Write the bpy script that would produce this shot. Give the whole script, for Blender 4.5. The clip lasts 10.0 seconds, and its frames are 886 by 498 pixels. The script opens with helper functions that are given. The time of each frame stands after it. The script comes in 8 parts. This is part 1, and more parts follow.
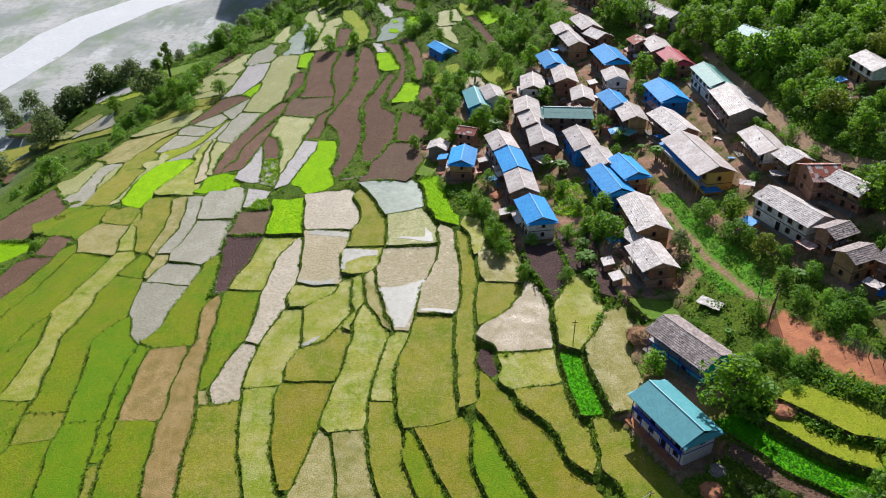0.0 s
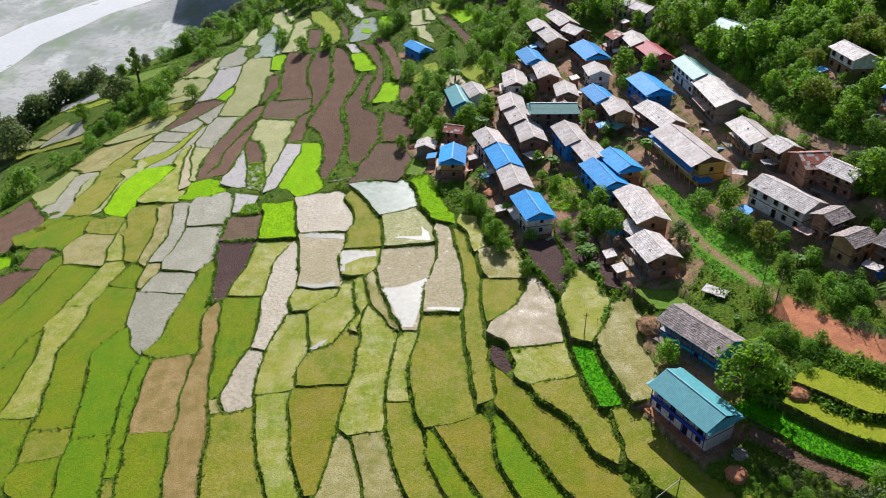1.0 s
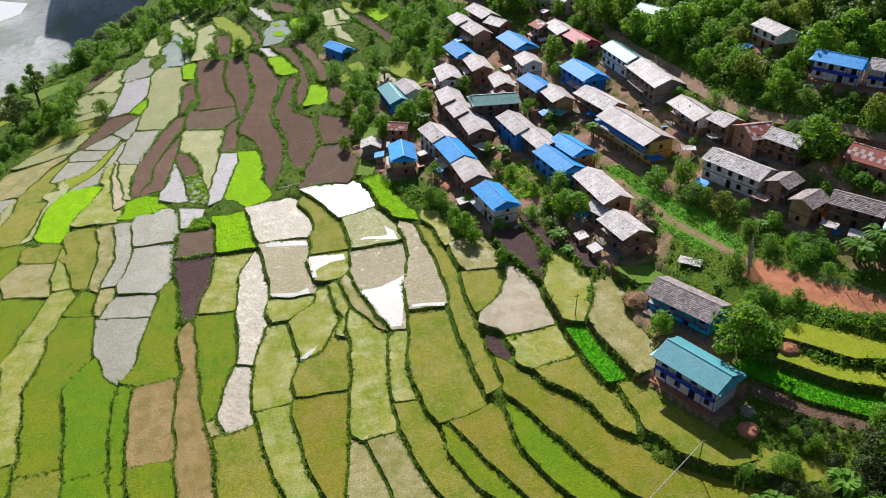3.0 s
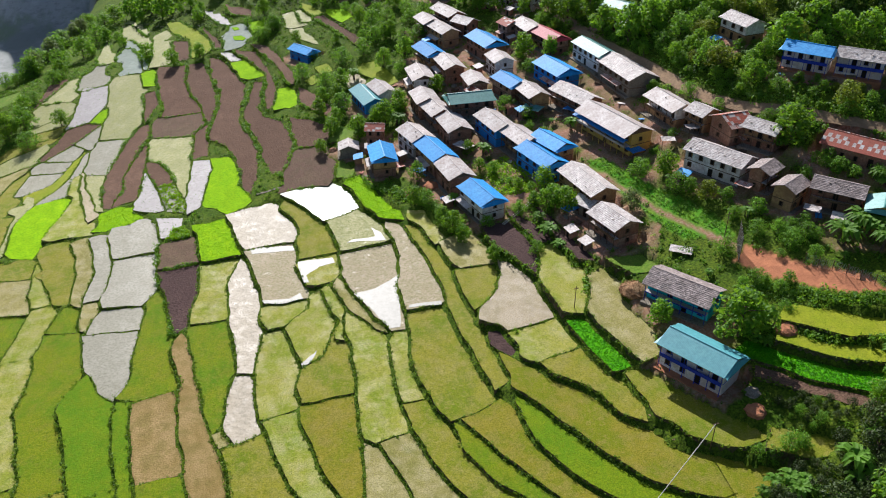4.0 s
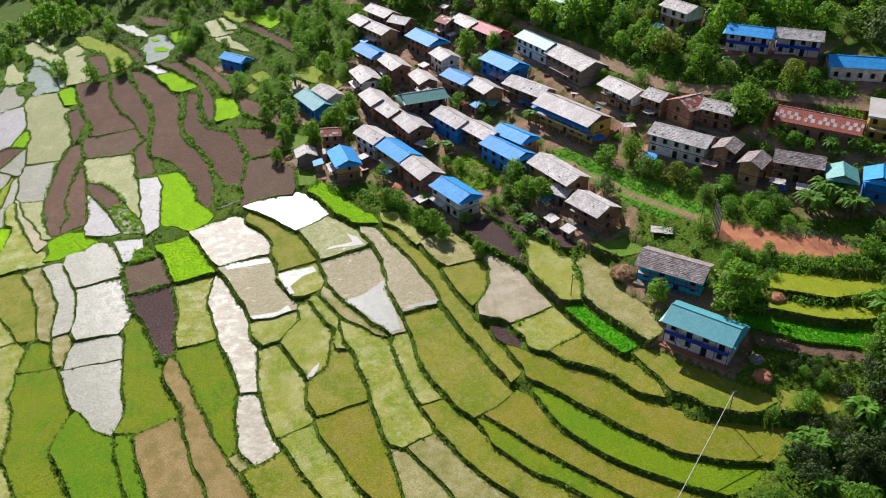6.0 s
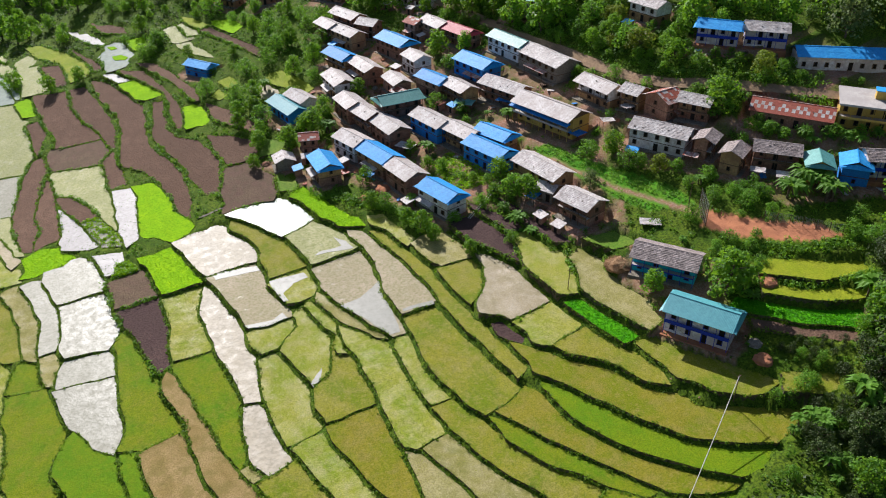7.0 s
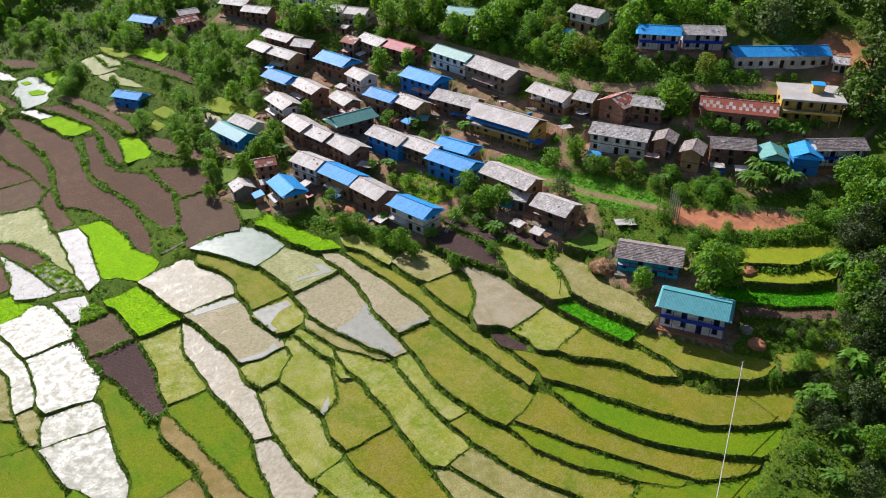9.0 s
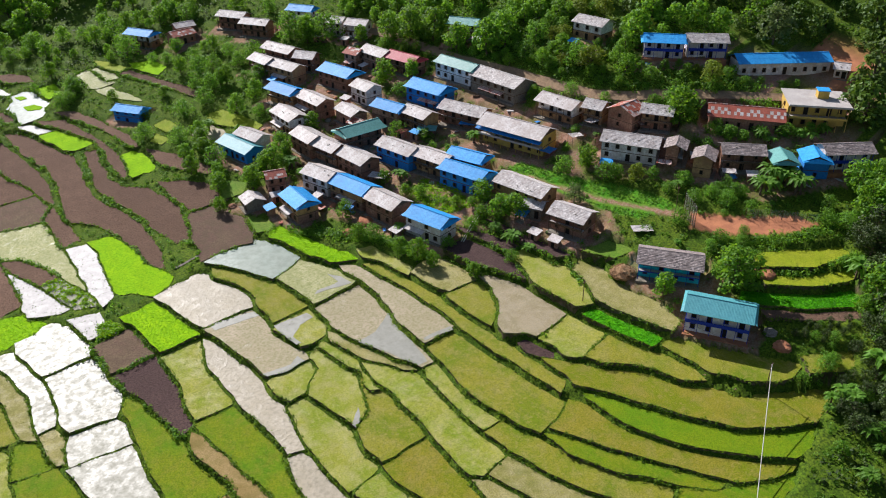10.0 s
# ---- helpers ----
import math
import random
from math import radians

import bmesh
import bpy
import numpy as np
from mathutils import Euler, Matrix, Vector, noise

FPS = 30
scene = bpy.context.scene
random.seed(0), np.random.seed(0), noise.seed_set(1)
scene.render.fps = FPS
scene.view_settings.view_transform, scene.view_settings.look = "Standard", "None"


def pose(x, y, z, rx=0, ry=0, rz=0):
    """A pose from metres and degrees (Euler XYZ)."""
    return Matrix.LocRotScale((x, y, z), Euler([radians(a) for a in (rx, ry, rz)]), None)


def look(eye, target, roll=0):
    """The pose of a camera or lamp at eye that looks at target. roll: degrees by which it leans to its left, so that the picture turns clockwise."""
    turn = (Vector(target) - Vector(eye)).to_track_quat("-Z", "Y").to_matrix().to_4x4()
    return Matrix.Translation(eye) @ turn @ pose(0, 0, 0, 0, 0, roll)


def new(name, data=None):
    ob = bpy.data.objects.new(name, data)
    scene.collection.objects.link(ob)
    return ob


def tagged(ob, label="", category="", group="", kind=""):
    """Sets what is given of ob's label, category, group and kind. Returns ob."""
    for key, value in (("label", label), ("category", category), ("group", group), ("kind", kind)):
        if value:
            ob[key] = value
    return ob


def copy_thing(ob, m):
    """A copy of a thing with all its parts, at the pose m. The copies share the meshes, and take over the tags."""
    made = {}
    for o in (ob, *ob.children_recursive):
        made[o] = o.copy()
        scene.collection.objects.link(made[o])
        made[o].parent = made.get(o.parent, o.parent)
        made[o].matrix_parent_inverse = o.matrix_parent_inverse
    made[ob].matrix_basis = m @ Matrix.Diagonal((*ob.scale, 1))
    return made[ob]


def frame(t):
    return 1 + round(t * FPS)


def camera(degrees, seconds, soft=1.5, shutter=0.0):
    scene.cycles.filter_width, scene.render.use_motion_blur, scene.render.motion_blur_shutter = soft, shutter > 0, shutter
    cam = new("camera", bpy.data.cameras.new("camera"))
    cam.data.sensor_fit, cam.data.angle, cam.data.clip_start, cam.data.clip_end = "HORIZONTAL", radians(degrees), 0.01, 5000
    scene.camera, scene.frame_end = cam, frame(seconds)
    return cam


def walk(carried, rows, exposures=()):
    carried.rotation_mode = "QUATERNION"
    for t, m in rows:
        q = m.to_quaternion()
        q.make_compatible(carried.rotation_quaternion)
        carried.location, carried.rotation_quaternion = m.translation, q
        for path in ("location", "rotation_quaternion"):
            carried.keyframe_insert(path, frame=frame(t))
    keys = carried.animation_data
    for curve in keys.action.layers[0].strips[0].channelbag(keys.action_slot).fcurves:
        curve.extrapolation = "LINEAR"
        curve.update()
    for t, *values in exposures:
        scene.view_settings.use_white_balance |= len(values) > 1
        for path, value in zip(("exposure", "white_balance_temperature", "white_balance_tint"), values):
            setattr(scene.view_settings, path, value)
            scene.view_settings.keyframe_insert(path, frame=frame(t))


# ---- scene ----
cam = camera(57.6, 10.0, soft=1.1)
METRES, EYE, TILT, LEAN, TURN = 90.0, 85.5, -32.0, 0.0, 0.0
ROWS = [
    (0.0, 0.0, 0.0, 0.0, -0.0, 0.0, 0.0),
    (0.5, -0.05, 0.0004, -0.0007, -1.38, -0.04, 0.86),
    (1.0, -0.1033, 0.0018, -0.0006, -3.19, -0.09, 1.99),
    (1.5, -0.1517, 0.0044, 0.0001, -5.15, -0.21, 3.22),
    (2.0, -0.2041, 0.0094, 0.0018, -7.4, -0.4, 4.61),
    (2.5, -0.2519, 0.0162, 0.004, -9.44, -0.61, 5.87),
    (4.0, -0.3995, 0.048, 0.0201, -15.34, -1.4, 9.46),
    (4.5, -0.444, 0.0611, 0.0267, -17.16, -1.71, 10.54),
    (5.0, -0.4918, 0.0766, 0.0353, -19.17, -2.07, 11.7),
    (5.5, -0.5363, 0.0931, 0.0445, -21.02, -2.46, 12.75),
    (7.0, -0.6714, 0.152, 0.0809, -27.03, -3.9, 16.03),
    (7.5, -0.7119, 0.1728, 0.0945, -28.95, -4.38, 17.01),
    (8.0, -0.7537, 0.1965, 0.1103, -31.04, -4.71, 18.07),
    (8.5, -0.7917, 0.2192, 0.125, -33.02, -5.0, 19.02),
    (9.0, -0.8327, 0.2457, 0.1418, -35.17, -5.34, 20.0),
    (9.5, -0.87, 0.2718, 0.159, -36.35, -5.42, 20.5),
    (10.0, -0.9101, 0.3004, 0.1764, -37.18, -5.34, 20.86),
]
walk(cam, [(t, pose(0, 0, EYE, TILT, LEAN, TURN) @ pose(METRES * x, METRES * y, METRES * z, 90 + pitch, roll, yaw)) for t, x, y, z, yaw, pitch, roll in ROWS], exposures=[(0.0, 0.68, 6000, 14), (10.0, 0.68, 6000, 14)])


# ---- world, sun, exposure ----
SUN_AZ, SUN_EL = 8.5, 35.0
world = bpy.data.worlds.new("sky")
scene.world = world
world.use_nodes = True
wn = world.node_tree.nodes
sky = wn.new("ShaderNodeTexSky")
sky.sky_type, sky.sun_disc = "NISHITA", False
sky.sun_elevation, sky.sun_rotation = radians(SUN_EL), radians(SUN_AZ)
sky.air_density, sky.dust_density = 1.2, 1.5
world.node_tree.links.new(sky.outputs[0], wn["Background"].inputs[0])
wn["Background"].inputs[1].default_value = 0.058
lamp = bpy.data.lights.new("sun", "SUN")
lamp.energy, lamp.angle, lamp.color = 5.0, radians(0.6), (1.0, 0.94, 0.85)
sun = new("sun", lamp)
sun_dir = Vector((math.sin(radians(SUN_AZ)) * math.cos(radians(SUN_EL)), math.cos(radians(SUN_AZ)) * math.cos(radians(SUN_EL)), math.sin(radians(SUN_EL))))
sun.matrix_world = look(sun_dir * 300, (0, 0, 0))


# ---- materials ----
def shader(name):
    m = bpy.data.materials.new(name)
    m.use_nodes = True
    nt = m.node_tree
    return m, nt, nt.nodes["Principled BSDF"]


def node(nt, kind, **values):
    n = nt.nodes.new(kind)
    for k, v in values.items():
        n.inputs[k].default_value = v
    return n


def noise_fac(nt, coord, scale, detail=4.0, lo=0.35, hi=0.65, stretch=None):
    src = coord
    if stretch:
        mp = node(nt, "ShaderNodeMapping", Scale=stretch)
        nt.links.new(coord, mp.inputs[0])
        src = mp.outputs[0]
    n = node(nt, "ShaderNodeTexNoise", Scale=scale, Detail=detail, Roughness=0.62)
    nt.links.new(src, n.inputs["Vector"])
    r = nt.nodes.new("ShaderNodeMapRange")
    r.inputs[1].default_value, r.inputs[2].default_value = lo, hi
    nt.links.new(n.outputs[0], r.inputs[0])
    return r.outputs[0]


def blend(nt, fac, a, b, mode="MIX"):
    n = nt.nodes.new("ShaderNodeMix")
    n.data_type, n.blend_type = "RGBA", mode
    for sock, v in ((n.inputs[0], fac), (n.inputs[6], a), (n.inputs[7], b)):
        if isinstance(v, (int, float)):
            sock.default_value = v
        elif isinstance(v, tuple):
            sock.default_value = (*v, 1)
        else:
            nt.links.new(v, sock)
    return n.outputs[2]


def relief(nt, bsdf, height, strength, distance=0.1):
    b = node(nt, "ShaderNodeBump", Strength=strength, Distance=distance)
    nt.links.new(height, b.inputs["Height"])
    nt.links.new(b.outputs[0], bsdf.inputs["Normal"])


def surface(name, c1, c2, c3=None, large=0.12, fine=2.5, rough=0.9, bump=0.4, spec=0.12, wet=0.0, vary=0.0, island=0.0, stretch=None, patch=(0.45, 0.6), metal=0.0, dist=0.15):
    """Two colours in large patches, a third in fine grain; wet: share of smooth, glossy patches."""
    m, nt, bsdf = shader(name)
    co = nt.nodes.new("ShaderNodeTexCoord").outputs["Object"]
    big = noise_fac(nt, co, large, 6.0, patch[0] - 0.06, patch[1] + 0.04, stretch)
    small = noise_fac(nt, co, fine, 8.0, 0.42, 0.70)
    if vary:
        # each plot or house leans towards one of its two colours
        lean = nt.nodes.new("ShaderNodeMath")
        lean.operation = "MULTIPLY_ADD"
        nt.links.new(nt.nodes.new("ShaderNodeObjectInfo").outputs["Random"], lean.inputs[0])
        lean.inputs[1].default_value, lean.inputs[2].default_value = 0.55, -0.27
        add = nt.nodes.new("ShaderNodeMath")
        add.operation, add.use_clamp = "ADD", True
        nt.links.new(big, add.inputs[0])
        nt.links.new(lean.outputs[0], add.inputs[1])
        big = add.outputs[0]
    col = blend(nt, big, c1, c2)
    mid = noise_fac(nt, co, fine * 0.17, 6.0, 0.44, 0.60, (1.0, 0.55, 1.0))
    third = c3 if c3 else tuple(v * 0.62 for v in c1)
    col = blend(nt, mid, col, tuple(0.55 * p + 0.45 * q for p, q in zip(c2, third)))
    col = blend(nt, small, col, third)
    if vary or island:
        val = nt.nodes.new("ShaderNodeMapRange")
        amount = max(vary, island)
        val.inputs[3].default_value, val.inputs[4].default_value = 1 - amount, 1 + amount
        if island:
            nt.links.new(nt.nodes.new("ShaderNodeNewGeometry").outputs["Random Per Island"], val.inputs[0])
        else:
            nt.links.new(nt.nodes.new("ShaderNodeObjectInfo").outputs["Random"], val.inputs[0])
        hsv = nt.nodes.new("ShaderNodeHueSaturation")
        nt.links.new(val.outputs[0], hsv.inputs["Value"])
        nt.links.new(col, hsv.inputs["Color"])
        col = hsv.outputs[0]
    nt.links.new(col, bsdf.inputs["Base Color"])
    bsdf.inputs["Roughness"].default_value = rough
    bsdf.inputs["Specular IOR Level"].default_value = spec
    bsdf.inputs["Metallic"].default_value = metal
    if wet:
        w = noise_fac(nt, co, 0.7, 9.0, 0.62 - wet * 0.5, 0.82 - wet * 0.45)
        rr = nt.nodes.new("ShaderNodeMapRange")
        rr.inputs[3].default_value, rr.inputs[4].default_value = rough, min(rough, 0.34)
        nt.links.new(w, rr.inputs[0])
        nt.links.new(rr.outputs[0], bsdf.inputs["Roughness"])
    if bump:
        relief(nt, bsdf, small, bump, dist)
    return m


PLANT_TONE = 0.86


def planted(name, lush, dry, bare, fine=4.5, damp=0.0, rows=0.35, bare_share=0.5, rough=0.9):
    """A planted or cut plot: lush and dry patches a few metres wide, faint working rows, bare spots and grain; damp: share of wet, glossy ground."""
    lush, dry, bare = (tuple(PLANT_TONE * v for v in c) for c in (lush, dry, bare))
    m, nt, bsdf = shader(name)
    co = nt.nodes.new("ShaderNodeTexCoord").outputs["Object"]
    rnd = nt.nodes.new("ShaderNodeObjectInfo").outputs["Random"]

    def tuned(fac, gain, offset):
        n = nt.nodes.new("ShaderNodeMath")
        n.operation, n.use_clamp = "MULTIPLY_ADD", True
        nt.links.new(fac, n.inputs[0])
        n.inputs[1].default_value, n.inputs[2].default_value = gain, offset
        return n.outputs[0]

    lean = nt.nodes.new("ShaderNodeMath")
    lean.operation = "MULTIPLY_ADD"
    nt.links.new(rnd, lean.inputs[0])
    lean.inputs[1].default_value, lean.inputs[2].default_value = 0.5, -0.25
    patch = nt.nodes.new("ShaderNodeMath")
    patch.operation, patch.use_clamp = "ADD", True
    nt.links.new(noise_fac(nt, co, 0.15, 6.0, 0.40, 0.60), patch.inputs[0])
    nt.links.new(lean.outputs[0], patch.inputs[1])
    col = blend(nt, patch.outputs[0], lush, dry)
    # rows of the plough, turned differently on each plot
    turn = nt.nodes.new("ShaderNodeMath")
    turn.operation = "MULTIPLY_ADD"
    nt.links.new(rnd, turn.inputs[0])
    turn.inputs[1].default_value, turn.inputs[2].default_value = 1.2, -0.6
    spin = nt.nodes.new("ShaderNodeVectorRotate")
    spin.rotation_type = "Z_AXIS"
    nt.links.new(co, spin.inputs["Vector"])
    nt.links.new(turn.outputs[0], spin.inputs["Angle"])
    streak = noise_fac(nt, spin.outputs[0], 0.9, 5.0, 0.42, 0.66, (1.0, 0.14, 1.0))
    col = blend(nt, tuned(streak, rows, 0.0), col, tuple(1.25 * v for v in dry))
    spots = noise_fac(nt, co, 0.42, 7.0, 0.49, 0.62)
    col = blend(nt, tuned(spots, bare_share, 0.0), col, bare)
    fleck = noise_fac(nt, co, 1.5, 7.0, 0.52, 0.66)
    col = blend(nt, tuned(fleck, 0.55, 0.0), col, tuple(1.15 * v for v in bare))
    grain = noise_fac(nt, co, fine, 8.0, 0.42, 0.62)
    col = blend(nt, tuned(grain, 0.6, 0.0), col, tuple(0.55 * v for v in lush))
    nt.links.new(col, bsdf.inputs["Base Color"])
    bsdf.inputs["Specular IOR Level"].default_value = 0.12 + damp
    rr = nt.nodes.new("ShaderNodeMapRange")
    rr.inputs[3].default_value, rr.inputs[4].default_value = rough, max(0.32, rough - 2.2 * damp)
    nt.links.new(noise_fac(nt, co, 0.3, 8.0, 0.45, 0.62), rr.inputs[0])
    nt.links.new(rr.outputs[0], bsdf.inputs["Roughness"])
    relief(nt, bsdf, grain, 0.4, 0.12)
    return m


M = {}
# crops and soil
M["olive"] = planted("rice_stubble_green", (0.145, 0.205, 0.001), (0.265, 0.245, 0.018), (0.31, 0.26, 0.07), damp=0.06)
M["oliveb"] = planted("rice_stubble_brownish", (0.15, 0.20, 0.001), (0.255, 0.222, 0.020), (0.29, 0.23, 0.06))
M["lime"] = planted("young_rice_pale", (0.19, 0.26, 0.002), (0.32, 0.31, 0.035), (0.37, 0.33, 0.11), damp=0.17, bare_share=0.55)
M["limeb"] = planted("young_rice_yellow", (0.20, 0.285, 0.001), (0.30, 0.33, 0.008), (0.24, 0.26, 0.015), damp=0.04)
M["green"] = planted("rice_green", (0.100, 0.212, 0.001), (0.195, 0.235, 0.003), (0.22, 0.21, 0.02))
M["green2"] = planted("rice_deep_green", (0.110, 0.232, 0.001), (0.170, 0.255, 0.001), (0.195, 0.225, 0.004), rows=0.2, bare_share=0.3)
M["nursery"] = surface("seedling_bed", (0.21, 0.41, 0.0), (0.29, 0.47, 0.0), (0.11, 0.27, 0.0), 0.35, 2.2, rough=0.9, spec=0.05, vary=0.06)
M["seedlings"] = surface("thick_seedling_bed", (0.06, 0.29, 0.0), (0.10, 0.34, 0.0), (0.03, 0.18, 0.0), 0.35, 2.2, rough=0.9, spec=0.05)
M["stubble"] = planted("dry_stubble", (0.21, 0.205, 0.04), (0.34, 0.295, 0.095), (0.39, 0.335, 0.15), damp=0.16)
M["mudstraw"] = planted("damp_straw_mud", (0.25, 0.205, 0.09), (0.34, 0.27, 0.155), (0.38, 0.31, 0.20), damp=0.20, rough=0.58)
M["tan"] = planted("bare_tan_earth", (0.27, 0.19, 0.06), (0.37, 0.265, 0.115), (0.20, 0.165, 0.04), bare_share=0.6)
M["soildark"] = surface("moist_ploughed_soil", (0.075, 0.044, 0.040), (0.105, 0.064, 0.055), (0.045, 0.026, 0.024), 0.10, 2.4, bump=0.8, rough=0.9, vary=0.08)
M["pool"] = surface("standing_water_film", (0.24, 0.24, 0.205), (0.29, 0.285, 0.245), (0.20, 0.195, 0.16), 0.15, 0.8, rough=0.48, bump=0.06, spec=0.18)
M["mud"] = surface("wet_grey_mud", (0.26, 0.25, 0.19), (0.34, 0.325, 0.265), (0.185, 0.178, 0.12), 0.10, 2.0, rough=0.54, bump=0.12, spec=0.12, wet=0.50, vary=0.06)
M["mudtan"] = surface("drying_mud", (0.29, 0.24, 0.14), (0.38, 0.31, 0.215), (0.20, 0.185, 0.075), 0.10, 2.0, rough=0.8, bump=0.35, spec=0.35, wet=0.12, vary=0.06)
# muddy shoots; on far plots its pale tone also stands in for haze
M["mudlime"] = surface("mud_and_haze_shoots", (0.235, 0.24, 0.065), (0.33, 0.315, 0.15), (0.145, 0.165, 0.025), 0.10, 2.0, rough=0.8, bump=0.35, spec=0.4, wet=0.12, vary=0.06)
M["mudwet"] = surface("flooded_mud", (0.30, 0.255, 0.17), (0.38, 0.33, 0.25), (0.21, 0.18, 0.115), 0.16, 1.4, rough=0.55, bump=0.25, spec=0.2, wet=0.25)
M["seedmud"] = surface("flooded_pale_mud", (0.33, 0.31, 0.295), (0.39, 0.37, 0.355), (0.25, 0.232, 0.222), 0.2, 1.4, rough=0.55, bump=0.1, spec=0.15, wet=0.2)
M["water"] = surface("paddy_water", (0.20, 0.25, 0.21), (0.28, 0.32, 0.27), (0.17, 0.20, 0.16), 0.15, 0.8, rough=0.34, bump=0.05, spec=0.14)
M["soil"] = surface("ploughed_soil", (0.128, 0.076, 0.050), (0.170, 0.104, 0.070), (0.085, 0.050, 0.034), 0.08, 2.4, bump=0.8, rough=0.95, vary=0.10)
M["weedsoil"] = surface("weedy_soil", (0.145, 0.088, 0.062), (0.155, 0.115, 0.065), (0.085, 0.052, 0.038), 0.25, 3.0, bump=0.6, vary=0.08)
M["garden"] = surface("pale_garden_soil", (0.33, 0.30, 0.26), (0.40, 0.37, 0.32), (0.20, 0.20, 0.12), 0.5, 2.0)
M["grass"] = surface("short_grass", (0.10, 0.20, 0.012), (0.17, 0.22, 0.03), (0.06, 0.13, 0.01), 0.25, 3.0)
M["earth"] = surface("red_earth", (0.40, 0.17, 0.085), (0.33, 0.15, 0.08), (0.27, 0.11, 0.06), 0.15, 1.5, bump=0.3)
M["road"] = surface("dirt_road", (0.33, 0.22, 0.13), (0.24, 0.17, 0.10), (0.2, 0.13, 0.08), 0.2, 2.0)
M["stone"] = surface("field_stone", (0.22, 0.19, 0.15), (0.28, 0.25, 0.20), (0.12, 0.10, 0.08), 0.7, 4.0, bump=0.6, island=0.2)
M["bank"] = surface("bank_face", (0.11, 0.08, 0.05), (0.20, 0.15, 0.10), (0.05, 0.075, 0.016), 0.5, 1.6, bump=1.0, rough=0.95, dist=0.4)
# roofs
M["blue"] = surface("blue_sheet", (0.022, 0.27, 0.64), (0.05, 0.35, 0.70), (0.018, 0.20, 0.52), 0.4, 2.0, rough=0.55, bump=0.05, spec=0.15, vary=0.16)
M["teal"] = surface("teal_sheet", (0.075, 0.29, 0.33), (0.10, 0.34, 0.37), (0.06, 0.24, 0.27), 0.4, 2.4, rough=0.5, bump=0.05, spec=0.35, vary=0.06)
M["green_roof"] = surface("green_sheet", (0.09, 0.28, 0.25), (0.13, 0.34, 0.31), (0.06, 0.2, 0.18), 0.4, 2.4, rough=0.5, bump=0.05, spec=0.35, vary=0.12)
M["red"] = surface("red_sheet", (0.38, 0.035, 0.06), (0.42, 0.07, 0.09), (0.3, 0.03, 0.045), 0.5, 3.0, rough=0.55, bump=0.05, spec=0.2)
M["tin"] = surface("old_tin_sheet", (0.56, 0.53, 0.51), (0.44, 0.40, 0.38), (0.30, 0.24, 0.21), 0.35, 2.0, rough=0.6, bump=0.1, spec=0.25, vary=0.14, stretch=(1, 0.25, 1))
M["slate"] = surface("grey_slate", (0.61, 0.575, 0.55), (0.49, 0.45, 0.425), (0.30, 0.25, 0.23), 0.35, 2.0, rough=0.6, bump=0.3, spec=0.3, island=0.17)
M["rust"] = surface("rusty_sheet", (0.33, 0.075, 0.045), (0.66, 0.58, 0.53), (0.26, 0.10, 0.06), 0.9, 5.0, rough=0.6, bump=0.1, stretch=(1, 0.06, 1), patch=(0.5, 0.5))
M["rustred"] = surface("red_rust_sheet", (0.30, 0.07, 0.045), (0.38, 0.12, 0.08), (0.22, 0.06, 0.04), 0.6, 4.0, rough=0.65, bump=0.1)
M["flat"] = surface("concrete_slab", (0.46, 0.43, 0.40), (0.38, 0.35, 0.33), (0.33, 0.30, 0.28), 0.4, 3.0, rough=0.85, bump=0.1)
# walls
M["white"] = surface("whitewash", (0.82, 0.80, 0.78), (0.66, 0.60, 0.56), (0.48, 0.40, 0.36), 0.6, 1.8, bump=0.15, vary=0.05)
M["brick"] = surface("brown_mud_brick", (0.29, 0.135, 0.085), (0.40, 0.235, 0.155), (0.17, 0.085, 0.06), 0.6, 2.2, bump=0.4, vary=0.15)
M["ochre"] = surface("ochre_plaster", (0.50, 0.31, 0.13), (0.36, 0.21, 0.11), (0.26, 0.145, 0.08), 0.6, 2.0, bump=0.25, vary=0.12)
M["bluewall"] = surface("blue_paint", (0.03, 0.22, 0.62), (0.05, 0.28, 0.66), (0.03, 0.15, 0.46), 0.5, 3.5, bump=0.1, vary=0.1)
M["turquoise"] = surface("turquoise_paint", (0.03, 0.46, 0.56), (0.05, 0.50, 0.58), (0.025, 0.32, 0.44), 0.7, 4.0, bump=0.1)
M["yellow"] = surface("yellow_paint", (0.58, 0.40, 0.08), (0.50, 0.34, 0.09), (0.42, 0.28, 0.07), 0.7, 4.0, bump=0.1)
M["deepblue"] = surface("deep_blue_paint", (0.02, 0.045, 0.36), (0.03, 0.06, 0.40), (0.02, 0.035, 0.28), 0.8, 4.0, bump=0.05, rough=0.6)
M["wood"] = surface("weathered_wood", (0.13, 0.08, 0.05), (0.18, 0.12, 0.08), (0.08, 0.05, 0.03), 1.5, 8.0, bump=0.3)
# near-black colour standing in for unlit rooms behind windows and doors
M["dark"] = surface("unlit_room_black", (0.018, 0.015, 0.013), (0.03, 0.025, 0.02), (0.012, 0.01, 0.01), 1.0, 4.0, rough=0.6, bump=0.0)
M["oldslate"] = surface("brown_slate", (0.36, 0.30, 0.28), (0.27, 0.22, 0.205), (0.16, 0.125, 0.115), 0.5, 3.0, rough=0.7, bump=0.4, spec=0.35, island=0.35)
M["tarp"] = surface("blue_tarp", (0.03, 0.20, 0.55), (0.05, 0.26, 0.6), (0.02, 0.15, 0.45), 1.2, 4.0, rough=0.4, bump=0.3)
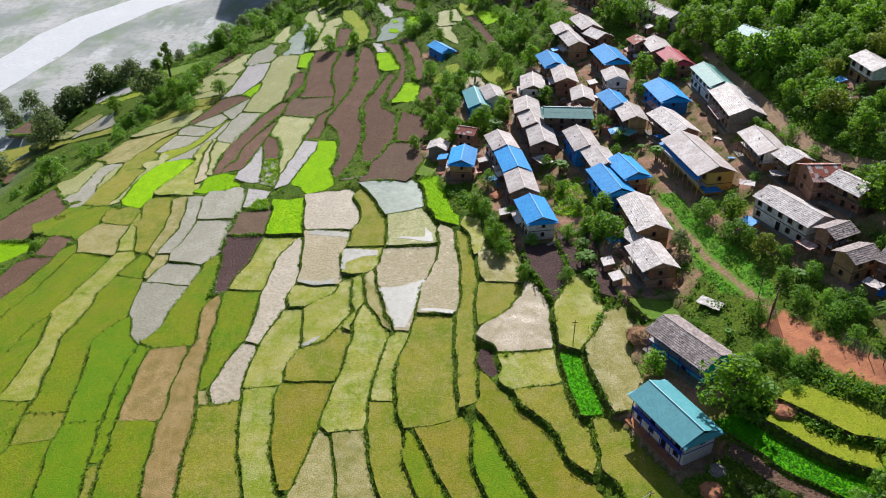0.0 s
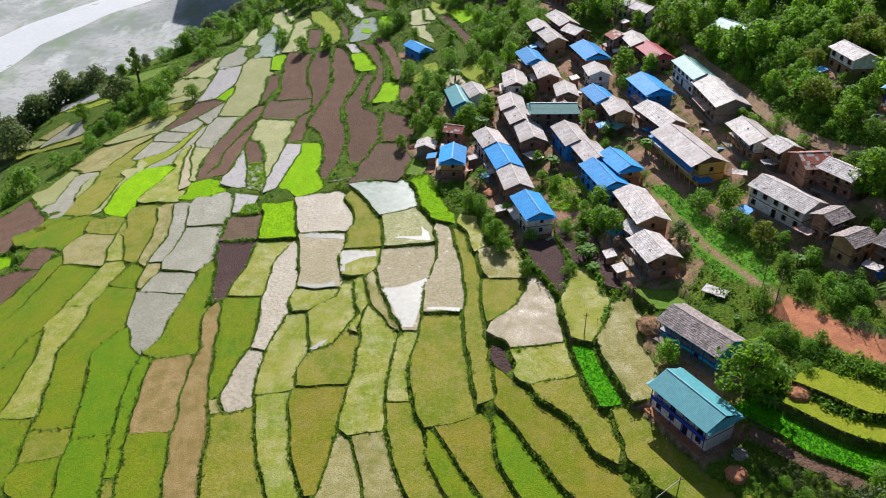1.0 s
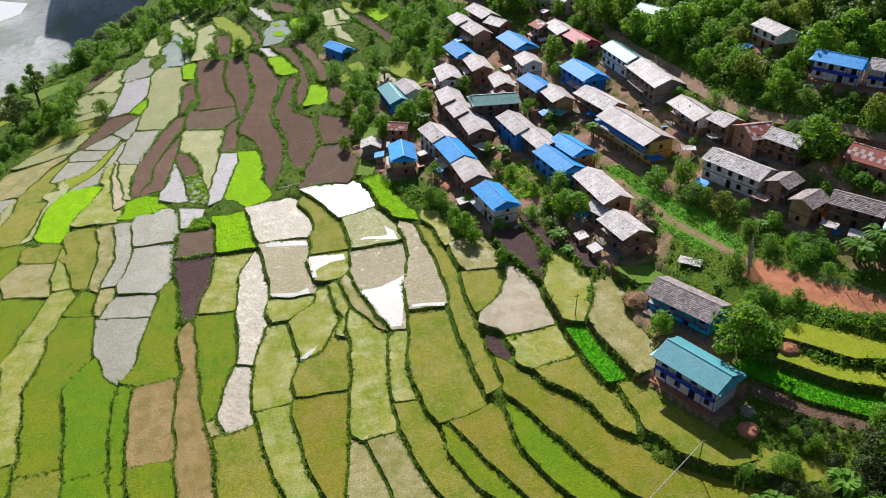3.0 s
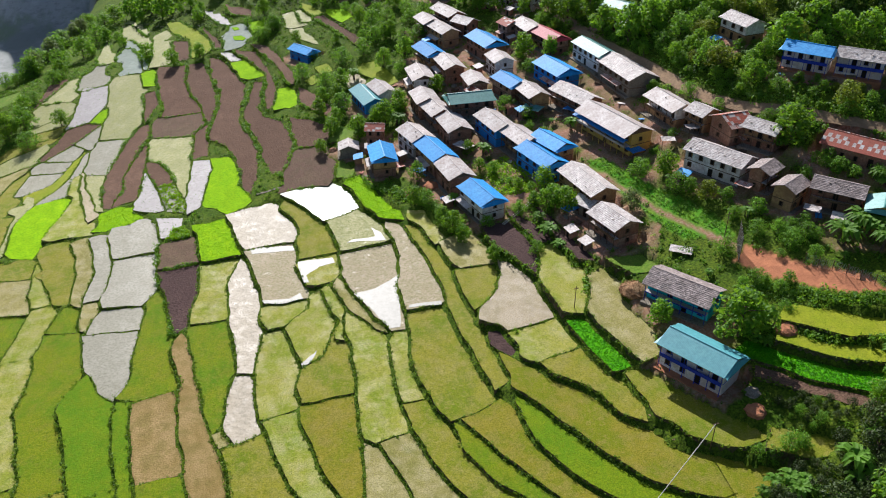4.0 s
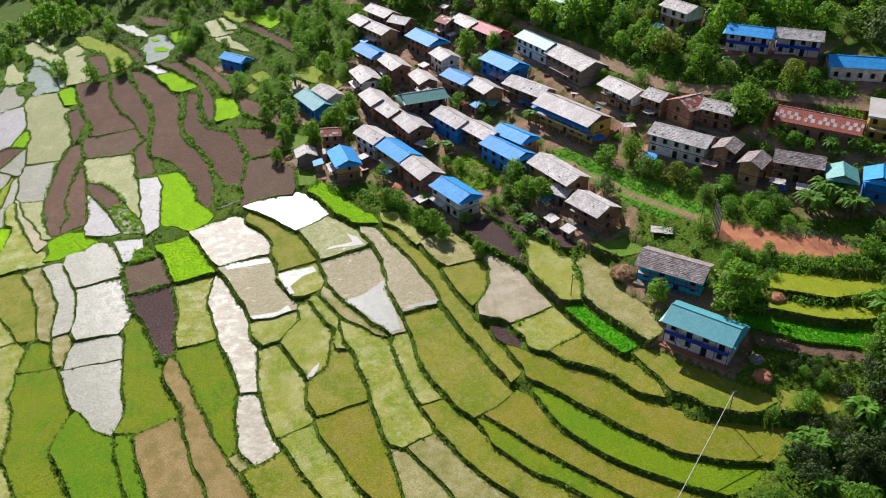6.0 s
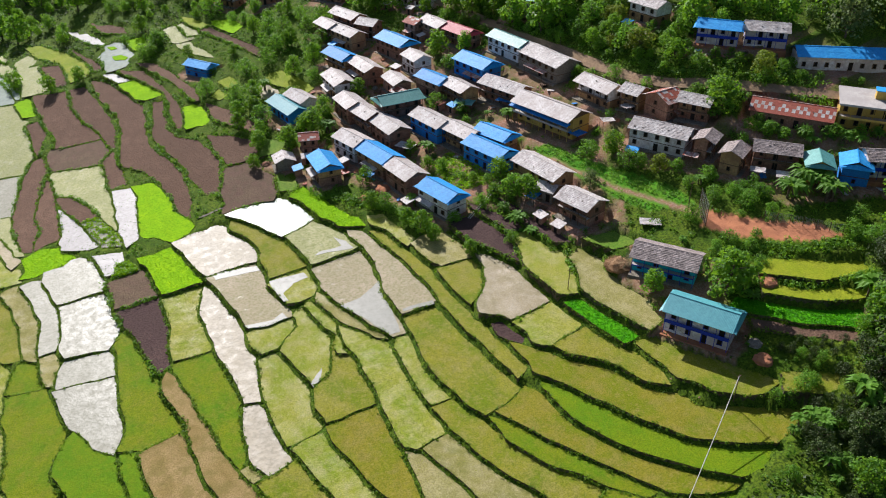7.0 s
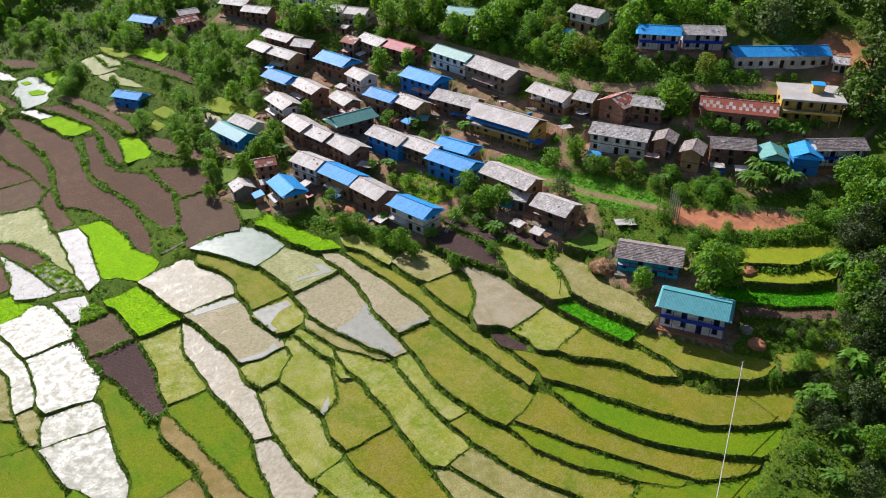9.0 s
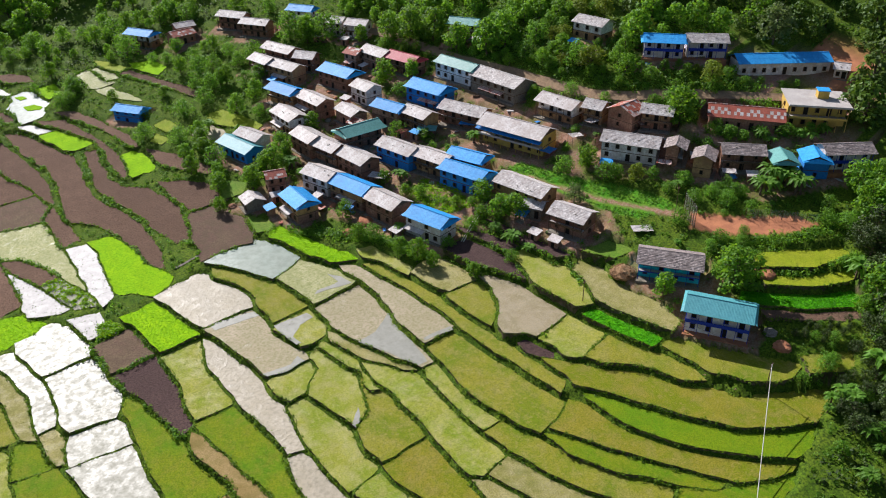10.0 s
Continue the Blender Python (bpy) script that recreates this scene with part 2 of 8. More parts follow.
M["straw"] = surface("straw_pile", (0.46, 0.29, 0.16), (0.36, 0.21, 0.11), (0.22, 0.12, 0.06), 0.8, 5.0, bump=0.8)
M["wire"] = surface("cable_sheath", (0.55, 0.52, 0.46), (0.5, 0.47, 0.42), (0.45, 0.42, 0.38), 1.0, 4.0, rough=0.6, bump=0.0)
M["gravel"] = surface("river_gravel", (0.30, 0.31, 0.30), (0.22, 0.235, 0.225), (0.2, 0.2, 0.2), 0.02, 0.4, bump=0.2)
M["river"] = surface("silty_river", (0.50, 0.51, 0.50), (0.58, 0.58, 0.57), (0.44, 0.45, 0.45), 0.05, 0.4, rough=0.3, bump=0.1, spec=0.5)
M["bark"] = surface("bark", (0.12, 0.085, 0.06), (0.16, 0.12, 0.085), (0.06, 0.04, 0.03), 1.0, 6.0, bump=0.6)


def foliage(name, c1, c2, through_light, share=0.46):
    m, nt, bsdf = shader(name)
    rnd = nt.nodes.new("ShaderNodeNewGeometry").outputs["Random Per Island"]
    col = blend(nt, rnd, c1, c2)
    info = nt.nodes.new("ShaderNodeObjectInfo").outputs["Random"]
    val = nt.nodes.new("ShaderNodeMapRange")
    val.inputs[3].default_value, val.inputs[4].default_value = 0.75, 1.25
    nt.links.new(info, val.inputs[0])
    hsv = nt.nodes.new("ShaderNodeHueSaturation")
    nt.links.new(val.outputs[0], hsv.inputs["Value"])
    nt.links.new(col, hsv.inputs["Color"])
    col = hsv.outputs[0]
    nt.links.new(col, bsdf.inputs["Base Color"])
    bsdf.inputs["Roughness"].default_value = 0.6
    bsdf.inputs["Specular IOR Level"].default_value = 0.25
    tr = nt.nodes.new("ShaderNodeBsdfTranslucent")
    nt.links.new(blend(nt, 0.5, col, through_light), tr.inputs[0])
    mix = nt.nodes.new("ShaderNodeMixShader")
    mix.inputs[0].default_value = share
    nt.links.new(bsdf.outputs[0], mix.inputs[1])
    nt.links.new(tr.outputs[0], mix.inputs[2])
    nt.links.new(mix.outputs[0], nt.nodes["Material Output"].inputs[0])
    return m


LEAF = {
    "far": foliage("leaf_wood", (0.055, 0.155, 0.012), (0.18, 0.335, 0.02), (0.34, 0.56, 0.03)),
    "tuft": foliage("leaf_stubble", (0.15, 0.175, 0.004), (0.25, 0.235, 0.035), (0.24, 0.24, 0.03)),
    "blade": foliage("leaf_young_rice", (0.11, 0.20, 0.002), (0.19, 0.26, 0.008), (0.22, 0.30, 0.01)),
    "broad": foliage("leaf_green", (0.045, 0.140, 0.011), (0.165, 0.325, 0.016), (0.33, 0.57, 0.02)),
    # green darkened and less translucent: shade on the gully crowns put into the colour
    "dark": foliage("leaf_shade_dark", (0.021, 0.047, 0.009), (0.060, 0.094, 0.012), (0.072, 0.120, 0.011), 0.2),
    # darker copy of the wood's leaf: shade on the upper slope put into the colour
    "deep": foliage("leaf_upper_wood_shaded", (0.03, 0.08, 0.010), (0.095, 0.165, 0.014), (0.14, 0.22, 0.015), 0.3),
    "olive": foliage("leaf_grey_green", (0.065, 0.11, 0.030), (0.145, 0.195, 0.055), (0.19, 0.26, 0.06)),
    "yellow": foliage("leaf_yellow_green", (0.12, 0.17, 0.012), (0.19, 0.25, 0.02), (0.28, 0.36, 0.02)),
    "thin": foliage("leaf_sparse", (0.06, 0.11, 0.02), (0.14, 0.21, 0.03), (0.2, 0.3, 0.03)),
    "bush": foliage("leaf_bush", (0.05, 0.145, 0.012), (0.165, 0.345, 0.02), (0.28, 0.52, 0.03)),
    "banana": foliage("leaf_banana", (0.08, 0.20, 0.014), (0.15, 0.30, 0.03), (0.3, 0.5, 0.03)),
    "weed": foliage("leaf_weed", (0.04, 0.11, 0.008), (0.12, 0.235, 0.014), (0.2, 0.38, 0.02)),
    "rim": foliage("leaf_bank", (0.05, 0.12, 0.008), (0.19, 0.32, 0.012), (0.26, 0.42, 0.02)),
    "crop": foliage("leaf_crop", (0.17, 0.38, 0.0), (0.29, 0.50, 0.002), (0.42, 0.66, 0.0)),
    "sprout": foliage("leaf_seedling", (0.055, 0.28, 0.0), (0.11, 0.40, 0.0), (0.16, 0.55, 0.0)),
}


# ---- mesh helpers ----
def mesh_of(name, verts, faces, material):
    me = bpy.data.meshes.new(name)
    me.from_pydata(verts, [], faces)
    me.materials.append(material)
    me.update()
    return me


def box(verts, faces, x0, x1, y0, y1, z0, z1):
    n = len(verts)
    verts += [(x0, y0, z0), (x1, y0, z0), (x1, y1, z0), (x0, y1, z0), (x0, y0, z1), (x1, y0, z1), (x1, y1, z1), (x0, y1, z1)]
    faces += [tuple(n + i for i in f) for f in ((3, 2, 1, 0), (4, 5, 6, 7), (0, 1, 5, 4), (1, 2, 6, 5), (2, 3, 7, 6), (3, 0, 4, 7))]


def boxes(name, material, *dims):
    v, f = [], []
    for d in dims:
        box(v, f, *d)
    return mesh_of(name, v, f, material)


def part(name, me, parent, at=None, label=""):
    ob = new(name, me)
    ob.parent = parent
    if at is not None:
        ob.matrix_basis = at
    if label:
        ob["label"] = label
    return ob


# ---- the lie of the land ----
XS = np.array([-210, -150, -105, -67.5, -30, 0, 30, 60, 90, 142.5, 210])
YS = np.array([15, 67.5, 105, 142.5, 187.5, 240, 300, 375, 465])
LAND = np.array([
    [-33.8, -41.0, -46.7, -52.6, -59.7, -65.7, -67.9, -69.6, -72.8],
    [-26.4, -28.5, -29.4, -31.6, -37.3, -41.8, -39.6, -45.6, -53.7],
    [-20.4, -19.8, -16.8, -17.4, -20.0, -24.2, -22.2, -29.8, -38.2],
    [-14.8, -11.9, -12.0, -13.0, -13.2, -16.8, -15.0, -19.0, -23.0],
    [-8.9, -8.6, -8.9, -8.7, -8.0, -8.9, -6.9, -6.3, -5.6],
    [-6.1, -6.0, -5.2, -5.1, -3.6, -1.4, 2.4, 5.6, 8.6],
    [-6.4, -2.8, 0.0, 0.6, 2.8, 6.4, 10.2, 16.2, 21.9],
    [4.8, 4.1, 6.4, 9.1, 11.2, 14.0, 19.0, 26.0, 34.5],
    [18.5, 10.5, 13.6, 23.5, 26.2, 26.6, 29.0, 36.4, 46.7],
    [40.7, 33.2, 27.2, 32.1, 42.3, 46.7, 50.4, 57.8, 67.8],
    [69.4, 62.4, 56.4, 53.8, 59.6, 69.6, 77.8, 86.1, 95.7],
])


def cubic(v, nodes):
    v = np.clip(v, nodes[0], nodes[-1])
    i = np.clip(np.searchsorted(nodes, v, side="right") - 1, 0, len(nodes) - 2)
    u = (v - nodes[i]) / (nodes[i + 1] - nodes[i])
    w = (-0.5 * u + u * u - 0.5 * u**3, 1 - 2.5 * u * u + 1.5 * u**3, 0.5 * u + 2 * u * u - 1.5 * u**3, -0.5 * u * u + 0.5 * u**3)
    return [(np.clip(i - 1 + k, 0, len(nodes) - 1), w[k]) for k in range(4)]


RIVER_Z = -72.0


def land(x, y):
    """Height of the hillside: terraces in the middle, the river to the west, the wooded slope to the east, a ridge to the north."""
    x, y = np.asarray(x, float), np.asarray(y, float)
    h = 0
    for i, a in cubic(x, XS):
        for j, b in cubic(y, YS):
            h = h + a * b * LAND[i, j]
    h = h + np.clip(x - 210, 0, None) * 0.45 - np.clip(-210 - x, 0, None) * 0.4
    h = h + np.clip(y - 465, 0, None) * -0.2 * (x < -90)
    # the bluff breaks off towards the river bed
    brink = np.interp(y, [150, 225, 262, 303, 320, 350, 402, 465, 600], [-168, -164, -160, -150, -132, -97, -81, -74, -66])
    h = h - np.clip((brink - x) * 1.3 * (y > 120), 0, 90)
    h = np.maximum(h, RIVER_Z)
    side = np.interp(x, [-172, -134, -98, 40], [0, 0.55, 0.70, 1.0])
    crest = 0.92 + 0.07 * np.sin(x / 19) + 0.05 * np.sin(x / 7.3 + 1)
    return h + 225 * np.exp(-(((y - 720) / 93) ** 2)) * side * crest


def ground_at(x, y):
    return float(land(x, y))


FIELDS = []


def inside(px, py, poly):
    ok = np.zeros(np.shape(px), bool)
    j = len(poly) - 1
    for i in range(len(poly)):
        (xi, yi), (xj, yj) = poly[i], poly[j]
        if yi != yj:
            ok ^= ((yi > py) != (yj > py)) & (px < (xj - xi) * (py - yi) / (yj - yi) + xi)
        j = i
    return ok


def rounded(points):
    """The plan's outline with its corners eased and its long sides slightly wavering."""
    out = [Vector(p) for p in points]
    fine = []
    for i, p in enumerate(out):
        q = out[(i + 1) % len(out)]
        k = max(1, int((q - p).length / 0.85))
        fine += [p.lerp(q, s / k) for s in range(k)]
    res = []
    for p in fine:
        w = noise.noise_vector((p.x * 0.22, p.y * 0.22, 3.1)) * 0.5 + noise.noise_vector((p.x * 0.8, p.y * 0.8, 8.0)) * 0.13
        res.append((p.x + w.x, p.y + w.y))
    return res


FIELD_LABEL = {
    "olive": "level paddy terrace of short olive-green rice stubble", "oliveb": "long curved terrace of brownish green rice stubble",
    "lime": "paddy terrace of pale yellow-green young rice", "limeb": "narrow terrace of bright yellow-green rice",
    "green": "paddy terrace of fresh green rice", "green2": "paddy terrace of deep green growing rice",
    "nursery": "vivid green rice seedling bed in a terrace",
    "stubble": "dry straw-coloured stubble terrace", "tan": "bare tan earth plot", "mud": "wet grey mud paddy, half drained",
    "mudtan": "drying pale brown mud paddy", "mudlime": "muddy paddy with thin young shoots, far ones paled for haze", "mudwet": "flooded shiny mud paddy", "mudstraw": "damp pale paddy strewn with old straw",
    "seedmud": "flooded pale paddy being planted with seedlings", "water": "paddy flooded with still grey water",
    "soil": "freshly ploughed dark brown soil terrace", "weedsoil": "brown soil plot with sparse weeds", "garden": "small pale mud plot with leafy vegetable clumps", "seedlings": "thick deep green rice seedling bed", "soildark": "moist freshly ploughed dark soil plot",
    "grass": "short green grass plot beside houses",
}


def field(kind, middle, lean, *points):
    """A plot through its middle, level or leaning a little with the slope; its corners in plan."""
    FIELDS.append([kind, middle, lean, points])


def level_of(middle, lean, x, y):
    return middle[2] + lean[0] * (x - middle[0]) + lean[1] * (y - middle[1])


def gap_to(points, normals, outlines, reach):
    """For each point, how far it may move along its normal before it meets one of the outlines."""
    free = np.full(len(points), reach)
    for level, poly in outlines:
        a, b = poly, np.roll(poly, -1, 0)
        for k in range(len(points)):
            e = b - a
            t = np.clip(((points[k] - a) * e).sum(1) / np.maximum((e * e).sum(1), 1e-9), 0, 1)
            q = a + e * t[:, None] - points[k]
            dist = np.hypot(q[:, 0], q[:, 1])
            i = dist.argmin()
            if dist[i] < reach * 2 and (q[i] @ normals[k] > 0.35 * dist[i] or dist[i] < 0.3):
                free[k] = min(free[k], (dist[i] - level) / 2)
    return free


def settle_fields():
    """Neighbouring plots close up until only a bund, or a bank as wide as the step is high, is left between them."""
    plots = [[kind, (middle, lean), np.array(rounded(points))] for kind, middle, lean, points in FIELDS]
    for p in plots:
        area = sum(p[2][i - 1][0] * p[2][i][1] - p[2][i][0] * p[2][i - 1][1] for i in range(len(p[2])))
        if area < 0:
            p[2] = p[2][::-1].copy()
    for kind, tilt, poly in plots * 3:
        reach = 0.7 if kind in ("soil", "soildark", "garden", "grass", "limeb", "seedmud") else 1.9 if tilt[0][1] < 170 else 2.6
        lo, hi = poly.min(0) - 6, poly.max(0) + 6
        z = tilt[0][2]
        near = [(0.36 + 0.30 * min(1.5, abs(level_of(*tilt, *q[2].mean(0)) - q[1][0][2])), q[2]) for q in plots if q[2] is not poly and (q[2].max(0) > lo).all() and (q[2].min(0) < hi).all()]
        d = np.roll(poly, -1, 0) - np.roll(poly, 1, 0)
        normals = np.stack([d[:, 1], -d[:, 0]], -1) / np.maximum(np.hypot(d[:, 0], d[:, 1]), 1e-6)[:, None]
        if near:
            move = gap_to(poly, normals, near, reach)
            # open ground around: only a small way out
            move = np.where(move >= reach - 1e-6, 0.12, move)
            move = np.clip(move, -0.8, reach)
            for _ in range(2):
                move = (np.roll(move, 1) + 2 * move + np.roll(move, -1)) / 4
            # corners go out along both their sides
            ahead, behind = np.roll(poly, -1, 0) - poly, poly - np.roll(poly, 1, 0)
            turn = np.arctan2(behind[:, 0] * ahead[:, 1] - behind[:, 1] * ahead[:, 0], (ahead * behind).sum(1))
            move = move / np.maximum(np.cos(turn / 2), 0.62)
        else:
            move = np.full(len(poly), 0.12)
        poly += normals * move[:, None]
    FIELDS[:] = [(kind, tilt, poly) for kind, tilt, poly in plots]
    for kind, tilt, poly in FIELDS:
        n = len(poly)
        verts = [(x, y, level_of(*tilt, x, y)) for x, y in poly] + [(x, y, level_of(*tilt, x, y) - 2.0) for x, y in poly]
        faces = [tuple(range(n))] + [(i, i + n, (i + 1) % n + n, (i + 1) % n) for i in range(n)]
        me = mesh_of("field", verts, faces, M[kind])
        me.materials.append(M["bank"])
        me.polygons.foreach_set("material_index", [0] + [1] * n)
        ob = new("paddy_field" if kind not in ("soil", "soildark", "weedsoil", "garden", "grass") else "field", me)
        tagged(ob, FIELD_LABEL[kind], "field", "terraced fields", "structure")


# ---- terraced fields ----
field("lime", (-75.3, 149.4, -13.8), (0.027, 0.0), (-75.3, 157.5), (-72.0, 157.3), (-72.5, 148.4), (-74.8, 141.1), (-78.9, 141.3), (-77.1, 147.5), (-76.0, 153.2))
field("lime", (-76.5, 123.6, -13.3), (0.013, -0.008), (-78.2, 139.8), (-74.4, 139.8), (-73.5, 133.3), (-74.8, 124.9), (-73.7, 113.1), (-73.3, 107.9), (-79.0, 108.2), (-79.1, 114.7), (-78.9, 121.4), (-80.2, 132.4))
field("green", (-80.7, 119.2, -13.5), (0.009, -0.006), (-84.1, 111.8), (-82.1, 121.2), (-81.3, 126.9), (-80.6, 132.2), (-79.0, 124.7), (-78.9, 116.5), (-79.0, 111.0), (-80.5, 108.7))
field("green", (-90.9, 148.4, -15.2), (0.04, -0.007), (-97.5, 135.9), (-91.9, 147.7), (-90.2, 157.2), (-87.8, 161.3), (-86.6, 159.2), (-88.3, 148.1), (-94.0, 129.0))
field("green", (-83.4, 139.8, -14.4), (0.036, -0.011), (-92.6, 126.4), (-87.4, 146.3), (-85.9, 157.6), (-76.4, 155.5), (-76.6, 153.1), (-79.5, 142.0), (-81.8, 134.9), (-84.5, 128.6), (-86.2, 115.8))
field("stubble", (-81.3, 164.7, -14.4), (0.068, -0.01), (-84.7, 159.4), (-75.5, 156.7), (-76.8, 163.4), (-76.5, 169.9), (-83.9, 171.0), (-85.5, 167.9), (-85.5, 163.1))
field("olive", (-80.2, 174.8, -14.5), (0.062, -0.017), (-83.6, 172.5), (-77.1, 171.2), (-76.4, 177.2), (-84.0, 178.1))
field("green", (-93.3, 175.4, -16.3), (0.133, -0.039), (-100.9, 176.2), (-96.8, 177.6), (-96.1, 181.2), (-85.8, 179.8), (-87.3, 172.2), (-88.8, 167.1), (-95.6, 170.4))
field("soil", (-112.2, 187.6, -22.4), (0.272, -0.061), (-126.9, 183.1), (-121.4, 191.3), (-117.2, 199.8), (-112.7, 206.8), (-106.8, 197.7), (-98.4, 183.5), (-102.7, 179.9), (-104.7, 177.3), (-104.8, 171.2), (-123.1, 182.2))
field("soil", (-95.4, 150.4, -16.0), (0.083, -0.014), (-102.5, 140.4), (-98.7, 156.6), (-95.6, 158.6), (-91.3, 158.1), (-90.9, 154.8), (-93.2, 147.4), (-96.6, 138.7))
field("soil", (-93.0, 163.8, -15.9), (0.061, -0.019), (-96.1, 160.4), (-94.8, 168.5), (-89.6, 167.2), (-91.4, 158.9))
field("nursery", (-107.6, 165.3, -20.1), (0.227, -0.096), (-125.9, 181.3), (-103.6, 170.8), (-99.5, 164.2), (-102.7, 161.1), (-110.3, 156.5))
field("lime", (-74.8, 167.1, -13.8), (0.026, -0.011), (-75.5, 158.3), (-76.5, 164.3), (-76.2, 173.4), (-76.2, 177.2), (-74.0, 171.0), (-74.1, 166.9), (-71.7, 158.2))
field("olive", (-71.2, 170.6, -13.5), (0.063, -0.008), (-71.0, 158.4), (-74.1, 167.9), (-75.1, 176.8), (-74.2, 181.8), (-70.0, 182.8), (-68.5, 174.3), (-67.9, 164.6), (-68.6, 157.2))
field("stubble", (-66.2, 167.6, -12.8), (0.049, 0.001), (-67.8, 156.2), (-67.0, 163.9), (-67.3, 173.4), (-68.4, 181.1), (-65.7, 181.5), (-64.5, 171.8), (-63.7, 167.1), (-65.3, 158.2), (-65.8, 154.6))
field("mud", (-62.4, 168.1, -12.2), (0.05, 0.005), (-62.3, 165.8), (-63.4, 173.8), (-64.2, 180.6), (-61.6, 180.3), (-60.0, 169.4), (-60.4, 164.1), (-62.3, 155.3), (-64.8, 155.0))
field("mud", (-54.9, 175.4, -11.2), (0.059, -0.003), (-60.3, 179.6), (-58.7, 181.5), (-50.7, 180.3), (-50.1, 172.9), (-50.5, 168.5), (-59.2, 169.4))
field("mud", (-55.8, 158.7, -11.5), (0.021, 0.003), (-59.2, 168.1), (-50.5, 167.8), (-50.6, 162.8), (-52.1, 155.4), (-53.7, 149.3), (-60.6, 150.7), (-60.6, 153.2), (-59.3, 162.3))
field("mud", (-58.9, 146.1, -12.0), (0.054, -0.003), (-60.9, 150.0), (-54.0, 148.5), (-54.4, 141.9), (-63.0, 143.5), (-62.3, 146.1))
field("stubble", (-63.8, 149.9, -12.6), (0.011, 0.008), (-64.6, 154.1), (-62.4, 154.3), (-62.5, 150.1), (-64.1, 145.1), (-64.9, 145.7))
field("mud", (-59.4, 132.0, -11.9), (0.03, -0.009), (-63.6, 142.3), (-54.6, 140.6), (-55.9, 133.1), (-56.6, 125.9), (-58.5, 122.1), (-60.6, 124.8), (-62.4, 129.5), (-63.2, 137.3))
field("green", (-51.9, 132.6, -11.0), (0.0, -0.0), (-53.3, 139.6), (-50.3, 151.4), (-49.4, 149.5), (-48.4, 137.0), (-48.5, 129.5), (-47.4, 120.4), (-54.2, 119.9), (-57.5, 121.2), (-55.2, 124.6), (-54.6, 132.0))
field("soildark", (-45.5, 146.1, -10.4), (0.0, 0.0), (-47.4, 136.1), (-48.3, 144.5), (-49.3, 158.3), (-41.2, 158.8), (-42.7, 147.9), (-44.4, 141.3), (-45.1, 136.5))
field("weedsoil", (-45.5, 164.4, -10.1), (0.023, 0.002), (-48.9, 160.3), (-48.5, 168.7), (-42.7, 168.8), (-41.4, 160.0))
field("tan", (-45.2, 108.0, -10.0), (0.0, -0.0), (-48.5, 131.2), (-46.1, 133.4), (-45.2, 126.9), (-43.9, 117.3), (-43.8, 110.9), (-43.0, 102.2), (-42.3, 94.3), (-40.4, 80.6), (-44.7, 80.6), (-46.0, 89.4), (-46.2, 95.5), (-46.3, 102.2), (-46.9, 110.9), (-46.0, 117.3), (-47.2, 124.2))
field("tan", (-51.0, 108.3, -10.6), (0.0, -0.0), (-54.7, 117.9), (-48.3, 119.1), (-48.7, 110.1), (-48.1, 102.8), (-48.3, 100.0), (-54.1, 100.0), (-54.9, 108.6))
field("green", (-50.6, 90.4, -10.1), (0.0, -0.0), (-54.0, 98.4), (-48.1, 98.4), (-47.4, 91.9), (-45.4, 80.7), (-52.1, 80.7), (-53.0, 88.4), (-53.3, 94.4))
field("green2", (-56.2, 103.9, -11.0), (0.0, -0.0), (-57.4, 119.5), (-55.6, 119.2), (-55.8, 109.0), (-55.5, 100.5), (-54.7, 92.8), (-54.8, 90.7), (-56.2, 90.7), (-56.8, 96.5), (-57.5, 106.1), (-58.0, 115.2))
field("green2", (-62.4, 115.9, -11.7), (0.019, -0.007), (-67.0, 121.9), (-65.3, 124.6), (-63.0, 129.7), (-60.7, 123.6), (-58.6, 120.5), (-59.0, 114.4), (-58.9, 106.7), (-58.0, 100.8), (-63.6, 100.5), (-65.4, 112.6), (-66.6, 119.5))
field("green2", (-59.2, 90.8, -10.9), (0.016, -0.006), (-63.3, 99.2), (-57.6, 99.5), (-56.7, 92.6), (-56.3, 87.9), (-55.4, 81.3), (-61.6, 81.3), (-63.5, 93.6))
field("green", (-68.8, 123.4, -12.8), (0.02, -0.007), (-74.8, 124.7), (-73.0, 132.7), (-71.1, 145.7), (-65.8, 144.5), (-65.0, 138.5), (-64.6, 131.8), (-66.8, 127.2), (-68.7, 124.5), (-67.0, 117.2), (-66.1, 109.3), (-65.8, 103.8), (-71.9, 104.2), (-72.2, 109.5), (-72.8, 115.7))
field("green", (-67.9, 150.6, -13.2), (0.028, 0.003), (-71.3, 147.9), (-68.0, 155.2), (-66.3, 153.5), (-66.2, 146.4))
field("olive", (-68.1, 99.3, -12.0), (0.014, -0.003), (-71.3, 101.9), (-65.6, 102.3), (-64.8, 96.9), (-70.8, 95.8))
field("green", (-66.4, 88.8, -11.6), (0.019, -0.004), (-70.3, 94.8), (-64.6, 95.6), (-63.5, 89.7), (-62.3, 81.8), (-69.0, 81.9), (-68.9, 88.6))
field("green", (-74.8, 99.8, -12.8), (0.015, -0.004), (-82.3, 106.5), (-73.3, 105.6), (-72.8, 101.7), (-72.3, 96.4), (-74.0, 89.6))
field("olive", (-54.2, 84.9, -10.3), (0.0, -0.0), (-55.5, 88.9), (-54.1, 88.9), (-52.6, 80.9), (-54.2, 80.9))
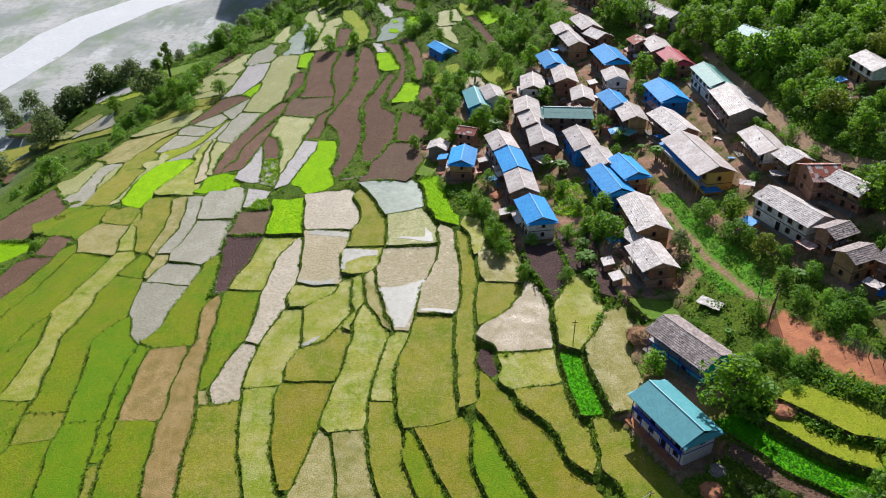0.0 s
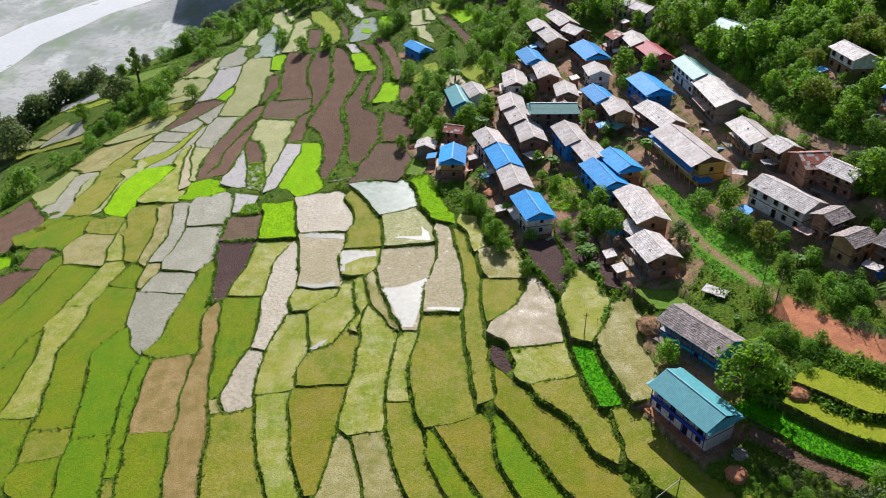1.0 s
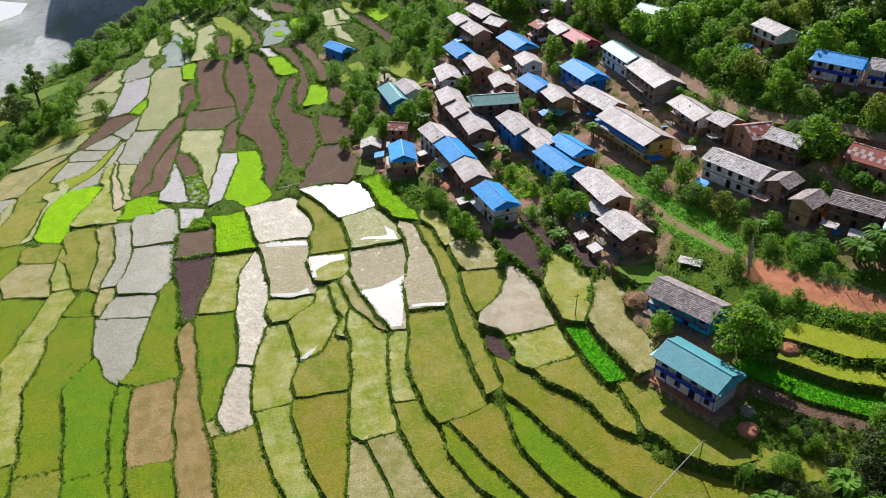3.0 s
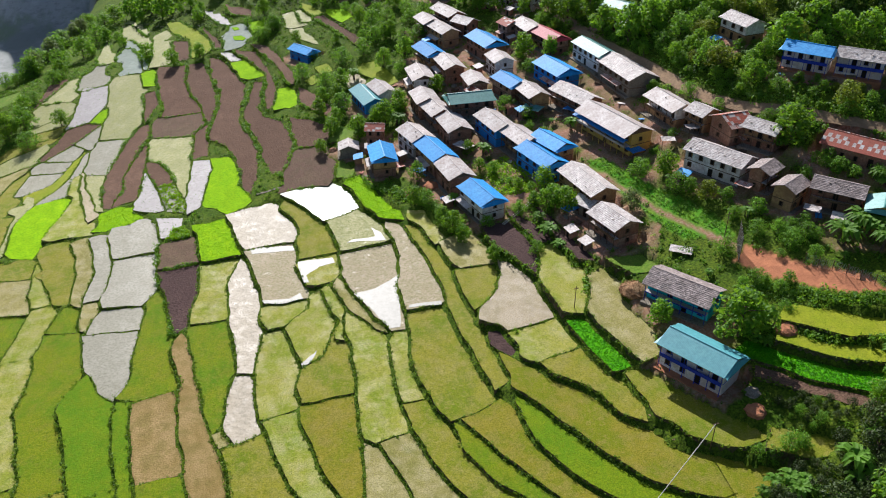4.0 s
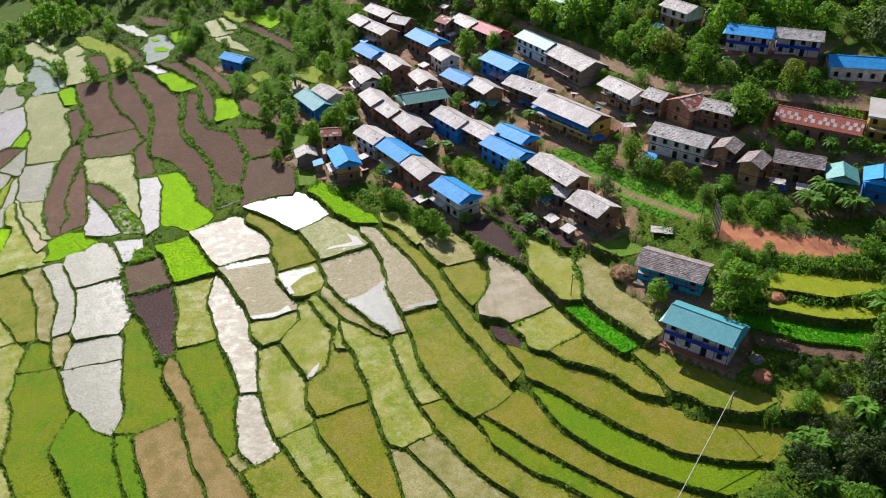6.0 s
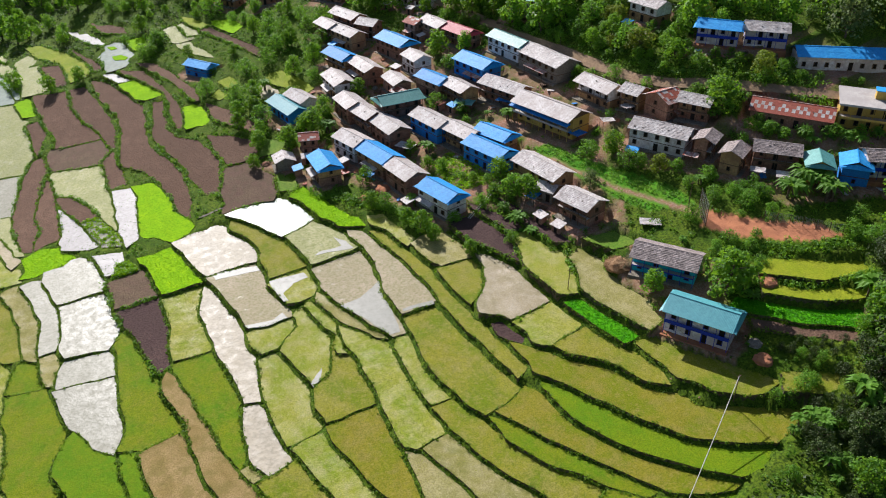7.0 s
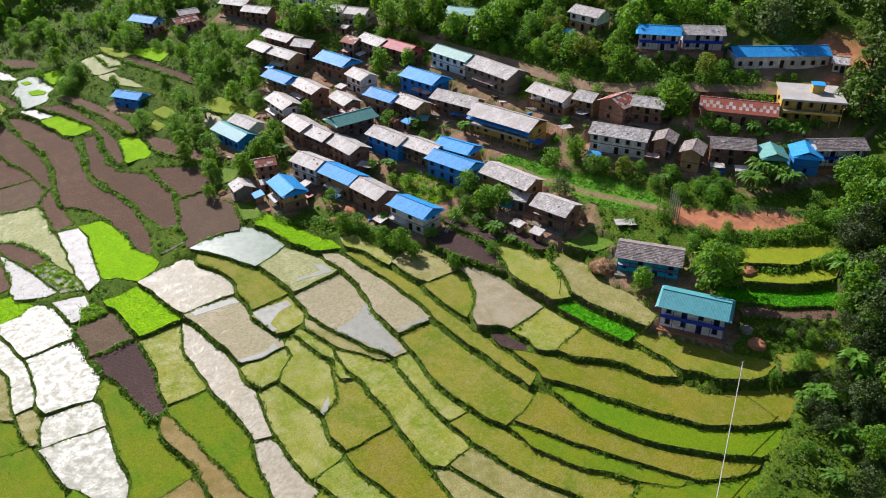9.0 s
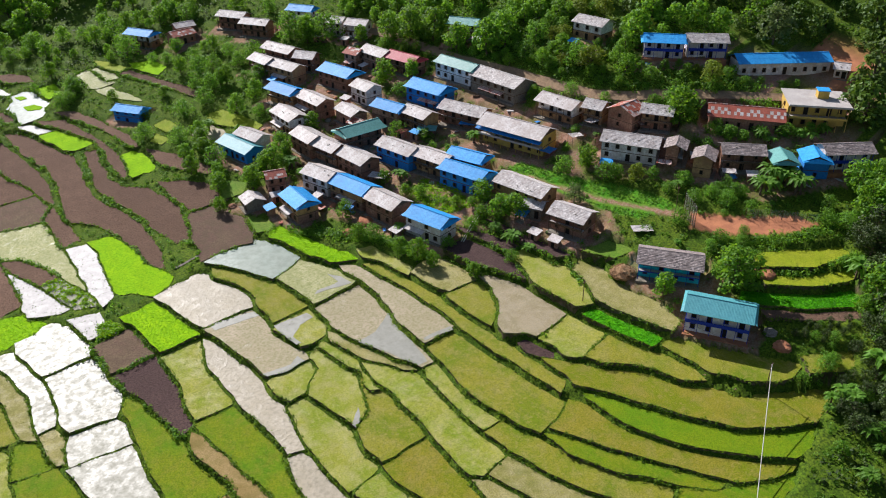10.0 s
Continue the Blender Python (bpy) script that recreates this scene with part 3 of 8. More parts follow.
field("green", (-40.8, 120.6, -9.9), (0.0, -0.0), (-44.3, 135.4), (-37.9, 135.4), (-37.0, 127.6), (-37.2, 120.7), (-38.5, 119.8), (-39.9, 116.3), (-40.6, 110.8), (-42.2, 106.6), (-43.3, 110.0), (-43.7, 117.1), (-44.1, 127.6))
field("lime", (-38.8, 146.7, -9.7), (0.0, 0.0), (-44.2, 136.7), (-37.6, 136.7), (-37.1, 141.3), (-36.9, 150.2), (-34.0, 155.7), (-33.5, 156.9), (-40.8, 156.9), (-41.9, 146.7), (-43.6, 140.2))
field("mudwet", (-34.2, 135.0, -9.2), (0.0, 0.0), (-32.6, 155.6), (-31.7, 151.7), (-31.3, 142.7), (-31.9, 135.4), (-31.6, 129.5), (-33.3, 124.0), (-34.9, 118.6), (-37.1, 119.3), (-36.6, 124.0), (-36.6, 132.4), (-36.1, 139.5), (-35.7, 147.1))
field("mudwet", (-37.5, 109.8, -9.5), (0.0, -0.0), (-37.4, 118.5), (-35.4, 118.0), (-35.4, 110.3), (-35.8, 105.9), (-35.6, 103.6), (-38.9, 103.0), (-39.9, 105.2), (-39.8, 109.6), (-38.9, 114.3))
field("stubble", (-41.2, 104.2, -9.8), (0.0, -0.0), (-42.3, 105.6), (-40.9, 105.9), (-40.2, 102.9), (-41.7, 102.5))
field("olive", (-36.0, 90.2, -9.2), (0.0, -0.0), (-41.0, 100.8), (-35.2, 102.2), (-34.3, 96.0), (-32.5, 87.5), (-30.8, 83.3), (-30.5, 79.9), (-39.2, 79.9), (-39.8, 87.5), (-40.4, 94.8))
field("lime", (-29.5, 91.5, -8.7), (0.0, -0.0), (-34.1, 104.4), (-29.7, 104.4), (-28.8, 98.1), (-27.8, 90.6), (-26.1, 83.7), (-24.6, 79.5), (-28.6, 79.5), (-30.3, 86.0), (-32.2, 90.6), (-33.2, 98.1))
field("lime", (-30.5, 116.9, -8.9), (0.0, 0.0), (-31.4, 128.2), (-28.3, 129.1), (-27.3, 122.7), (-27.2, 116.3), (-28.7, 113.0), (-28.7, 106.9), (-34.4, 106.2), (-34.3, 112.7), (-33.7, 117.3))
field("lime", (-27.2, 132.4, -8.4), (0.0, 0.0), (-30.5, 135.5), (-21.9, 135.5), (-22.4, 133.5), (-25.9, 131.8), (-27.9, 129.6), (-30.3, 128.9), (-30.9, 132.3))
field("mudtan", (-25.5, 146.7, -8.1), (0.0, 0.0), (-31.0, 157.1), (-21.5, 157.1), (-22.6, 151.3), (-22.3, 143.3), (-21.9, 136.7), (-29.4, 137.1), (-30.0, 145.5))
field("mudwet", (-25.0, 166.2, -7.8), (0.036, 0.006), (-32.6, 174.2), (-24.4, 175.1), (-21.6, 169.8), (-20.2, 162.9), (-20.9, 158.3), (-30.8, 158.9))
field("lime", (-22.4, 127.4, -8.0), (0.0, 0.0), (-26.9, 127.5), (-24.9, 130.1), (-21.3, 132.3), (-21.1, 136.3), (-19.3, 137.3), (-18.6, 132.7), (-18.8, 126.9), (-20.1, 123.3), (-22.2, 118.4), (-25.5, 116.1), (-26.3, 121.5))
field("olive", (-21.6, 115.4, -7.9), (0.0, 0.0), (-25.9, 114.8), (-21.6, 117.1), (-18.5, 123.6), (-17.0, 127.6), (-17.6, 119.8), (-18.3, 111.6), (-19.3, 106.9), (-27.8, 106.6), (-27.7, 110.7))
field("lime", (-14.9, 107.2, -7.2), (0.0, 0.0), (-15.5, 127.1), (-13.1, 123.6), (-11.2, 118.8), (-11.5, 110.7), (-12.7, 103.3), (-12.9, 96.5), (-13.3, 94.2), (-17.9, 93.7), (-19.3, 95.2), (-18.3, 103.3), (-17.0, 113.8))
field("lime", (-17.4, 128.9, -7.4), (0.0, 0.0), (-18.3, 137.4), (-17.4, 137.9), (-16.5, 131.8), (-16.3, 127.0), (-17.7, 120.1), (-18.5, 121.1), (-17.5, 126.1))
field("oliveb", (-23.5, 93.2, -8.1), (0.0, -0.0), (-27.7, 105.5), (-19.2, 105.8), (-20.0, 100.2), (-20.7, 94.9), (-21.8, 90.0), (-22.4, 85.4), (-22.7, 82.7), (-24.4, 82.7), (-25.5, 85.4), (-26.9, 92.4), (-27.9, 100.2))
field("stubble", (-19.2, 86.4, -7.6), (0.0, -0.0), (-19.7, 94.3), (-18.0, 92.3), (-16.9, 87.2), (-15.1, 78.6), (-22.0, 78.6), (-21.7, 83.8), (-20.8, 89.5))
field("stubble", (-12.8, 82.3, -7.1), (0.0, -0.0), (-17.2, 92.8), (-13.1, 93.3), (-12.0, 89.0), (-11.1, 83.3), (-9.2, 78.4), (-8.0, 74.7), (-8.1, 69.9), (-13.6, 73.2), (-15.2, 78.6), (-15.8, 83.1), (-17.0, 89.8))
field("stubble", (-13.2, 129.8, -6.9), (0.0, -0.0), (-15.8, 136.8), (-14.7, 138.6), (-13.5, 135.1), (-11.7, 127.3), (-10.3, 120.7), (-11.5, 122.3), (-13.4, 127.3), (-14.5, 130.2))
field("lime", (-9.6, 109.1, -6.5), (0.0, 0.0), (-10.1, 116.0), (-8.6, 117.5), (-7.2, 117.1), (-8.3, 113.0), (-9.2, 106.9), (-8.7, 100.1), (-11.7, 99.8), (-11.6, 102.6), (-11.0, 108.4))
field("olive", (-7.1, 84.6, -6.5), (0.0, 0.0), (-12.0, 99.4), (-8.5, 99.4), (-8.0, 94.5), (-7.1, 91.3), (-5.7, 87.5), (-2.9, 80.3), (-1.3, 75.9), (0.5, 71.9), (-2.2, 70.9), (-5.5, 70.4), (-7.7, 75.1), (-8.6, 78.9), (-9.9, 82.4), (-10.9, 86.6), (-11.2, 91.9), (-12.2, 96.4))
field("lime", (-17.9, 143.6, -7.2), (0.0, 0.0), (-21.2, 147.0), (-13.7, 148.2), (-14.4, 141.9), (-15.9, 140.0), (-20.7, 140.0), (-21.1, 144.1))
field("olive", (-18.1, 161.9, -6.9), (0.017, 0.005), (-21.3, 172.0), (-20.0, 174.0), (-17.6, 168.8), (-13.7, 158.4), (-13.2, 149.9), (-20.1, 149.6), (-19.6, 155.3), (-18.4, 161.6), (-19.1, 166.9))
field("water", (-11.6, 170.4, -5.9), (0.042, 0.008), (-18.6, 176.6), (-9.2, 176.7), (-6.9, 171.6), (-6.0, 165.4), (-12.8, 162.7), (-15.7, 169.7))
field("mudlime", (-6.9, 155.2, -5.8), (0.01, 0.002), (-12.2, 160.6), (-5.8, 162.9), (-3.4, 155.4), (-1.8, 149.3), (-11.5, 149.0))
field("mudtan", (-8.1, 133.1, -6.3), (0.0, 0.0), (-12.2, 146.6), (-1.7, 147.5), (-2.6, 141.5), (-5.2, 133.2), (-5.7, 125.5), (-6.8, 118.9), (-8.9, 118.9), (-10.9, 124.6), (-12.9, 134.2), (-13.3, 140.4))
field("mudtan", (-0.3, 136.5, -5.2), (0.0, 0.0), (-0.3, 153.9), (1.6, 149.8), (2.4, 138.8), (2.8, 130.7), (2.7, 123.2), (-4.5, 123.2), (-4.3, 129.7), (-1.8, 136.7), (-0.7, 143.2))
field("olive", (-3.0, 107.9, -5.7), (0.0, 0.0), (-4.6, 121.5), (1.4, 121.8), (1.0, 115.2), (1.2, 105.9), (1.8, 95.2), (-6.2, 92.9), (-7.3, 97.5), (-7.8, 107.3), (-6.2, 113.5))
field("green", (-0.4, 78.3, -5.9), (0.0, -0.0), (-5.9, 92.1), (-3.3, 87.0), (0.1, 79.7), (3.7, 71.9), (6.5, 67.4), (5.0, 67.3), (0.5, 72.6), (-3.5, 80.0), (-5.9, 87.1))
field("oliveb", (5.2, 77.7, -5.4), (0.0, 0.0), (2.5, 93.9), (4.0, 90.9), (3.6, 85.1), (4.9, 78.1), (7.5, 72.6), (12.4, 66.0), (16.4, 62.5), (12.5, 62.7), (7.3, 66.6), (4.1, 72.3), (0.5, 80.1), (-2.7, 88.2), (-4.6, 92.2))
field("olive", (4.1, 119.7, -4.6), (0.0, 0.0), (3.3, 151.4), (4.7, 148.3), (4.9, 135.8), (4.8, 124.1), (3.8, 113.8), (4.7, 107.6), (5.7, 101.8), (5.0, 98.2), (3.1, 97.2), (2.9, 101.8), (2.7, 110.6), (2.8, 120.6), (4.1, 127.8), (3.9, 137.9))
field("lime", (7.1, 148.4, -3.8), (0.0, 0.0), (5.9, 155.4), (8.0, 155.4), (8.7, 143.5), (6.8, 142.0), (6.0, 145.4))
field("stubble", (10.9, 135.6, -3.4), (0.0, -0.0), (8.0, 140.5), (13.2, 140.9), (14.2, 136.0), (14.2, 131.2), (8.7, 131.2), (7.8, 134.0))
field("olive", (9.6, 123.9, -3.6), (0.0, 0.0), (7.6, 129.7), (14.3, 129.7), (13.8, 125.7), (9.9, 121.7), (7.7, 118.9), (7.0, 118.2), (6.8, 122.7))
field("mudstraw", (14.1, 118.2, -2.9), (0.0, 0.0), (16.5, 128.8), (18.0, 124.5), (18.2, 116.5), (18.1, 109.9), (10.0, 108.8), (8.0, 113.2), (10.0, 117.1), (13.4, 120.5), (15.3, 125.0))
field("lime", (13.8, 103.8, -3.0), (0.0, 0.0), (9.9, 107.3), (18.4, 108.2), (18.8, 101.3), (11.9, 99.7), (10.3, 102.0))
field("olive", (17.9, 92.1, -2.8), (0.0, 0.0), (12.4, 98.2), (19.1, 99.2), (19.8, 94.5), (20.7, 89.5), (20.7, 82.7), (19.4, 84.2), (18.8, 89.5), (15.8, 93.5), (13.6, 96.3))
field("oliveb", (16.5, 82.7, -3.8), (0.0, 0.0), (6.5, 103.3), (8.6, 96.6), (14.9, 90.7), (16.6, 86.0), (18.2, 80.4), (22.8, 73.8), (31.1, 67.5), (34.7, 65.8), (26.7, 64.0), (20.2, 68.2), (17.5, 71.4), (14.0, 79.6), (10.7, 86.1), (8.2, 91.3), (6.5, 96.1), (5.7, 99.8))
field("green2", (12.3, 76.1, -4.6), (0.0, 0.0), (5.4, 93.0), (6.9, 89.8), (8.9, 83.5), (11.5, 77.7), (15.4, 70.9), (20.0, 66.9), (25.9, 63.4), (21.7, 62.1), (17.6, 62.8), (14.4, 66.4), (8.8, 73.6), (6.2, 79.2), (4.7, 84.7), (4.8, 89.5))
field("lime", (24.6, 117.4, -0.9), (0.0, 0.0), (23.7, 126.9), (27.6, 128.6), (27.5, 122.4), (28.4, 118.0), (26.0, 112.3), (23.3, 106.7), (20.7, 108.5), (20.3, 116.9))
field("stubble", (28.7, 103.5, -0.4), (0.0, 0.0), (29.2, 116.1), (31.7, 116.8), (31.5, 110.1), (30.9, 102.6), (31.5, 97.0), (29.5, 92.9), (27.3, 92.4), (26.0, 97.0), (24.2, 102.6), (25.5, 108.5))
field("seedlings", (22.2, 98.6, -1.8), (0.0, 0.0), (20.2, 106.0), (23.1, 106.0), (23.7, 97.3), (24.0, 92.5), (21.6, 92.0), (20.7, 97.3))
field("olive", (28.0, 81.4, -2.0), (0.0, 0.0), (23.9, 90.8), (26.6, 89.9), (29.4, 83.8), (33.3, 76.3), (34.4, 73.1), (29.8, 73.4), (26.9, 76.7), (24.7, 81.8), (23.7, 86.6))
field("olive", (39.3, 68.4, -0.9), (0.0, -0.0), (36.8, 72.2), (45.1, 66.6), (40.6, 65.5), (34.8, 69.2))
field("soildark", (7.6, 106.6, -4.0), (0.0, -0.0), (6.7, 109.6), (8.4, 109.6), (9.0, 103.7), (8.1, 103.1), (6.4, 106.9))
field("soildark", (20.2, 132.8, -1.6), (0.0, -0.0), (17.1, 141.3), (23.2, 141.3), (23.8, 129.3), (21.0, 121.6), (19.0, 129.3), (17.2, 133.3))
field("soildark", (25.5, 136.4, -0.6), (0.0, -0.0), (24.1, 145.1), (26.7, 137.9), (27.6, 130.3), (25.1, 130.3), (23.8, 137.9))
field("soildark", (30.2, 130.1, 0.4), (0.0, 0.0), (29.3, 144.6), (30.9, 136.4), (31.2, 128.2), (31.6, 119.7), (29.4, 121.1), (28.8, 130.2))
field("nursery", (-1.0, 166.9, -4.6), (0.016, 0.004), (-4.3, 175.1), (-1.4, 177.4), (0.4, 168.3), (2.2, 157.3), (-0.1, 158.4), (-2.8, 165.6))
field("limeb", (58.9, 84.3, 4.6), (0.0, -0.0), (53.1, 91.4), (68.1, 81.3), (66.3, 78.6), (57.4, 81.5), (49.6, 88.4))
field("limeb", (54.6, 80.4, 3.4), (0.0, -0.0), (48.5, 86.5), (53.8, 81.5), (63.5, 76.7), (61.1, 75.1), (54.4, 77.4), (46.7, 85.0))
field("seedlings", (47.8, 79.8, 1.9), (0.0, -0.0), (43.0, 87.7), (50.7, 79.5), (56.8, 74.1), (55.4, 72.6), (48.3, 76.0), (42.3, 82.5), (40.0, 86.4))
field("soil", (46.7, 75.6, 1.3), (0.0, -0.0), (41.5, 82.8), (47.4, 75.4), (54.0, 70.5), (51.6, 69.4), (45.7, 74.5), (40.2, 80.9))
field("soil", (63.0, 70.9, 4.6), (0.0, -0.0), (59.2, 73.3), (67.6, 71.2), (67.5, 69.6), (58.1, 69.8))
field("grass", (37.7, 114.1, 1.8), (0.0, -0.0), (33.0, 117.3), (40.3, 116.3), (41.2, 111.2), (36.0, 111.6))
field("mudlime", (-105.9, 212.4, -22.6), (0.148, -0.08), (-107.7, 201.5), (-109.9, 211.3), (-106.6, 225.5), (-104.4, 223.3), (-103.9, 214.0), (-104.0, 200.7))
field("mud", (-98.6, 198.9, -19.6), (0.14, -0.079), (-98.9, 186.8), (-97.7, 191.2), (-103.2, 194.3), (-100.8, 197.5), (-102.2, 216.8), (-96.8, 217.7), (-96.6, 203.3), (-96.8, 192.4))
field("olive", (-89.8, 196.4, -17.1), (0.092, -0.062), (-93.1, 188.1), (-93.6, 195.5), (-91.2, 206.0), (-87.1, 205.5), (-86.9, 196.0), (-86.9, 186.2))
field("mudlime", (-95.2, 206.1, -19.0), (0.03, -0.072), (-95.9, 198.2), (-96.7, 207.1), (-95.0, 214.3), (-94.1, 211.6), (-94.6, 199.3))
field("nursery", (-78.2, 196.0, -15.4), (0.091, -0.054), (-83.0, 186.3), (-83.4, 192.4), (-83.2, 199.4), (-78.4, 208.8), (-72.3, 208.3), (-72.7, 201.6), (-75.0, 196.6), (-77.5, 189.8), (-79.1, 184.2))
field("mudlime", (-84.0, 199.4, -16.6), (0.004, -0.059), (-85.9, 185.2), (-85.0, 193.4), (-84.0, 206.6), (-82.9, 215.9), (-82.1, 213.3), (-84.6, 202.6), (-84.9, 194.9), (-84.2, 186.3))
field("lime", (-70.5, 203.7, -14.4), (0.089, -0.068), (-74.7, 187.2), (-72.9, 194.7), (-70.3, 205.0), (-71.2, 214.3), (-71.1, 222.7), (-69.9, 223.3), (-69.6, 217.6), (-67.9, 200.8), (-66.7, 192.7), (-65.1, 184.3), (-72.3, 185.3))
field("mudtan", (-67.7, 208.8, -14.3), (0.039, -0.083), (-67.3, 200.0), (-69.2, 213.0), (-68.9, 225.1), (-68.9, 219.1), (-66.1, 206.3), (-64.4, 198.5), (-65.8, 192.1))
field("nursery", (-59.2, 187.9, -12.0), (0.071, -0.015), (-63.2, 185.4), (-61.6, 190.4), (-56.4, 190.7), (-55.9, 185.3))
field("garden", (-44.7, 173.2, -9.9), (0.015, 0.002), (-46.8, 171.1), (-45.5, 175.3), (-43.5, 175.5), (-43.0, 171.0))
field("nursery", (-37.8, 165.8, -9.0), (0.026, 0.005), (-40.5, 158.3), (-40.2, 164.2), (-40.2, 173.2), (-34.9, 173.9), (-32.6, 158.2))
field("weedsoil", (-13.0, 188.6, -5.5), (0.09, 0.02), (-12.4, 197.9), (-7.1, 196.9), (-8.8, 183.2), (-10.0, 178.9), (-19.2, 180.5), (-18.4, 188.0), (-15.2, 193.6))
field("nursery", (-50.6, 284.9, -11.7), (0.037, 0.011), (-52.6, 290.4), (-49.4, 291.3), (-48.6, 278.6), (-51.3, 278.9))
field("grass", (-3.9, 181.6, -4.5), (0.027, 0.015), (-6.4, 179.3), (-4.0, 187.0), (-1.7, 181.5), (-3.6, 178.6))
field("green", (4.5, 65.2, -5.8), (0.0, -0.0), (0.1, 71.1), (3.6, 67.3), (8.5, 64.3), (13.5, 61.2), (9.9, 60.5), (2.2, 63.0), (-5.7, 69.3))
field("olive", (-148.9, 262.6, -41.5), (0.322, -0.032), (-165.8, 272.7), (-149.9, 268.5), (-142.9, 269.6), (-141.6, 260.5), (-154.6, 259.8))
field("olive", (-154.4, 275.2, -44.2), (0.319, -0.082), (-178.7, 296.3), (-160.8, 290.4), (-144.1, 279.3), (-146.3, 275.0), (-162.1, 274.2))
field("soil", (-148.1, 249.8, -40.8), (0.269, -0.056), (-156.2, 254.5), (-147.4, 254.2), (-140.6, 248.1), (-148.4, 243.7))
field("soil", (-3.0, 223.5, -2.9), (0.06, 0.003), (-5.7, 237.8), (-2.5, 229.8), (1.7, 213.0), (-1.5, 212.3), (-7.1, 225.4))
field("soil", (-14.7, 321.8, -1.6), (0.093, -0.036), (-18.8, 336.3), (-10.4, 320.7), (-11.4, 311.0), (-18.0, 319.5))
field("soil", (-33.9, 260.7, -9.1), (0.12, 0.025), (-36.2, 286.2), (-31.7, 285.4), (-31.3, 273.5), (-30.3, 256.5), (-31.1, 246.5), (-33.4, 236.2), (-34.6, 240.2), (-35.1, 251.3), (-37.6, 259.1), (-38.4, 272.1))
field("soil", (-26.8, 229.6, -7.7), (0.163, 0.006), (-29.1, 288.6), (-25.7, 283.2), (-23.4, 269.1), (-20.7, 255.4), (-21.9, 246.9), (-24.8, 236.3), (-25.8, 225.5), (-24.2, 217.6), (-23.2, 208.1), (-23.7, 198.2), (-25.3, 189.3), (-27.2, 184.5), (-28.7, 189.5), (-27.6, 196.0), (-28.3, 206.1), (-30.0, 214.8), (-33.7, 221.1), (-32.7, 229.8), (-29.3, 242.4), (-27.8, 254.7), (-29.2, 270.2))
field("soil", (-18.6, 220.8, -6.2), (0.141, 0.009), (-17.5, 254.3), (-15.1, 252.7), (-17.5, 243.0), (-19.5, 231.4), (-18.4, 225.9), (-14.8, 220.3), (-13.7, 213.0), (-13.9, 204.9), (-15.7, 197.5), (-18.1, 190.6), (-20.8, 190.7), (-21.4, 199.8), (-21.2, 206.9), (-21.9, 217.2), (-23.3, 226.9), (-22.6, 235.6), (-19.6, 245.3))
field("soil", (-15.1, 254.1, -4.3), (0.127, 0.03), (-21.2, 283.4), (-14.7, 276.5), (-13.1, 265.1), (-12.6, 253.4), (-12.7, 242.8), (-14.4, 235.0), (-16.0, 228.5), (-16.5, 230.7), (-16.5, 237.2), (-14.4, 246.5), (-13.2, 256.4), (-15.2, 265.2), (-18.3, 275.8))
field("nursery", (-11.1, 233.2, -4.4), (0.07, 0.029), (-11.3, 240.6), (-9.6, 240.6), (-9.1, 234.3), (-9.1, 229.8), (-10.8, 227.8), (-13.4, 228.7), (-14.0, 232.2))
field("soil", (-9.3, 261.0, -2.6), (0.059, 0.019), (-15.0, 282.6), (-10.4, 278.6), (-8.4, 268.1), (-6.1, 249.8), (-6.7, 241.3), (-8.0, 241.4), (-8.9, 255.9), (-11.3, 268.9))
field("soil", (-8.7, 207.9, -4.5), (0.106, 0.01), (-11.4, 219.4), (-6.8, 214.9), (-3.4, 208.7), (-4.2, 201.7), (-6.8, 198.8), (-12.1, 200.5), (-12.4, 205.8), (-12.0, 212.9))
field("grass", (-0.6, 200.5, -3.2), (0.069, 0.02), (-1.2, 206.8), (3.4, 201.2), (-0.2, 196.8), (-4.5, 197.5))
field("soil", (-178.6, 327.6, -56.1), (0.37, -0.075), (-197.2, 337.4), (-189.3, 357.9), (-175.1, 339.1), (-171.3, 311.4))
field("seedmud", (-46.7, 176.7, -10.1), (0.029, -0.001), (-49.1, 181.7), (-44.0, 179.9), (-44.6, 172.6), (-48.9, 172.5))
# far plots beyond the seedling beds
# young rice out here is set as mudlime, haze put into its paler colour
field("mudlime", (-58.2, 267.5, -14.1), (0.201, 0.040), (-59.0, 292.9), (-53.9, 290.9), (-53.8, 281.8), (-53.4, 268.8), (-53.1, 253.4), (-54.7, 249.4), (-56.6, 243.6), (-65.4, 248.8), (-64.7, 254.8), (-62.6, 264.7), (-61.0, 275.3), (-60.3, 285.6))
field("mud", (-63.7, 233.7, -15.7), (0.185, -0.038), (-66.6, 248.4), (-57.4, 242.6), (-59.4, 233.9), (-61.1, 227.1), (-62.6, 220.7), (-67.9, 224.1), (-67.7, 232.2), (-67.1, 240.8))
field("mudlime", (-65.0, 209.5, -14.3), (0.143, -0.086), (-67.8, 222.6), (-62.9, 219.6), (-63.2, 212.9), (-63.0, 203.2), (-62.8, 195.9), (-64.2, 197.0), (-65.6, 204.2), (-67.2, 212.4), (-68.0, 217.8))
field("mud", (-72.2, 225.4, -16.8), (0.088, -0.045), (-68.3, 241.8), (-68.8, 232.4), (-70.2, 227.4), (-72.3, 221.2), (-72.8, 213.9), (-79.7, 211.4), (-76.7, 215.7), (-73.4, 220.8), (-70.8, 229.7), (-69.5, 239.2))
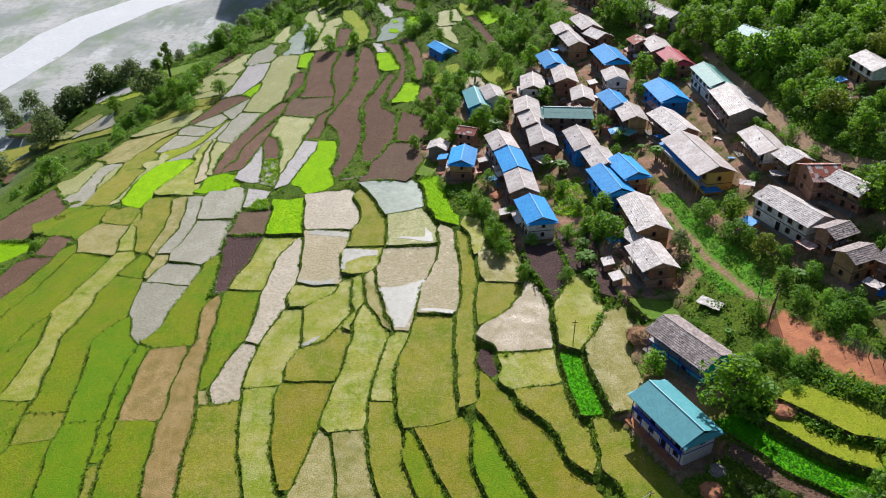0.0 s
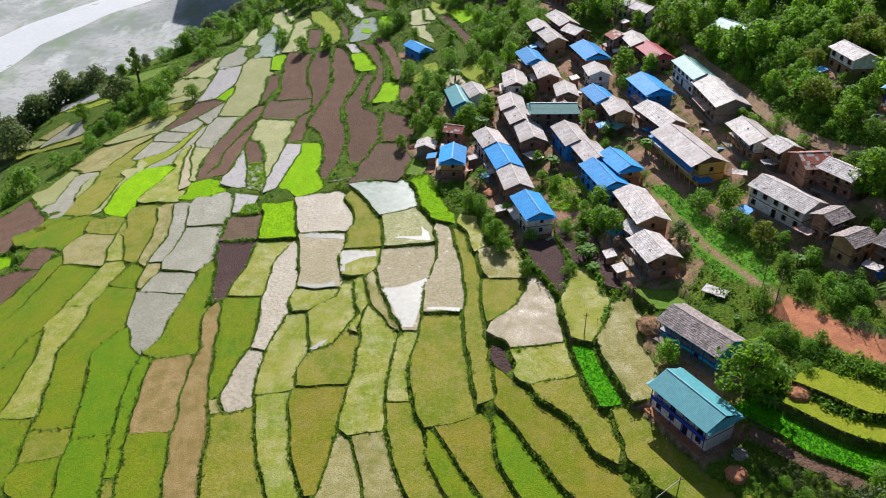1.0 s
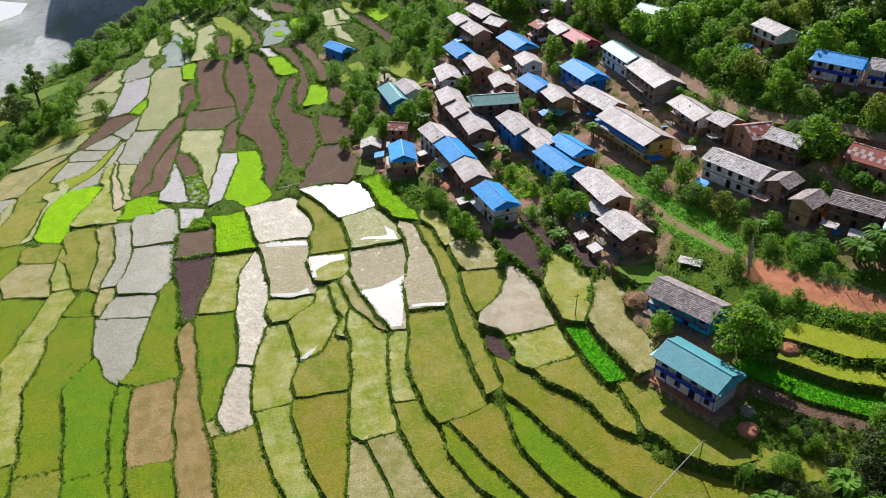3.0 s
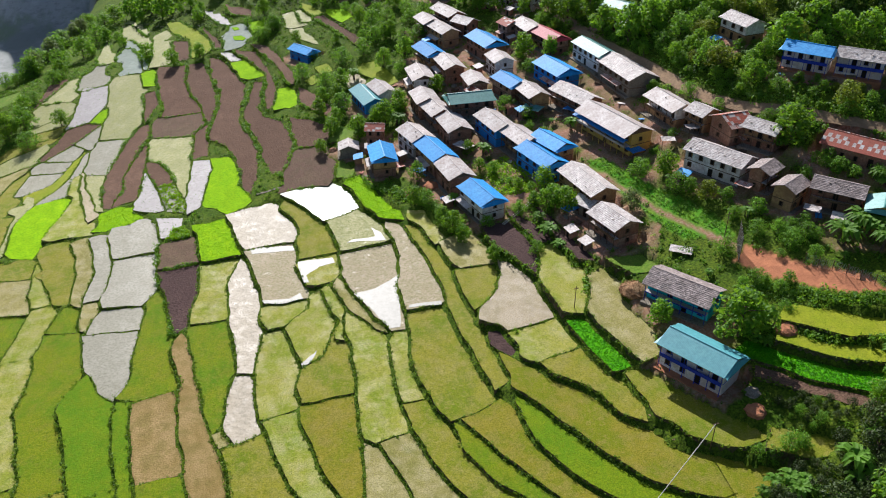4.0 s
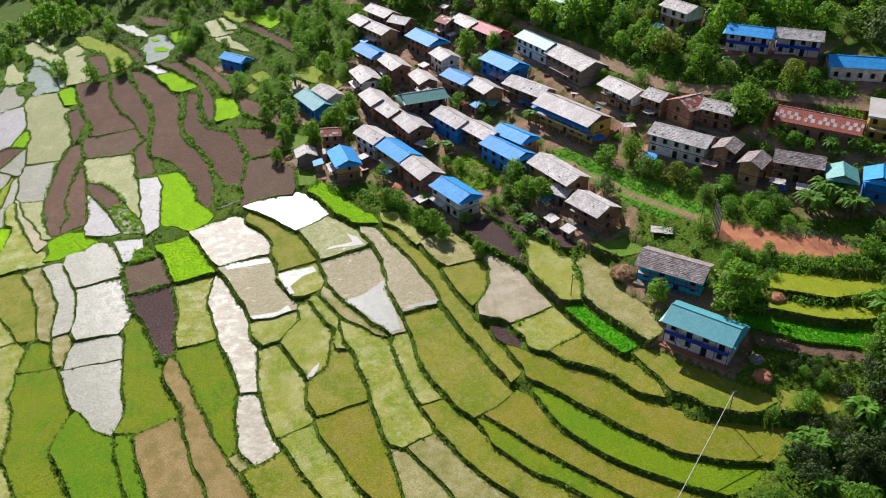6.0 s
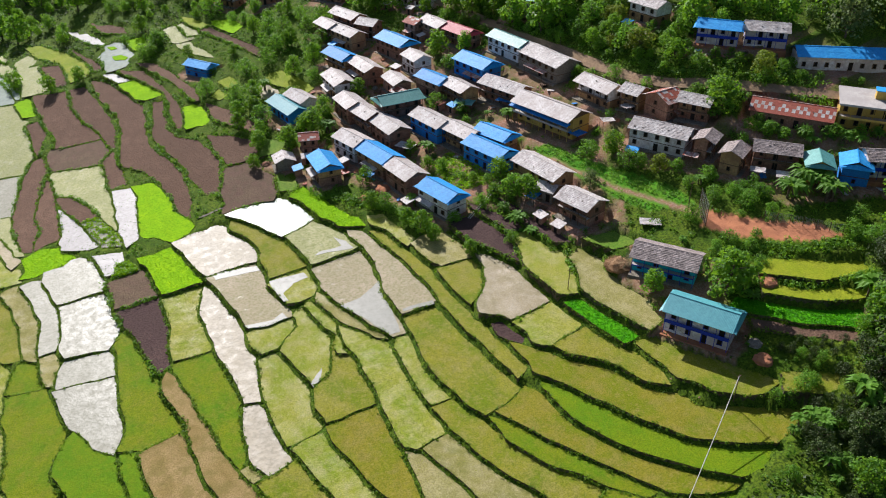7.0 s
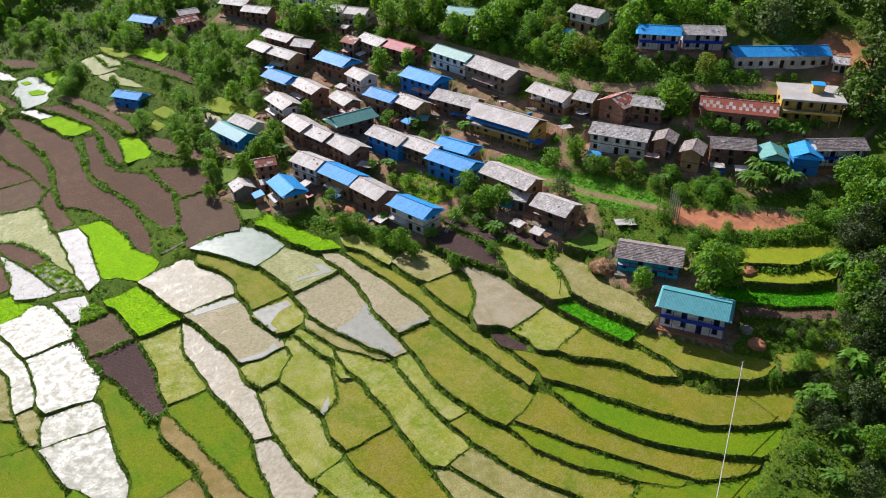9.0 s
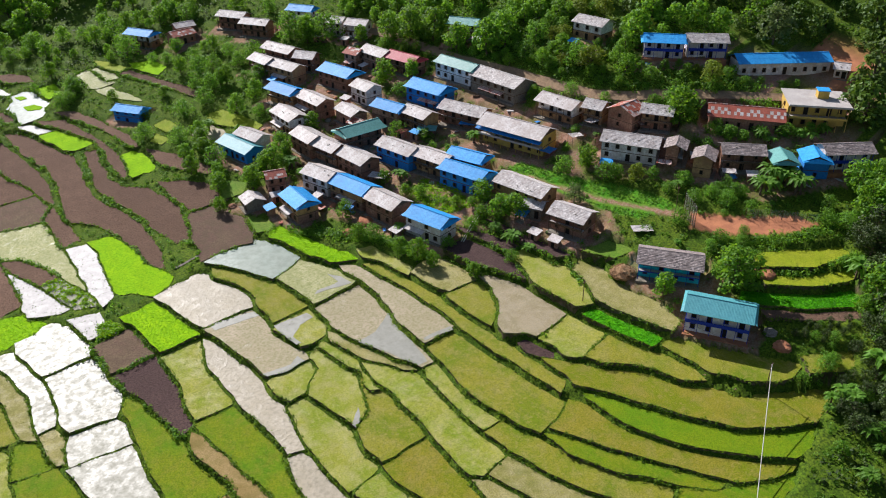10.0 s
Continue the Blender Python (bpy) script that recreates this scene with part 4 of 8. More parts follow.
field("limeb", (-76.5, 226.1, -17.5), (0.121, -0.049), (-70.2, 243.6), (-71.1, 236.5), (-73.6, 224.3), (-76.5, 219.0), (-80.3, 214.0), (-83.3, 213.5), (-84.1, 219.8), (-80.4, 222.2), (-76.8, 223.7), (-74.0, 230.5), (-71.3, 240.1))
field("mud", (-74.3, 243.8, -18.0), (0.154, -0.001), (-73.5, 250.0), (-70.0, 244.9), (-71.5, 240.2), (-72.7, 238.4), (-80.7, 243.2), (-77.6, 246.3))
field("mud", (-78.7, 237.2, -18.6), (0.147, -0.035), (-81.6, 243.0), (-73.0, 237.8), (-74.3, 232.9), (-75.5, 232.2), (-84.2, 236.7), (-83.6, 240.5))
field("mud", (-81.3, 228.8, -18.6), (0.141, -0.064), (-84.5, 236.3), (-75.7, 231.2), (-76.7, 226.8), (-79.9, 223.5), (-85.6, 223.8), (-85.3, 231.3))
field("mud", (-68.1, 250.2, -16.8), (0.172, 0.025), (-65.3, 258.3), (-65.4, 251.0), (-67.4, 243.6), (-68.4, 243.5), (-72.8, 250.3), (-69.4, 254.1))
field("soil", (-74.7, 255.1, -17.8), (0.156, 0.036), (-69.2, 263.4), (-66.0, 259.8), (-69.8, 255.2), (-75.3, 249.6), (-81.4, 244.0), (-82.6, 244.8), (-78.5, 253.7), (-75.8, 262.0), (-73.5, 263.2))
field("seedmud", (-69.7, 277.8, -15.9), (0.179, 0.042), (-72.6, 292.0), (-71.3, 292.9), (-64.6, 289.4), (-64.2, 282.9), (-64.8, 274.1), (-67.1, 268.5), (-69.5, 264.5), (-76.0, 263.3), (-74.2, 269.8), (-72.9, 280.6))
field("nursery", (-65.7, 265.3, -15.8), (0.161, 0.053), (-63.7, 269.7), (-63.6, 264.7), (-65.7, 260.5), (-69.0, 263.6), (-66.6, 268.1))
field("soil", (-57.8, 221.2, -13.6), (0.200, -0.055), (-53.3, 249.2), (-51.4, 249.8), (-51.6, 238.3), (-55.6, 224.0), (-57.8, 214.0), (-57.8, 205.8), (-59.6, 200.1), (-60.7, 196.1), (-62.6, 197.7), (-63.0, 212.4), (-61.8, 218.9), (-59.6, 229.0), (-57.0, 240.8))
field("soil", (-55.5, 209.4, -12.6), (0.134, -0.058), (-51.8, 235.9), (-52.0, 222.7), (-53.1, 214.6), (-53.3, 204.1), (-53.9, 196.1), (-57.4, 196.3), (-59.9, 195.6), (-59.2, 198.7), (-57.4, 204.3), (-57.5, 212.5), (-55.4, 222.9))
field("soil", (-50.4, 262.0, -12.7), (0.149, 0.044), (-51.7, 273.0), (-48.6, 272.5), (-47.7, 262.8), (-49.6, 257.7), (-51.4, 251.1), (-52.3, 254.6), (-51.5, 262.5))
field("soil", (-41.1, 265.3, -10.5), (0.208, 0.036), (-46.3, 291.8), (-37.7, 286.4), (-38.0, 271.4), (-38.1, 264.2), (-36.4, 253.6), (-34.8, 246.6), (-35.3, 245.7), (-46.4, 250.7), (-45.5, 259.4), (-46.6, 269.5), (-46.6, 279.2))
field("weedsoil", (-41.5, 239.4, -11.3), (0.206, -0.004), (-46.9, 248.8), (-34.8, 244.3), (-34.9, 238.9), (-37.6, 233.6), (-38.4, 230.5), (-49.5, 237.3), (-48.3, 242.6))
field("mudlime", (-44.6, 212.2, -11.0), (0.178, -0.046), (-50.0, 236.2), (-38.8, 228.4), (-40.2, 211.9), (-41.9, 198.2), (-42.8, 190.1), (-43.7, 198.0), (-45.3, 207.4), (-47.6, 216.0), (-51.5, 223.1))
field("soil", (-36.4, 221.3, -9.8), (0.136, -0.028), (-37.8, 229.5), (-34.2, 233.4), (-35.2, 219.8), (-35.5, 212.0), (-39.4, 211.8))
field("soil", (-48.2, 208.0, -11.3), (0.127, -0.068), (-51.7, 219.6), (-48.3, 216.1), (-45.5, 205.0), (-44.9, 200.3), (-48.9, 200.4), (-50.2, 206.7))
field("seedmud", (-51.2, 197.4, -11.3), (0.109, -0.053), (-52.2, 211.9), (-50.0, 202.9), (-49.2, 193.9), (-47.6, 186.3), (-49.6, 186.3), (-54.7, 190.4), (-53.4, 200.3), (-52.7, 207.0))
field("garden", (-45.6, 191.2, -10.2), (0.109, -0.032), (-48.5, 199.3), (-45.0, 199.3), (-43.8, 192.8), (-43.1, 187.5), (-43.7, 182.4), (-46.8, 185.3), (-48.1, 192.1))
field("seedmud", (-39.4, 194.7, -9.4), (0.118, -0.025), (-39.5, 210.1), (-35.6, 208.5), (-36.3, 197.8), (-38.0, 190.6), (-40.0, 182.8), (-42.0, 181.2), (-42.1, 188.6), (-41.3, 197.8))
field("nursery", (-32.8, 190.6, -8.5), (0.119, -0.014), (-33.7, 206.1), (-30.1, 202.2), (-29.2, 192.6), (-28.8, 184.2), (-29.3, 180.2), (-32.9, 178.4), (-38.2, 184.6), (-38.0, 188.8), (-35.5, 198.6))
field("water", (-56.0, 309.8, -12.9), (0.185, -0.022), (-58.2, 326.2), (-56.6, 324.5), (-54.1, 314.6), (-52.6, 302.8), (-53.0, 293.6), (-58.9, 295.9), (-58.6, 311.1))
field("water", (-53.8, 316.3, -12.6), (0.151, -0.036), (-58.0, 337.0), (-56.4, 336.1), (-53.6, 325.3), (-51.2, 309.3), (-50.3, 298.6), (-51.0, 294.6), (-51.9, 296.1), (-51.9, 305.7), (-53.6, 318.4), (-56.2, 327.1), (-57.9, 331.3))
field("mudlime", (-53.7, 332.2, -13.1), (0.216, -0.041), (-59.9, 365.5), (-55.9, 358.2), (-52.2, 337.0), (-49.8, 321.6), (-49.2, 306.4), (-49.9, 300.8), (-50.7, 313.5), (-53.2, 329.3), (-56.7, 342.2), (-59.4, 347.5))
field("mudlime", (-53.0, 353.1, -13.5), (0.147, -0.074), (-57.9, 372.6), (-52.5, 358.9), (-49.1, 340.9), (-49.9, 336.8), (-52.6, 347.2), (-55.8, 362.0))
field("mudlime", (-45.8, 308.7, -10.5), (0.191, -0.006), (-47.1, 328.1), (-44.9, 329.5), (-44.2, 318.5), (-42.6, 303.3), (-42.5, 294.3), (-47.1, 294.0), (-49.5, 295.2), (-48.9, 306.5))
field("limeb", (-34.4, 313.7, -7.9), (0.228, 0.000), (-41.9, 342.7), (-37.8, 339.2), (-32.7, 323.7), (-29.1, 308.0), (-28.1, 296.0), (-29.2, 291.5), (-34.6, 291.4), (-34.2, 299.8), (-34.2, 312.5), (-37.2, 319.7), (-39.8, 326.4))
field("soil", (-38.0, 302.3, -8.8), (0.193, 0.007), (-40.4, 315.8), (-35.6, 310.8), (-35.2, 298.1), (-36.5, 292.1), (-40.6, 293.7), (-40.0, 303.0))
field("soil", (-26.6, 302.3, -5.9), (0.125, -0.005), (-29.1, 320.9), (-26.9, 308.8), (-24.1, 296.0), (-24.8, 291.9), (-26.7, 292.2), (-26.6, 298.1), (-28.2, 308.4))
field("seedmud", (-22.7, 322.9, -4.2), (0.197, -0.014), (-26.8, 338.0), (-22.9, 333.3), (-19.7, 315.5), (-19.6, 309.9), (-22.3, 315.3), (-24.9, 325.6))
field("water", (-18.2, 297.0, -3.4), (0.262, 0.032), (-19.9, 309.3), (-16.4, 303.8), (-16.2, 297.1), (-14.9, 291.3), (-16.5, 288.9), (-21.2, 289.1), (-21.2, 296.2), (-19.6, 300.0))
field("nursery", (-10.9, 298.2, -1.0), (0.242, 0.036), (-12.6, 303.5), (-8.2, 301.7), (-9.0, 293.7), (-12.1, 293.4), (-12.6, 298.9))
field("seedmud", (-22.8, 280.5, -5.5), (0.137, 0.001), (-25.1, 286.9), (-22.9, 285.7), (-21.2, 278.7), (-20.3, 274.9), (-22.8, 275.8), (-24.3, 281.3))
field("nursery", (-19.3, 265.9, -5.2), (0.214, 0.031), (-22.9, 274.7), (-19.1, 272.6), (-17.7, 266.5), (-16.9, 263.6), (-16.1, 257.8), (-20.9, 260.0), (-21.2, 266.3))
field("mudlime", (0.3, 292.1, 2.0), (0.199, 0.057), (-1.3, 298.5), (1.9, 296.8), (2.1, 285.7), (-1.5, 287.3))
field("mudlime", (4.5, 291.5, 3.1), (0.117, 0.053), (3.4, 297.2), (4.9, 297.4), (6.1, 285.4), (3.7, 286.0))
field("limeb", (8.1, 293.9, 4.2), (0.144, 0.040), (6.2, 302.4), (8.5, 298.5), (11.1, 287.0), (8.4, 287.3), (6.1, 294.4))
field("nursery", (16.8, 281.1, 5.5), (0.177, 0.045), (13.3, 288.1), (18.0, 285.0), (19.4, 276.1), (16.4, 275.2))
field("soil", (14.0, 266.6, 3.9), (0.134, 0.036), (8.2, 285.7), (10.8, 285.6), (13.2, 274.3), (17.5, 258.0), (18.9, 247.7), (15.8, 251.1), (13.6, 263.9))
field("mudlime", (2.0, 272.9, 1.2), (0.155, 0.035), (-0.9, 281.9), (2.2, 278.1), (4.4, 270.4), (4.6, 264.0), (2.1, 268.9), (-0.4, 273.9))
field("limeb", (3.0, 244.0, -0.4), (0.184, 0.045), (0.9, 247.1), (4.5, 247.5), (4.8, 241.0), (1.8, 240.3))
field("limeb", (-1.6, 239.3, -1.8), (0.159, 0.044), (-3.3, 240.4), (-0.5, 242.8), (-0.0, 237.4), (-2.4, 236.6))
field("limeb", (16.2, 229.0, 2.1), (0.205, 0.052), (11.5, 235.5), (13.9, 238.0), (16.9, 237.2), (19.1, 226.5), (20.0, 220.0), (17.7, 219.1), (14.1, 226.9))
field("mudtan", (7.5, 229.4, -0.1), (0.174, 0.046), (5.9, 233.2), (9.4, 231.8), (8.8, 226.1), (5.9, 226.7))
field("mudlime", (-66.0, 329.2, -15.8), (0.166, -0.058), (-68.5, 323.8), (-67.3, 338.6), (-66.3, 350.1), (-64.1, 330.3), (-63.9, 316.4), (-66.0, 315.8))
field("mud", (-68.3, 302.5, -15.3), (0.170, -0.019), (-72.4, 290.9), (-70.6, 306.3), (-68.4, 315.7), (-66.2, 313.4), (-65.2, 297.8), (-66.6, 291.2))
field("mudlime", (-78.4, 296.8, -16.9), (0.133, -0.006), (-85.0, 289.0), (-77.5, 305.1), (-75.5, 305.1), (-75.7, 296.6), (-78.2, 288.0))
field("soil", (-83.2, 298.5, -17.7), (0.129, -0.011), (-87.7, 286.2), (-84.2, 307.0), (-79.3, 309.3), (-78.2, 306.7), (-84.1, 292.2), (-85.7, 289.6))
field("mudlime", (-82.6, 277.5, -17.9), (0.138, 0.049), (-87.9, 274.8), (-84.9, 285.4), (-78.2, 285.0), (-77.6, 276.6), (-79.6, 273.0), (-87.2, 269.9))
field("mudlime", (-83.5, 268.2, -18.5), (0.143, 0.051), (-88.8, 268.7), (-80.4, 271.6), (-77.2, 267.0), (-87.4, 265.5))
field("mudlime", (-90.8, 248.4, -20.8), (0.192, 0.020), (-101.2, 243.8), (-97.7, 248.1), (-92.3, 252.5), (-82.8, 255.0), (-83.7, 251.4), (-84.9, 245.4), (-93.5, 242.7))
field("olive", (-89.9, 255.0, -20.4), (0.168, 0.059), (-97.7, 249.7), (-96.4, 254.9), (-90.5, 257.9), (-80.5, 257.6), (-82.8, 256.0), (-91.6, 253.7))
field("olive", (-84.9, 262.1, -19.1), (0.148, 0.049), (-91.2, 260.9), (-87.4, 264.8), (-78.2, 265.3), (-80.6, 259.9), (-87.1, 259.8))
field("stubble", (-95.7, 231.7, -21.4), (0.240, -0.075), (-107.7, 229.3), (-104.6, 236.7), (-98.6, 241.1), (-84.9, 242.1), (-86.5, 238.6), (-89.9, 236.5), (-92.8, 227.8), (-95.1, 223.7), (-95.1, 218.4), (-101.7, 222.7))
field("olive", (-89.9, 222.1, -19.4), (0.154, -0.074), (-93.8, 216.0), (-91.1, 225.1), (-88.3, 233.8), (-85.2, 238.8), (-85.4, 233.4), (-88.5, 222.1), (-89.9, 210.6), (-93.3, 206.7), (-93.9, 212.7))
field("stubble", (-129.7, 272.9, -31.3), (0.384, 0.066), (-135.4, 273.2), (-127.2, 277.8), (-126.0, 272.5), (-130.1, 268.1))
field("mudlime", (-137.8, 270.9, -35.0), (0.393, 0.000), (-148.0, 278.8), (-135.5, 273.1), (-129.9, 266.4), (-134.8, 265.8), (-141.0, 270.5))
field("mud", (-124.1, 265.9, -29.7), (0.369, 0.074), (-130.9, 265.8), (-125.8, 270.5), (-119.2, 272.6), (-114.6, 261.5), (-122.8, 261.7), (-131.3, 263.3))
field("olive", (-130.8, 262.6, -32.8), (0.360, -0.042), (-152.5, 276.3), (-134.7, 265.2), (-125.0, 261.7), (-113.6, 258.0), (-112.4, 252.4), (-122.9, 256.3), (-135.5, 261.9), (-149.4, 269.4))
field("seedmud", (-128.0, 298.5, -29.9), (0.378, -0.028), (-138.7, 303.6), (-130.8, 301.3), (-127.4, 305.2), (-116.4, 295.2), (-120.2, 290.3), (-134.5, 295.5))
field("mudlime", (-121.4, 306.7, -27.7), (0.320, -0.063), (-126.1, 309.0), (-120.8, 313.6), (-115.8, 301.5), (-122.8, 302.6))
field("limeb", (-119.7, 287.6, -26.9), (0.338, -0.004), (-131.5, 291.3), (-123.8, 291.0), (-112.0, 288.4), (-109.4, 282.6), (-121.7, 284.6))
field("grass", (-101.7, 304.2, -21.6), (0.272, -0.059), (-113.2, 312.0), (-95.5, 309.7), (-95.0, 298.6), (-103.2, 296.4))
field("soil", (-194.6, 377.9, -72.0), (0.000, 0.000), (-196.2, 366.4), (-198.5, 382.8), (-192.8, 389.6), (-190.7, 372.7))
settle_fields()


def pool(middle, lean, *points, skin="pool", lift=0.03):
    """Shallow water left standing on a paddy, or a raised seedling bed in it, with a wavering shore."""
    edge_line = rounded(points)
    n = len(edge_line)
    verts = [(x, y, level_of(middle, lean, x, y) + lift) for x, y in edge_line] + [(x, y, level_of(middle, lean, x, y) - 0.1) for x, y in edge_line]
    faces = [tuple(range(n))] + [(i, i + n, (i + 1) % n + n, (i + 1) % n) for i in range(n)]
    if skin == "pool":
        tagged(new("puddle", mesh_of("puddle", verts, faces, M["pool"])), "shallow standing water on a muddy paddy", "puddle", "puddles", "structure")
    else:
        tagged(new("seedling_bed", mesh_of("seedling_bed", verts, faces, M[skin])), "small vivid green seedling bed raised in a flooded paddy", "seedling bed", "seedling beds", "structure")


pool((-25.5, 146.7, -8.1), (0.000, 0.000), (-30.3, 158.6), (-20.8, 156.6), (-21.1, 154.6), (-30.3, 156.0))
pool((-25.5, 146.7, -8.1), (0.000, 0.000), (-30.1, 138.1), (-24.9, 137.3), (-22.6, 138.4), (-22.3, 136.2), (-26.3, 136.1), (-30.0, 136.8))
pool((-17.9, 143.6, -7.2), (0.000, 0.000), (-21.1, 148.4), (-14.0, 148.0), (-13.9, 145.8), (-17.7, 145.6), (-20.4, 143.1), (-20.5, 140.2), (-21.6, 140.4))
pool((-8.1, 133.1, -6.3), (0.000, 0.000), (-3.2, 135.9), (-4.2, 129.9), (-7.0, 119.1), (-9.3, 119.3), (-10.3, 124.5), (-12.8, 132.4), (-8.7, 132.8))
pool((-6.9, 155.2, -5.8), (0.010, 0.002), (-10.3, 150.6), (-2.1, 149.0), (-2.2, 152.1), (-3.9, 155.4), (-3.7, 151.2), (-9.1, 151.3))
pool((-0.3, 136.5, -5.2), (0.000, 0.000), (-4.4, 123.2), (2.0, 122.3), (2.3, 123.4), (-4.0, 124.0))
pool((-22.4, 127.4, -8.0), (0.000, 0.000), (-25.9, 115.5), (-24.3, 116.4), (-22.8, 119.5), (-24.3, 118.4), (-26.0, 116.6))
pool((-18.2, 297.0, -3.4), (0.262, 0.032), (-19.8, 297.1), (-16.9, 294.9), (-15.8, 290.6), (-17.3, 289.9), (-19.9, 293.6), skin="nursery", lift=0.15)
pool((-18.2, 297.0, -3.4), (0.262, 0.032), (-19.2, 307.1), (-17.1, 304.6), (-17.1, 302.0), (-18.8, 302.8), skin="nursery", lift=0.15)


# ---- sites of the houses ----
SITES = []


def house(style, x, y, z, turn, length, depth, eave, roof, wall, storeys):
    SITES.append((style, x, y, z, turn, length, depth, eave, roof, wall, storeys))


house("villa", 33.6, 86.7, -1.3, -63, 11.9, 7.4, 4.6, "teal", "white_blue", 2)
house("blueold", 39.4, 101.3, 0.9, -58, 12.4, 7.6, 3.7, "slate", "turquoise", 2)
house("h", 19.6, 148.9, -2.2, -80, 10.6, 6.9, 4.2, "blue", "white", 2)
house("h", 17.6, 161.5, -2.1, -86, 9.8, 6.9, 4.2, "tin", "brick", 2)
house("h", 16.4, 172.5, -1.9, -82, 11.5, 6.9, 4.2, "blue", "ochre", 2)
house("h", 14.5, 182.7, -1.7, -79, 9.3, 6.9, 4.2, "tin", "white", 2)
house("h", 4.8, 178.4, -3.7, -97, 9.4, 6.6, 4.2, "blue", "ochre", 2)
house("h", -1.2, 189.8, -4.2, -101, 5.2, 5.4, 2.4, "tin", "stone", 1)
house("h", 6.3, 191.3, -2.5, -20, 5.2, 5.3, 4.2, "rust", "brick", 2)
house("h", 22.0, 199.3, 0.8, -92, 9.6, 6.9, 4.2, "tin", "brick", 2)
house("h", 22.8, 190.9, 0.5, -85, 8.7, 6.9, 4.2, "tin", "brick", 2)
house("h", 24.1, 181.1, 0.3, -89, 10.4, 6.9, 4.2, "tin", "brick", 2)
house("h", 24.7, 212.6, 2.3, -94, 11.1, 6.9, 4.2, "tin", "white", 2)
house("h", 31.0, 224.4, 4.7, -82, 10.8, 6.9, 4.2, "blue", "ochre", 2)
house("h", 33.3, 212.8, 4.5, -90, 11.3, 6.6, 4.2, "tin", "brick", 2)
house("h", 46.6, 219.1, 7.8, -82, 12.5, 7.9, 4.2, "blue", "brick", 2)
house("h", 45.7, 205.8, 6.9, -90, 8.0, 6.6, 4.2, "tin", "white", 2)
house("h", 36.7, 244.4, 7.5, -86, 9.4, 6.6, 4.2, "tin", "brick", 2)
house("h", 38.6, 235.1, 7.4, -81, 11.7, 6.6, 4.2, "tin", "ochre", 2)
house("h", 43.7, 245.6, 9.2, -79, 12.5, 6.9, 4.2, "tin", "brick", 2)
house("h", 45.7, 235.0, 8.9, -60, 6.9, 6.6, 4.2, "slate", "brick", 2)
house("h", 55.4, 223.6, 10.6, -78, 5.6, 5.9, 4.2, "rust", "brick", 2)
house("h", 59.2, 217.6, 11.2, -88, 10.6, 6.9, 4.2, "tin", "brick", 2)
house("h", 61.2, 207.6, 11.3, -82, 11.5, 6.9, 4.2, "red", "brick", 2)
house("h", 55.4, 189.9, 8.4, -82, 12.4, 7.9, 4.2, "blue", "bluewall", 2)
house("h", 43.2, 191.8, 5.5, -80, 9.9, 6.6, 4.2, "blue", "brick", 2)
house("h", 45.6, 183.0, 5.6, -87, 9.5, 6.6, 4.2, "tin", "ochre", 2)
house("h", 36.5, 200.6, 4.5, -94, 8.9, 6.1, 3.3, "tin", "brick", 1)
house("h", 35.0, 194.3, 3.9, -81, 6.8, 4.7, 2.6, "rust", "stone", 1)
house("h", 31.2, 189.9, 3.0, -3, 12.0, 7.3, 4.2, "green", "brick", 2)
house("h", 33.0, 175.6, 2.0, -83, 11.8, 6.9, 4.2, "tin", "bluewall", 2)
house("h", 35.6, 165.4, 2.1, -81, 10.3, 6.9, 4.2, "tin", "ochre", 2)
house("h", 36.1, 155.0, 1.7, -79, 12.4, 6.9, 4.2, "blue", "bluewall", 2)
house("h", 40.4, 158.9, 2.9, -75, 9.9, 6.6, 4.2, "blue", "ochre", 2)
house("h", 53.4, 173.9, 7.1, -76, 13.2, 7.3, 4.2, "slate", "brick", 2)
house("school", 54.5, 156.7, 6.3, -79, 18.4, 9.0, 4.9, "tin", "yellow", 2)
house("h", 66.0, 189.8, 12.5, -86, 14.1, 6.6, 4.2, "green", "white", 2)
house("h", 67.3, 174.7, 11.9, -89, 16.4, 8.6, 4.2, "slate", "stone", 2)
house("h", 66.9, 153.9, 11.1, -86, 11.7, 7.3, 4.2, "tin", "white", 2)
house("h", 69.5, 145.0, 12.0, -75, 5.5, 6.6, 4.2, "slate", "ochre", 2)
house("h", 71.9, 137.5, 12.5, 2, 6.6, 8.1, 4.2, "rust", "brick", 2)
house("h", 75.1, 131.3, 13.1, -63, 7.7, 6.6, 4.2, "slate", "ochre", 2)
house("shed", 89.0, 116.8, 14.3, -57, 17.2, 8.5, 2.8, "rust", "brick", 1)
house("yellowflat", 100.9, 106.5, 14.6, -53, 13.6, 12.0, 5.8, "flat", "yellow", 2)
house("longblue", 113.4, 122.7, 20.6, -38, 24.2, 7.4, 3.0, "blue", "white", 1)
house("h", 121.5, 110.6, 20.2, -67, 4.0, 5.4, 2.4, "tin", "white", 1)
house("h", 93.5, 144.1, 23.6, -52, 10.4, 6.9, 4.2, "blue", "white_blue", 2)
house("h", 101.8, 137.2, 23.5, -47, 10.3, 6.9, 4.2, "slate", "white_blue", 2)
house("h", 91.2, 164.8, 24.4, -85, 9.7, 6.9, 4.2, "slate", "white", 2)
house("h", 64.9, 130.6, 8.8, -64, 13.4, 7.3, 4.2, "slate", "white", 2)
house("h", 68.8, 121.3, 9.4, 27, 6.1, 5.1, 4.2, "slate", "brick", 2)
house("h", 69.8, 114.6, 8.8, 25, 6.6, 5.2, 4.2, "slate", "ochre", 2)
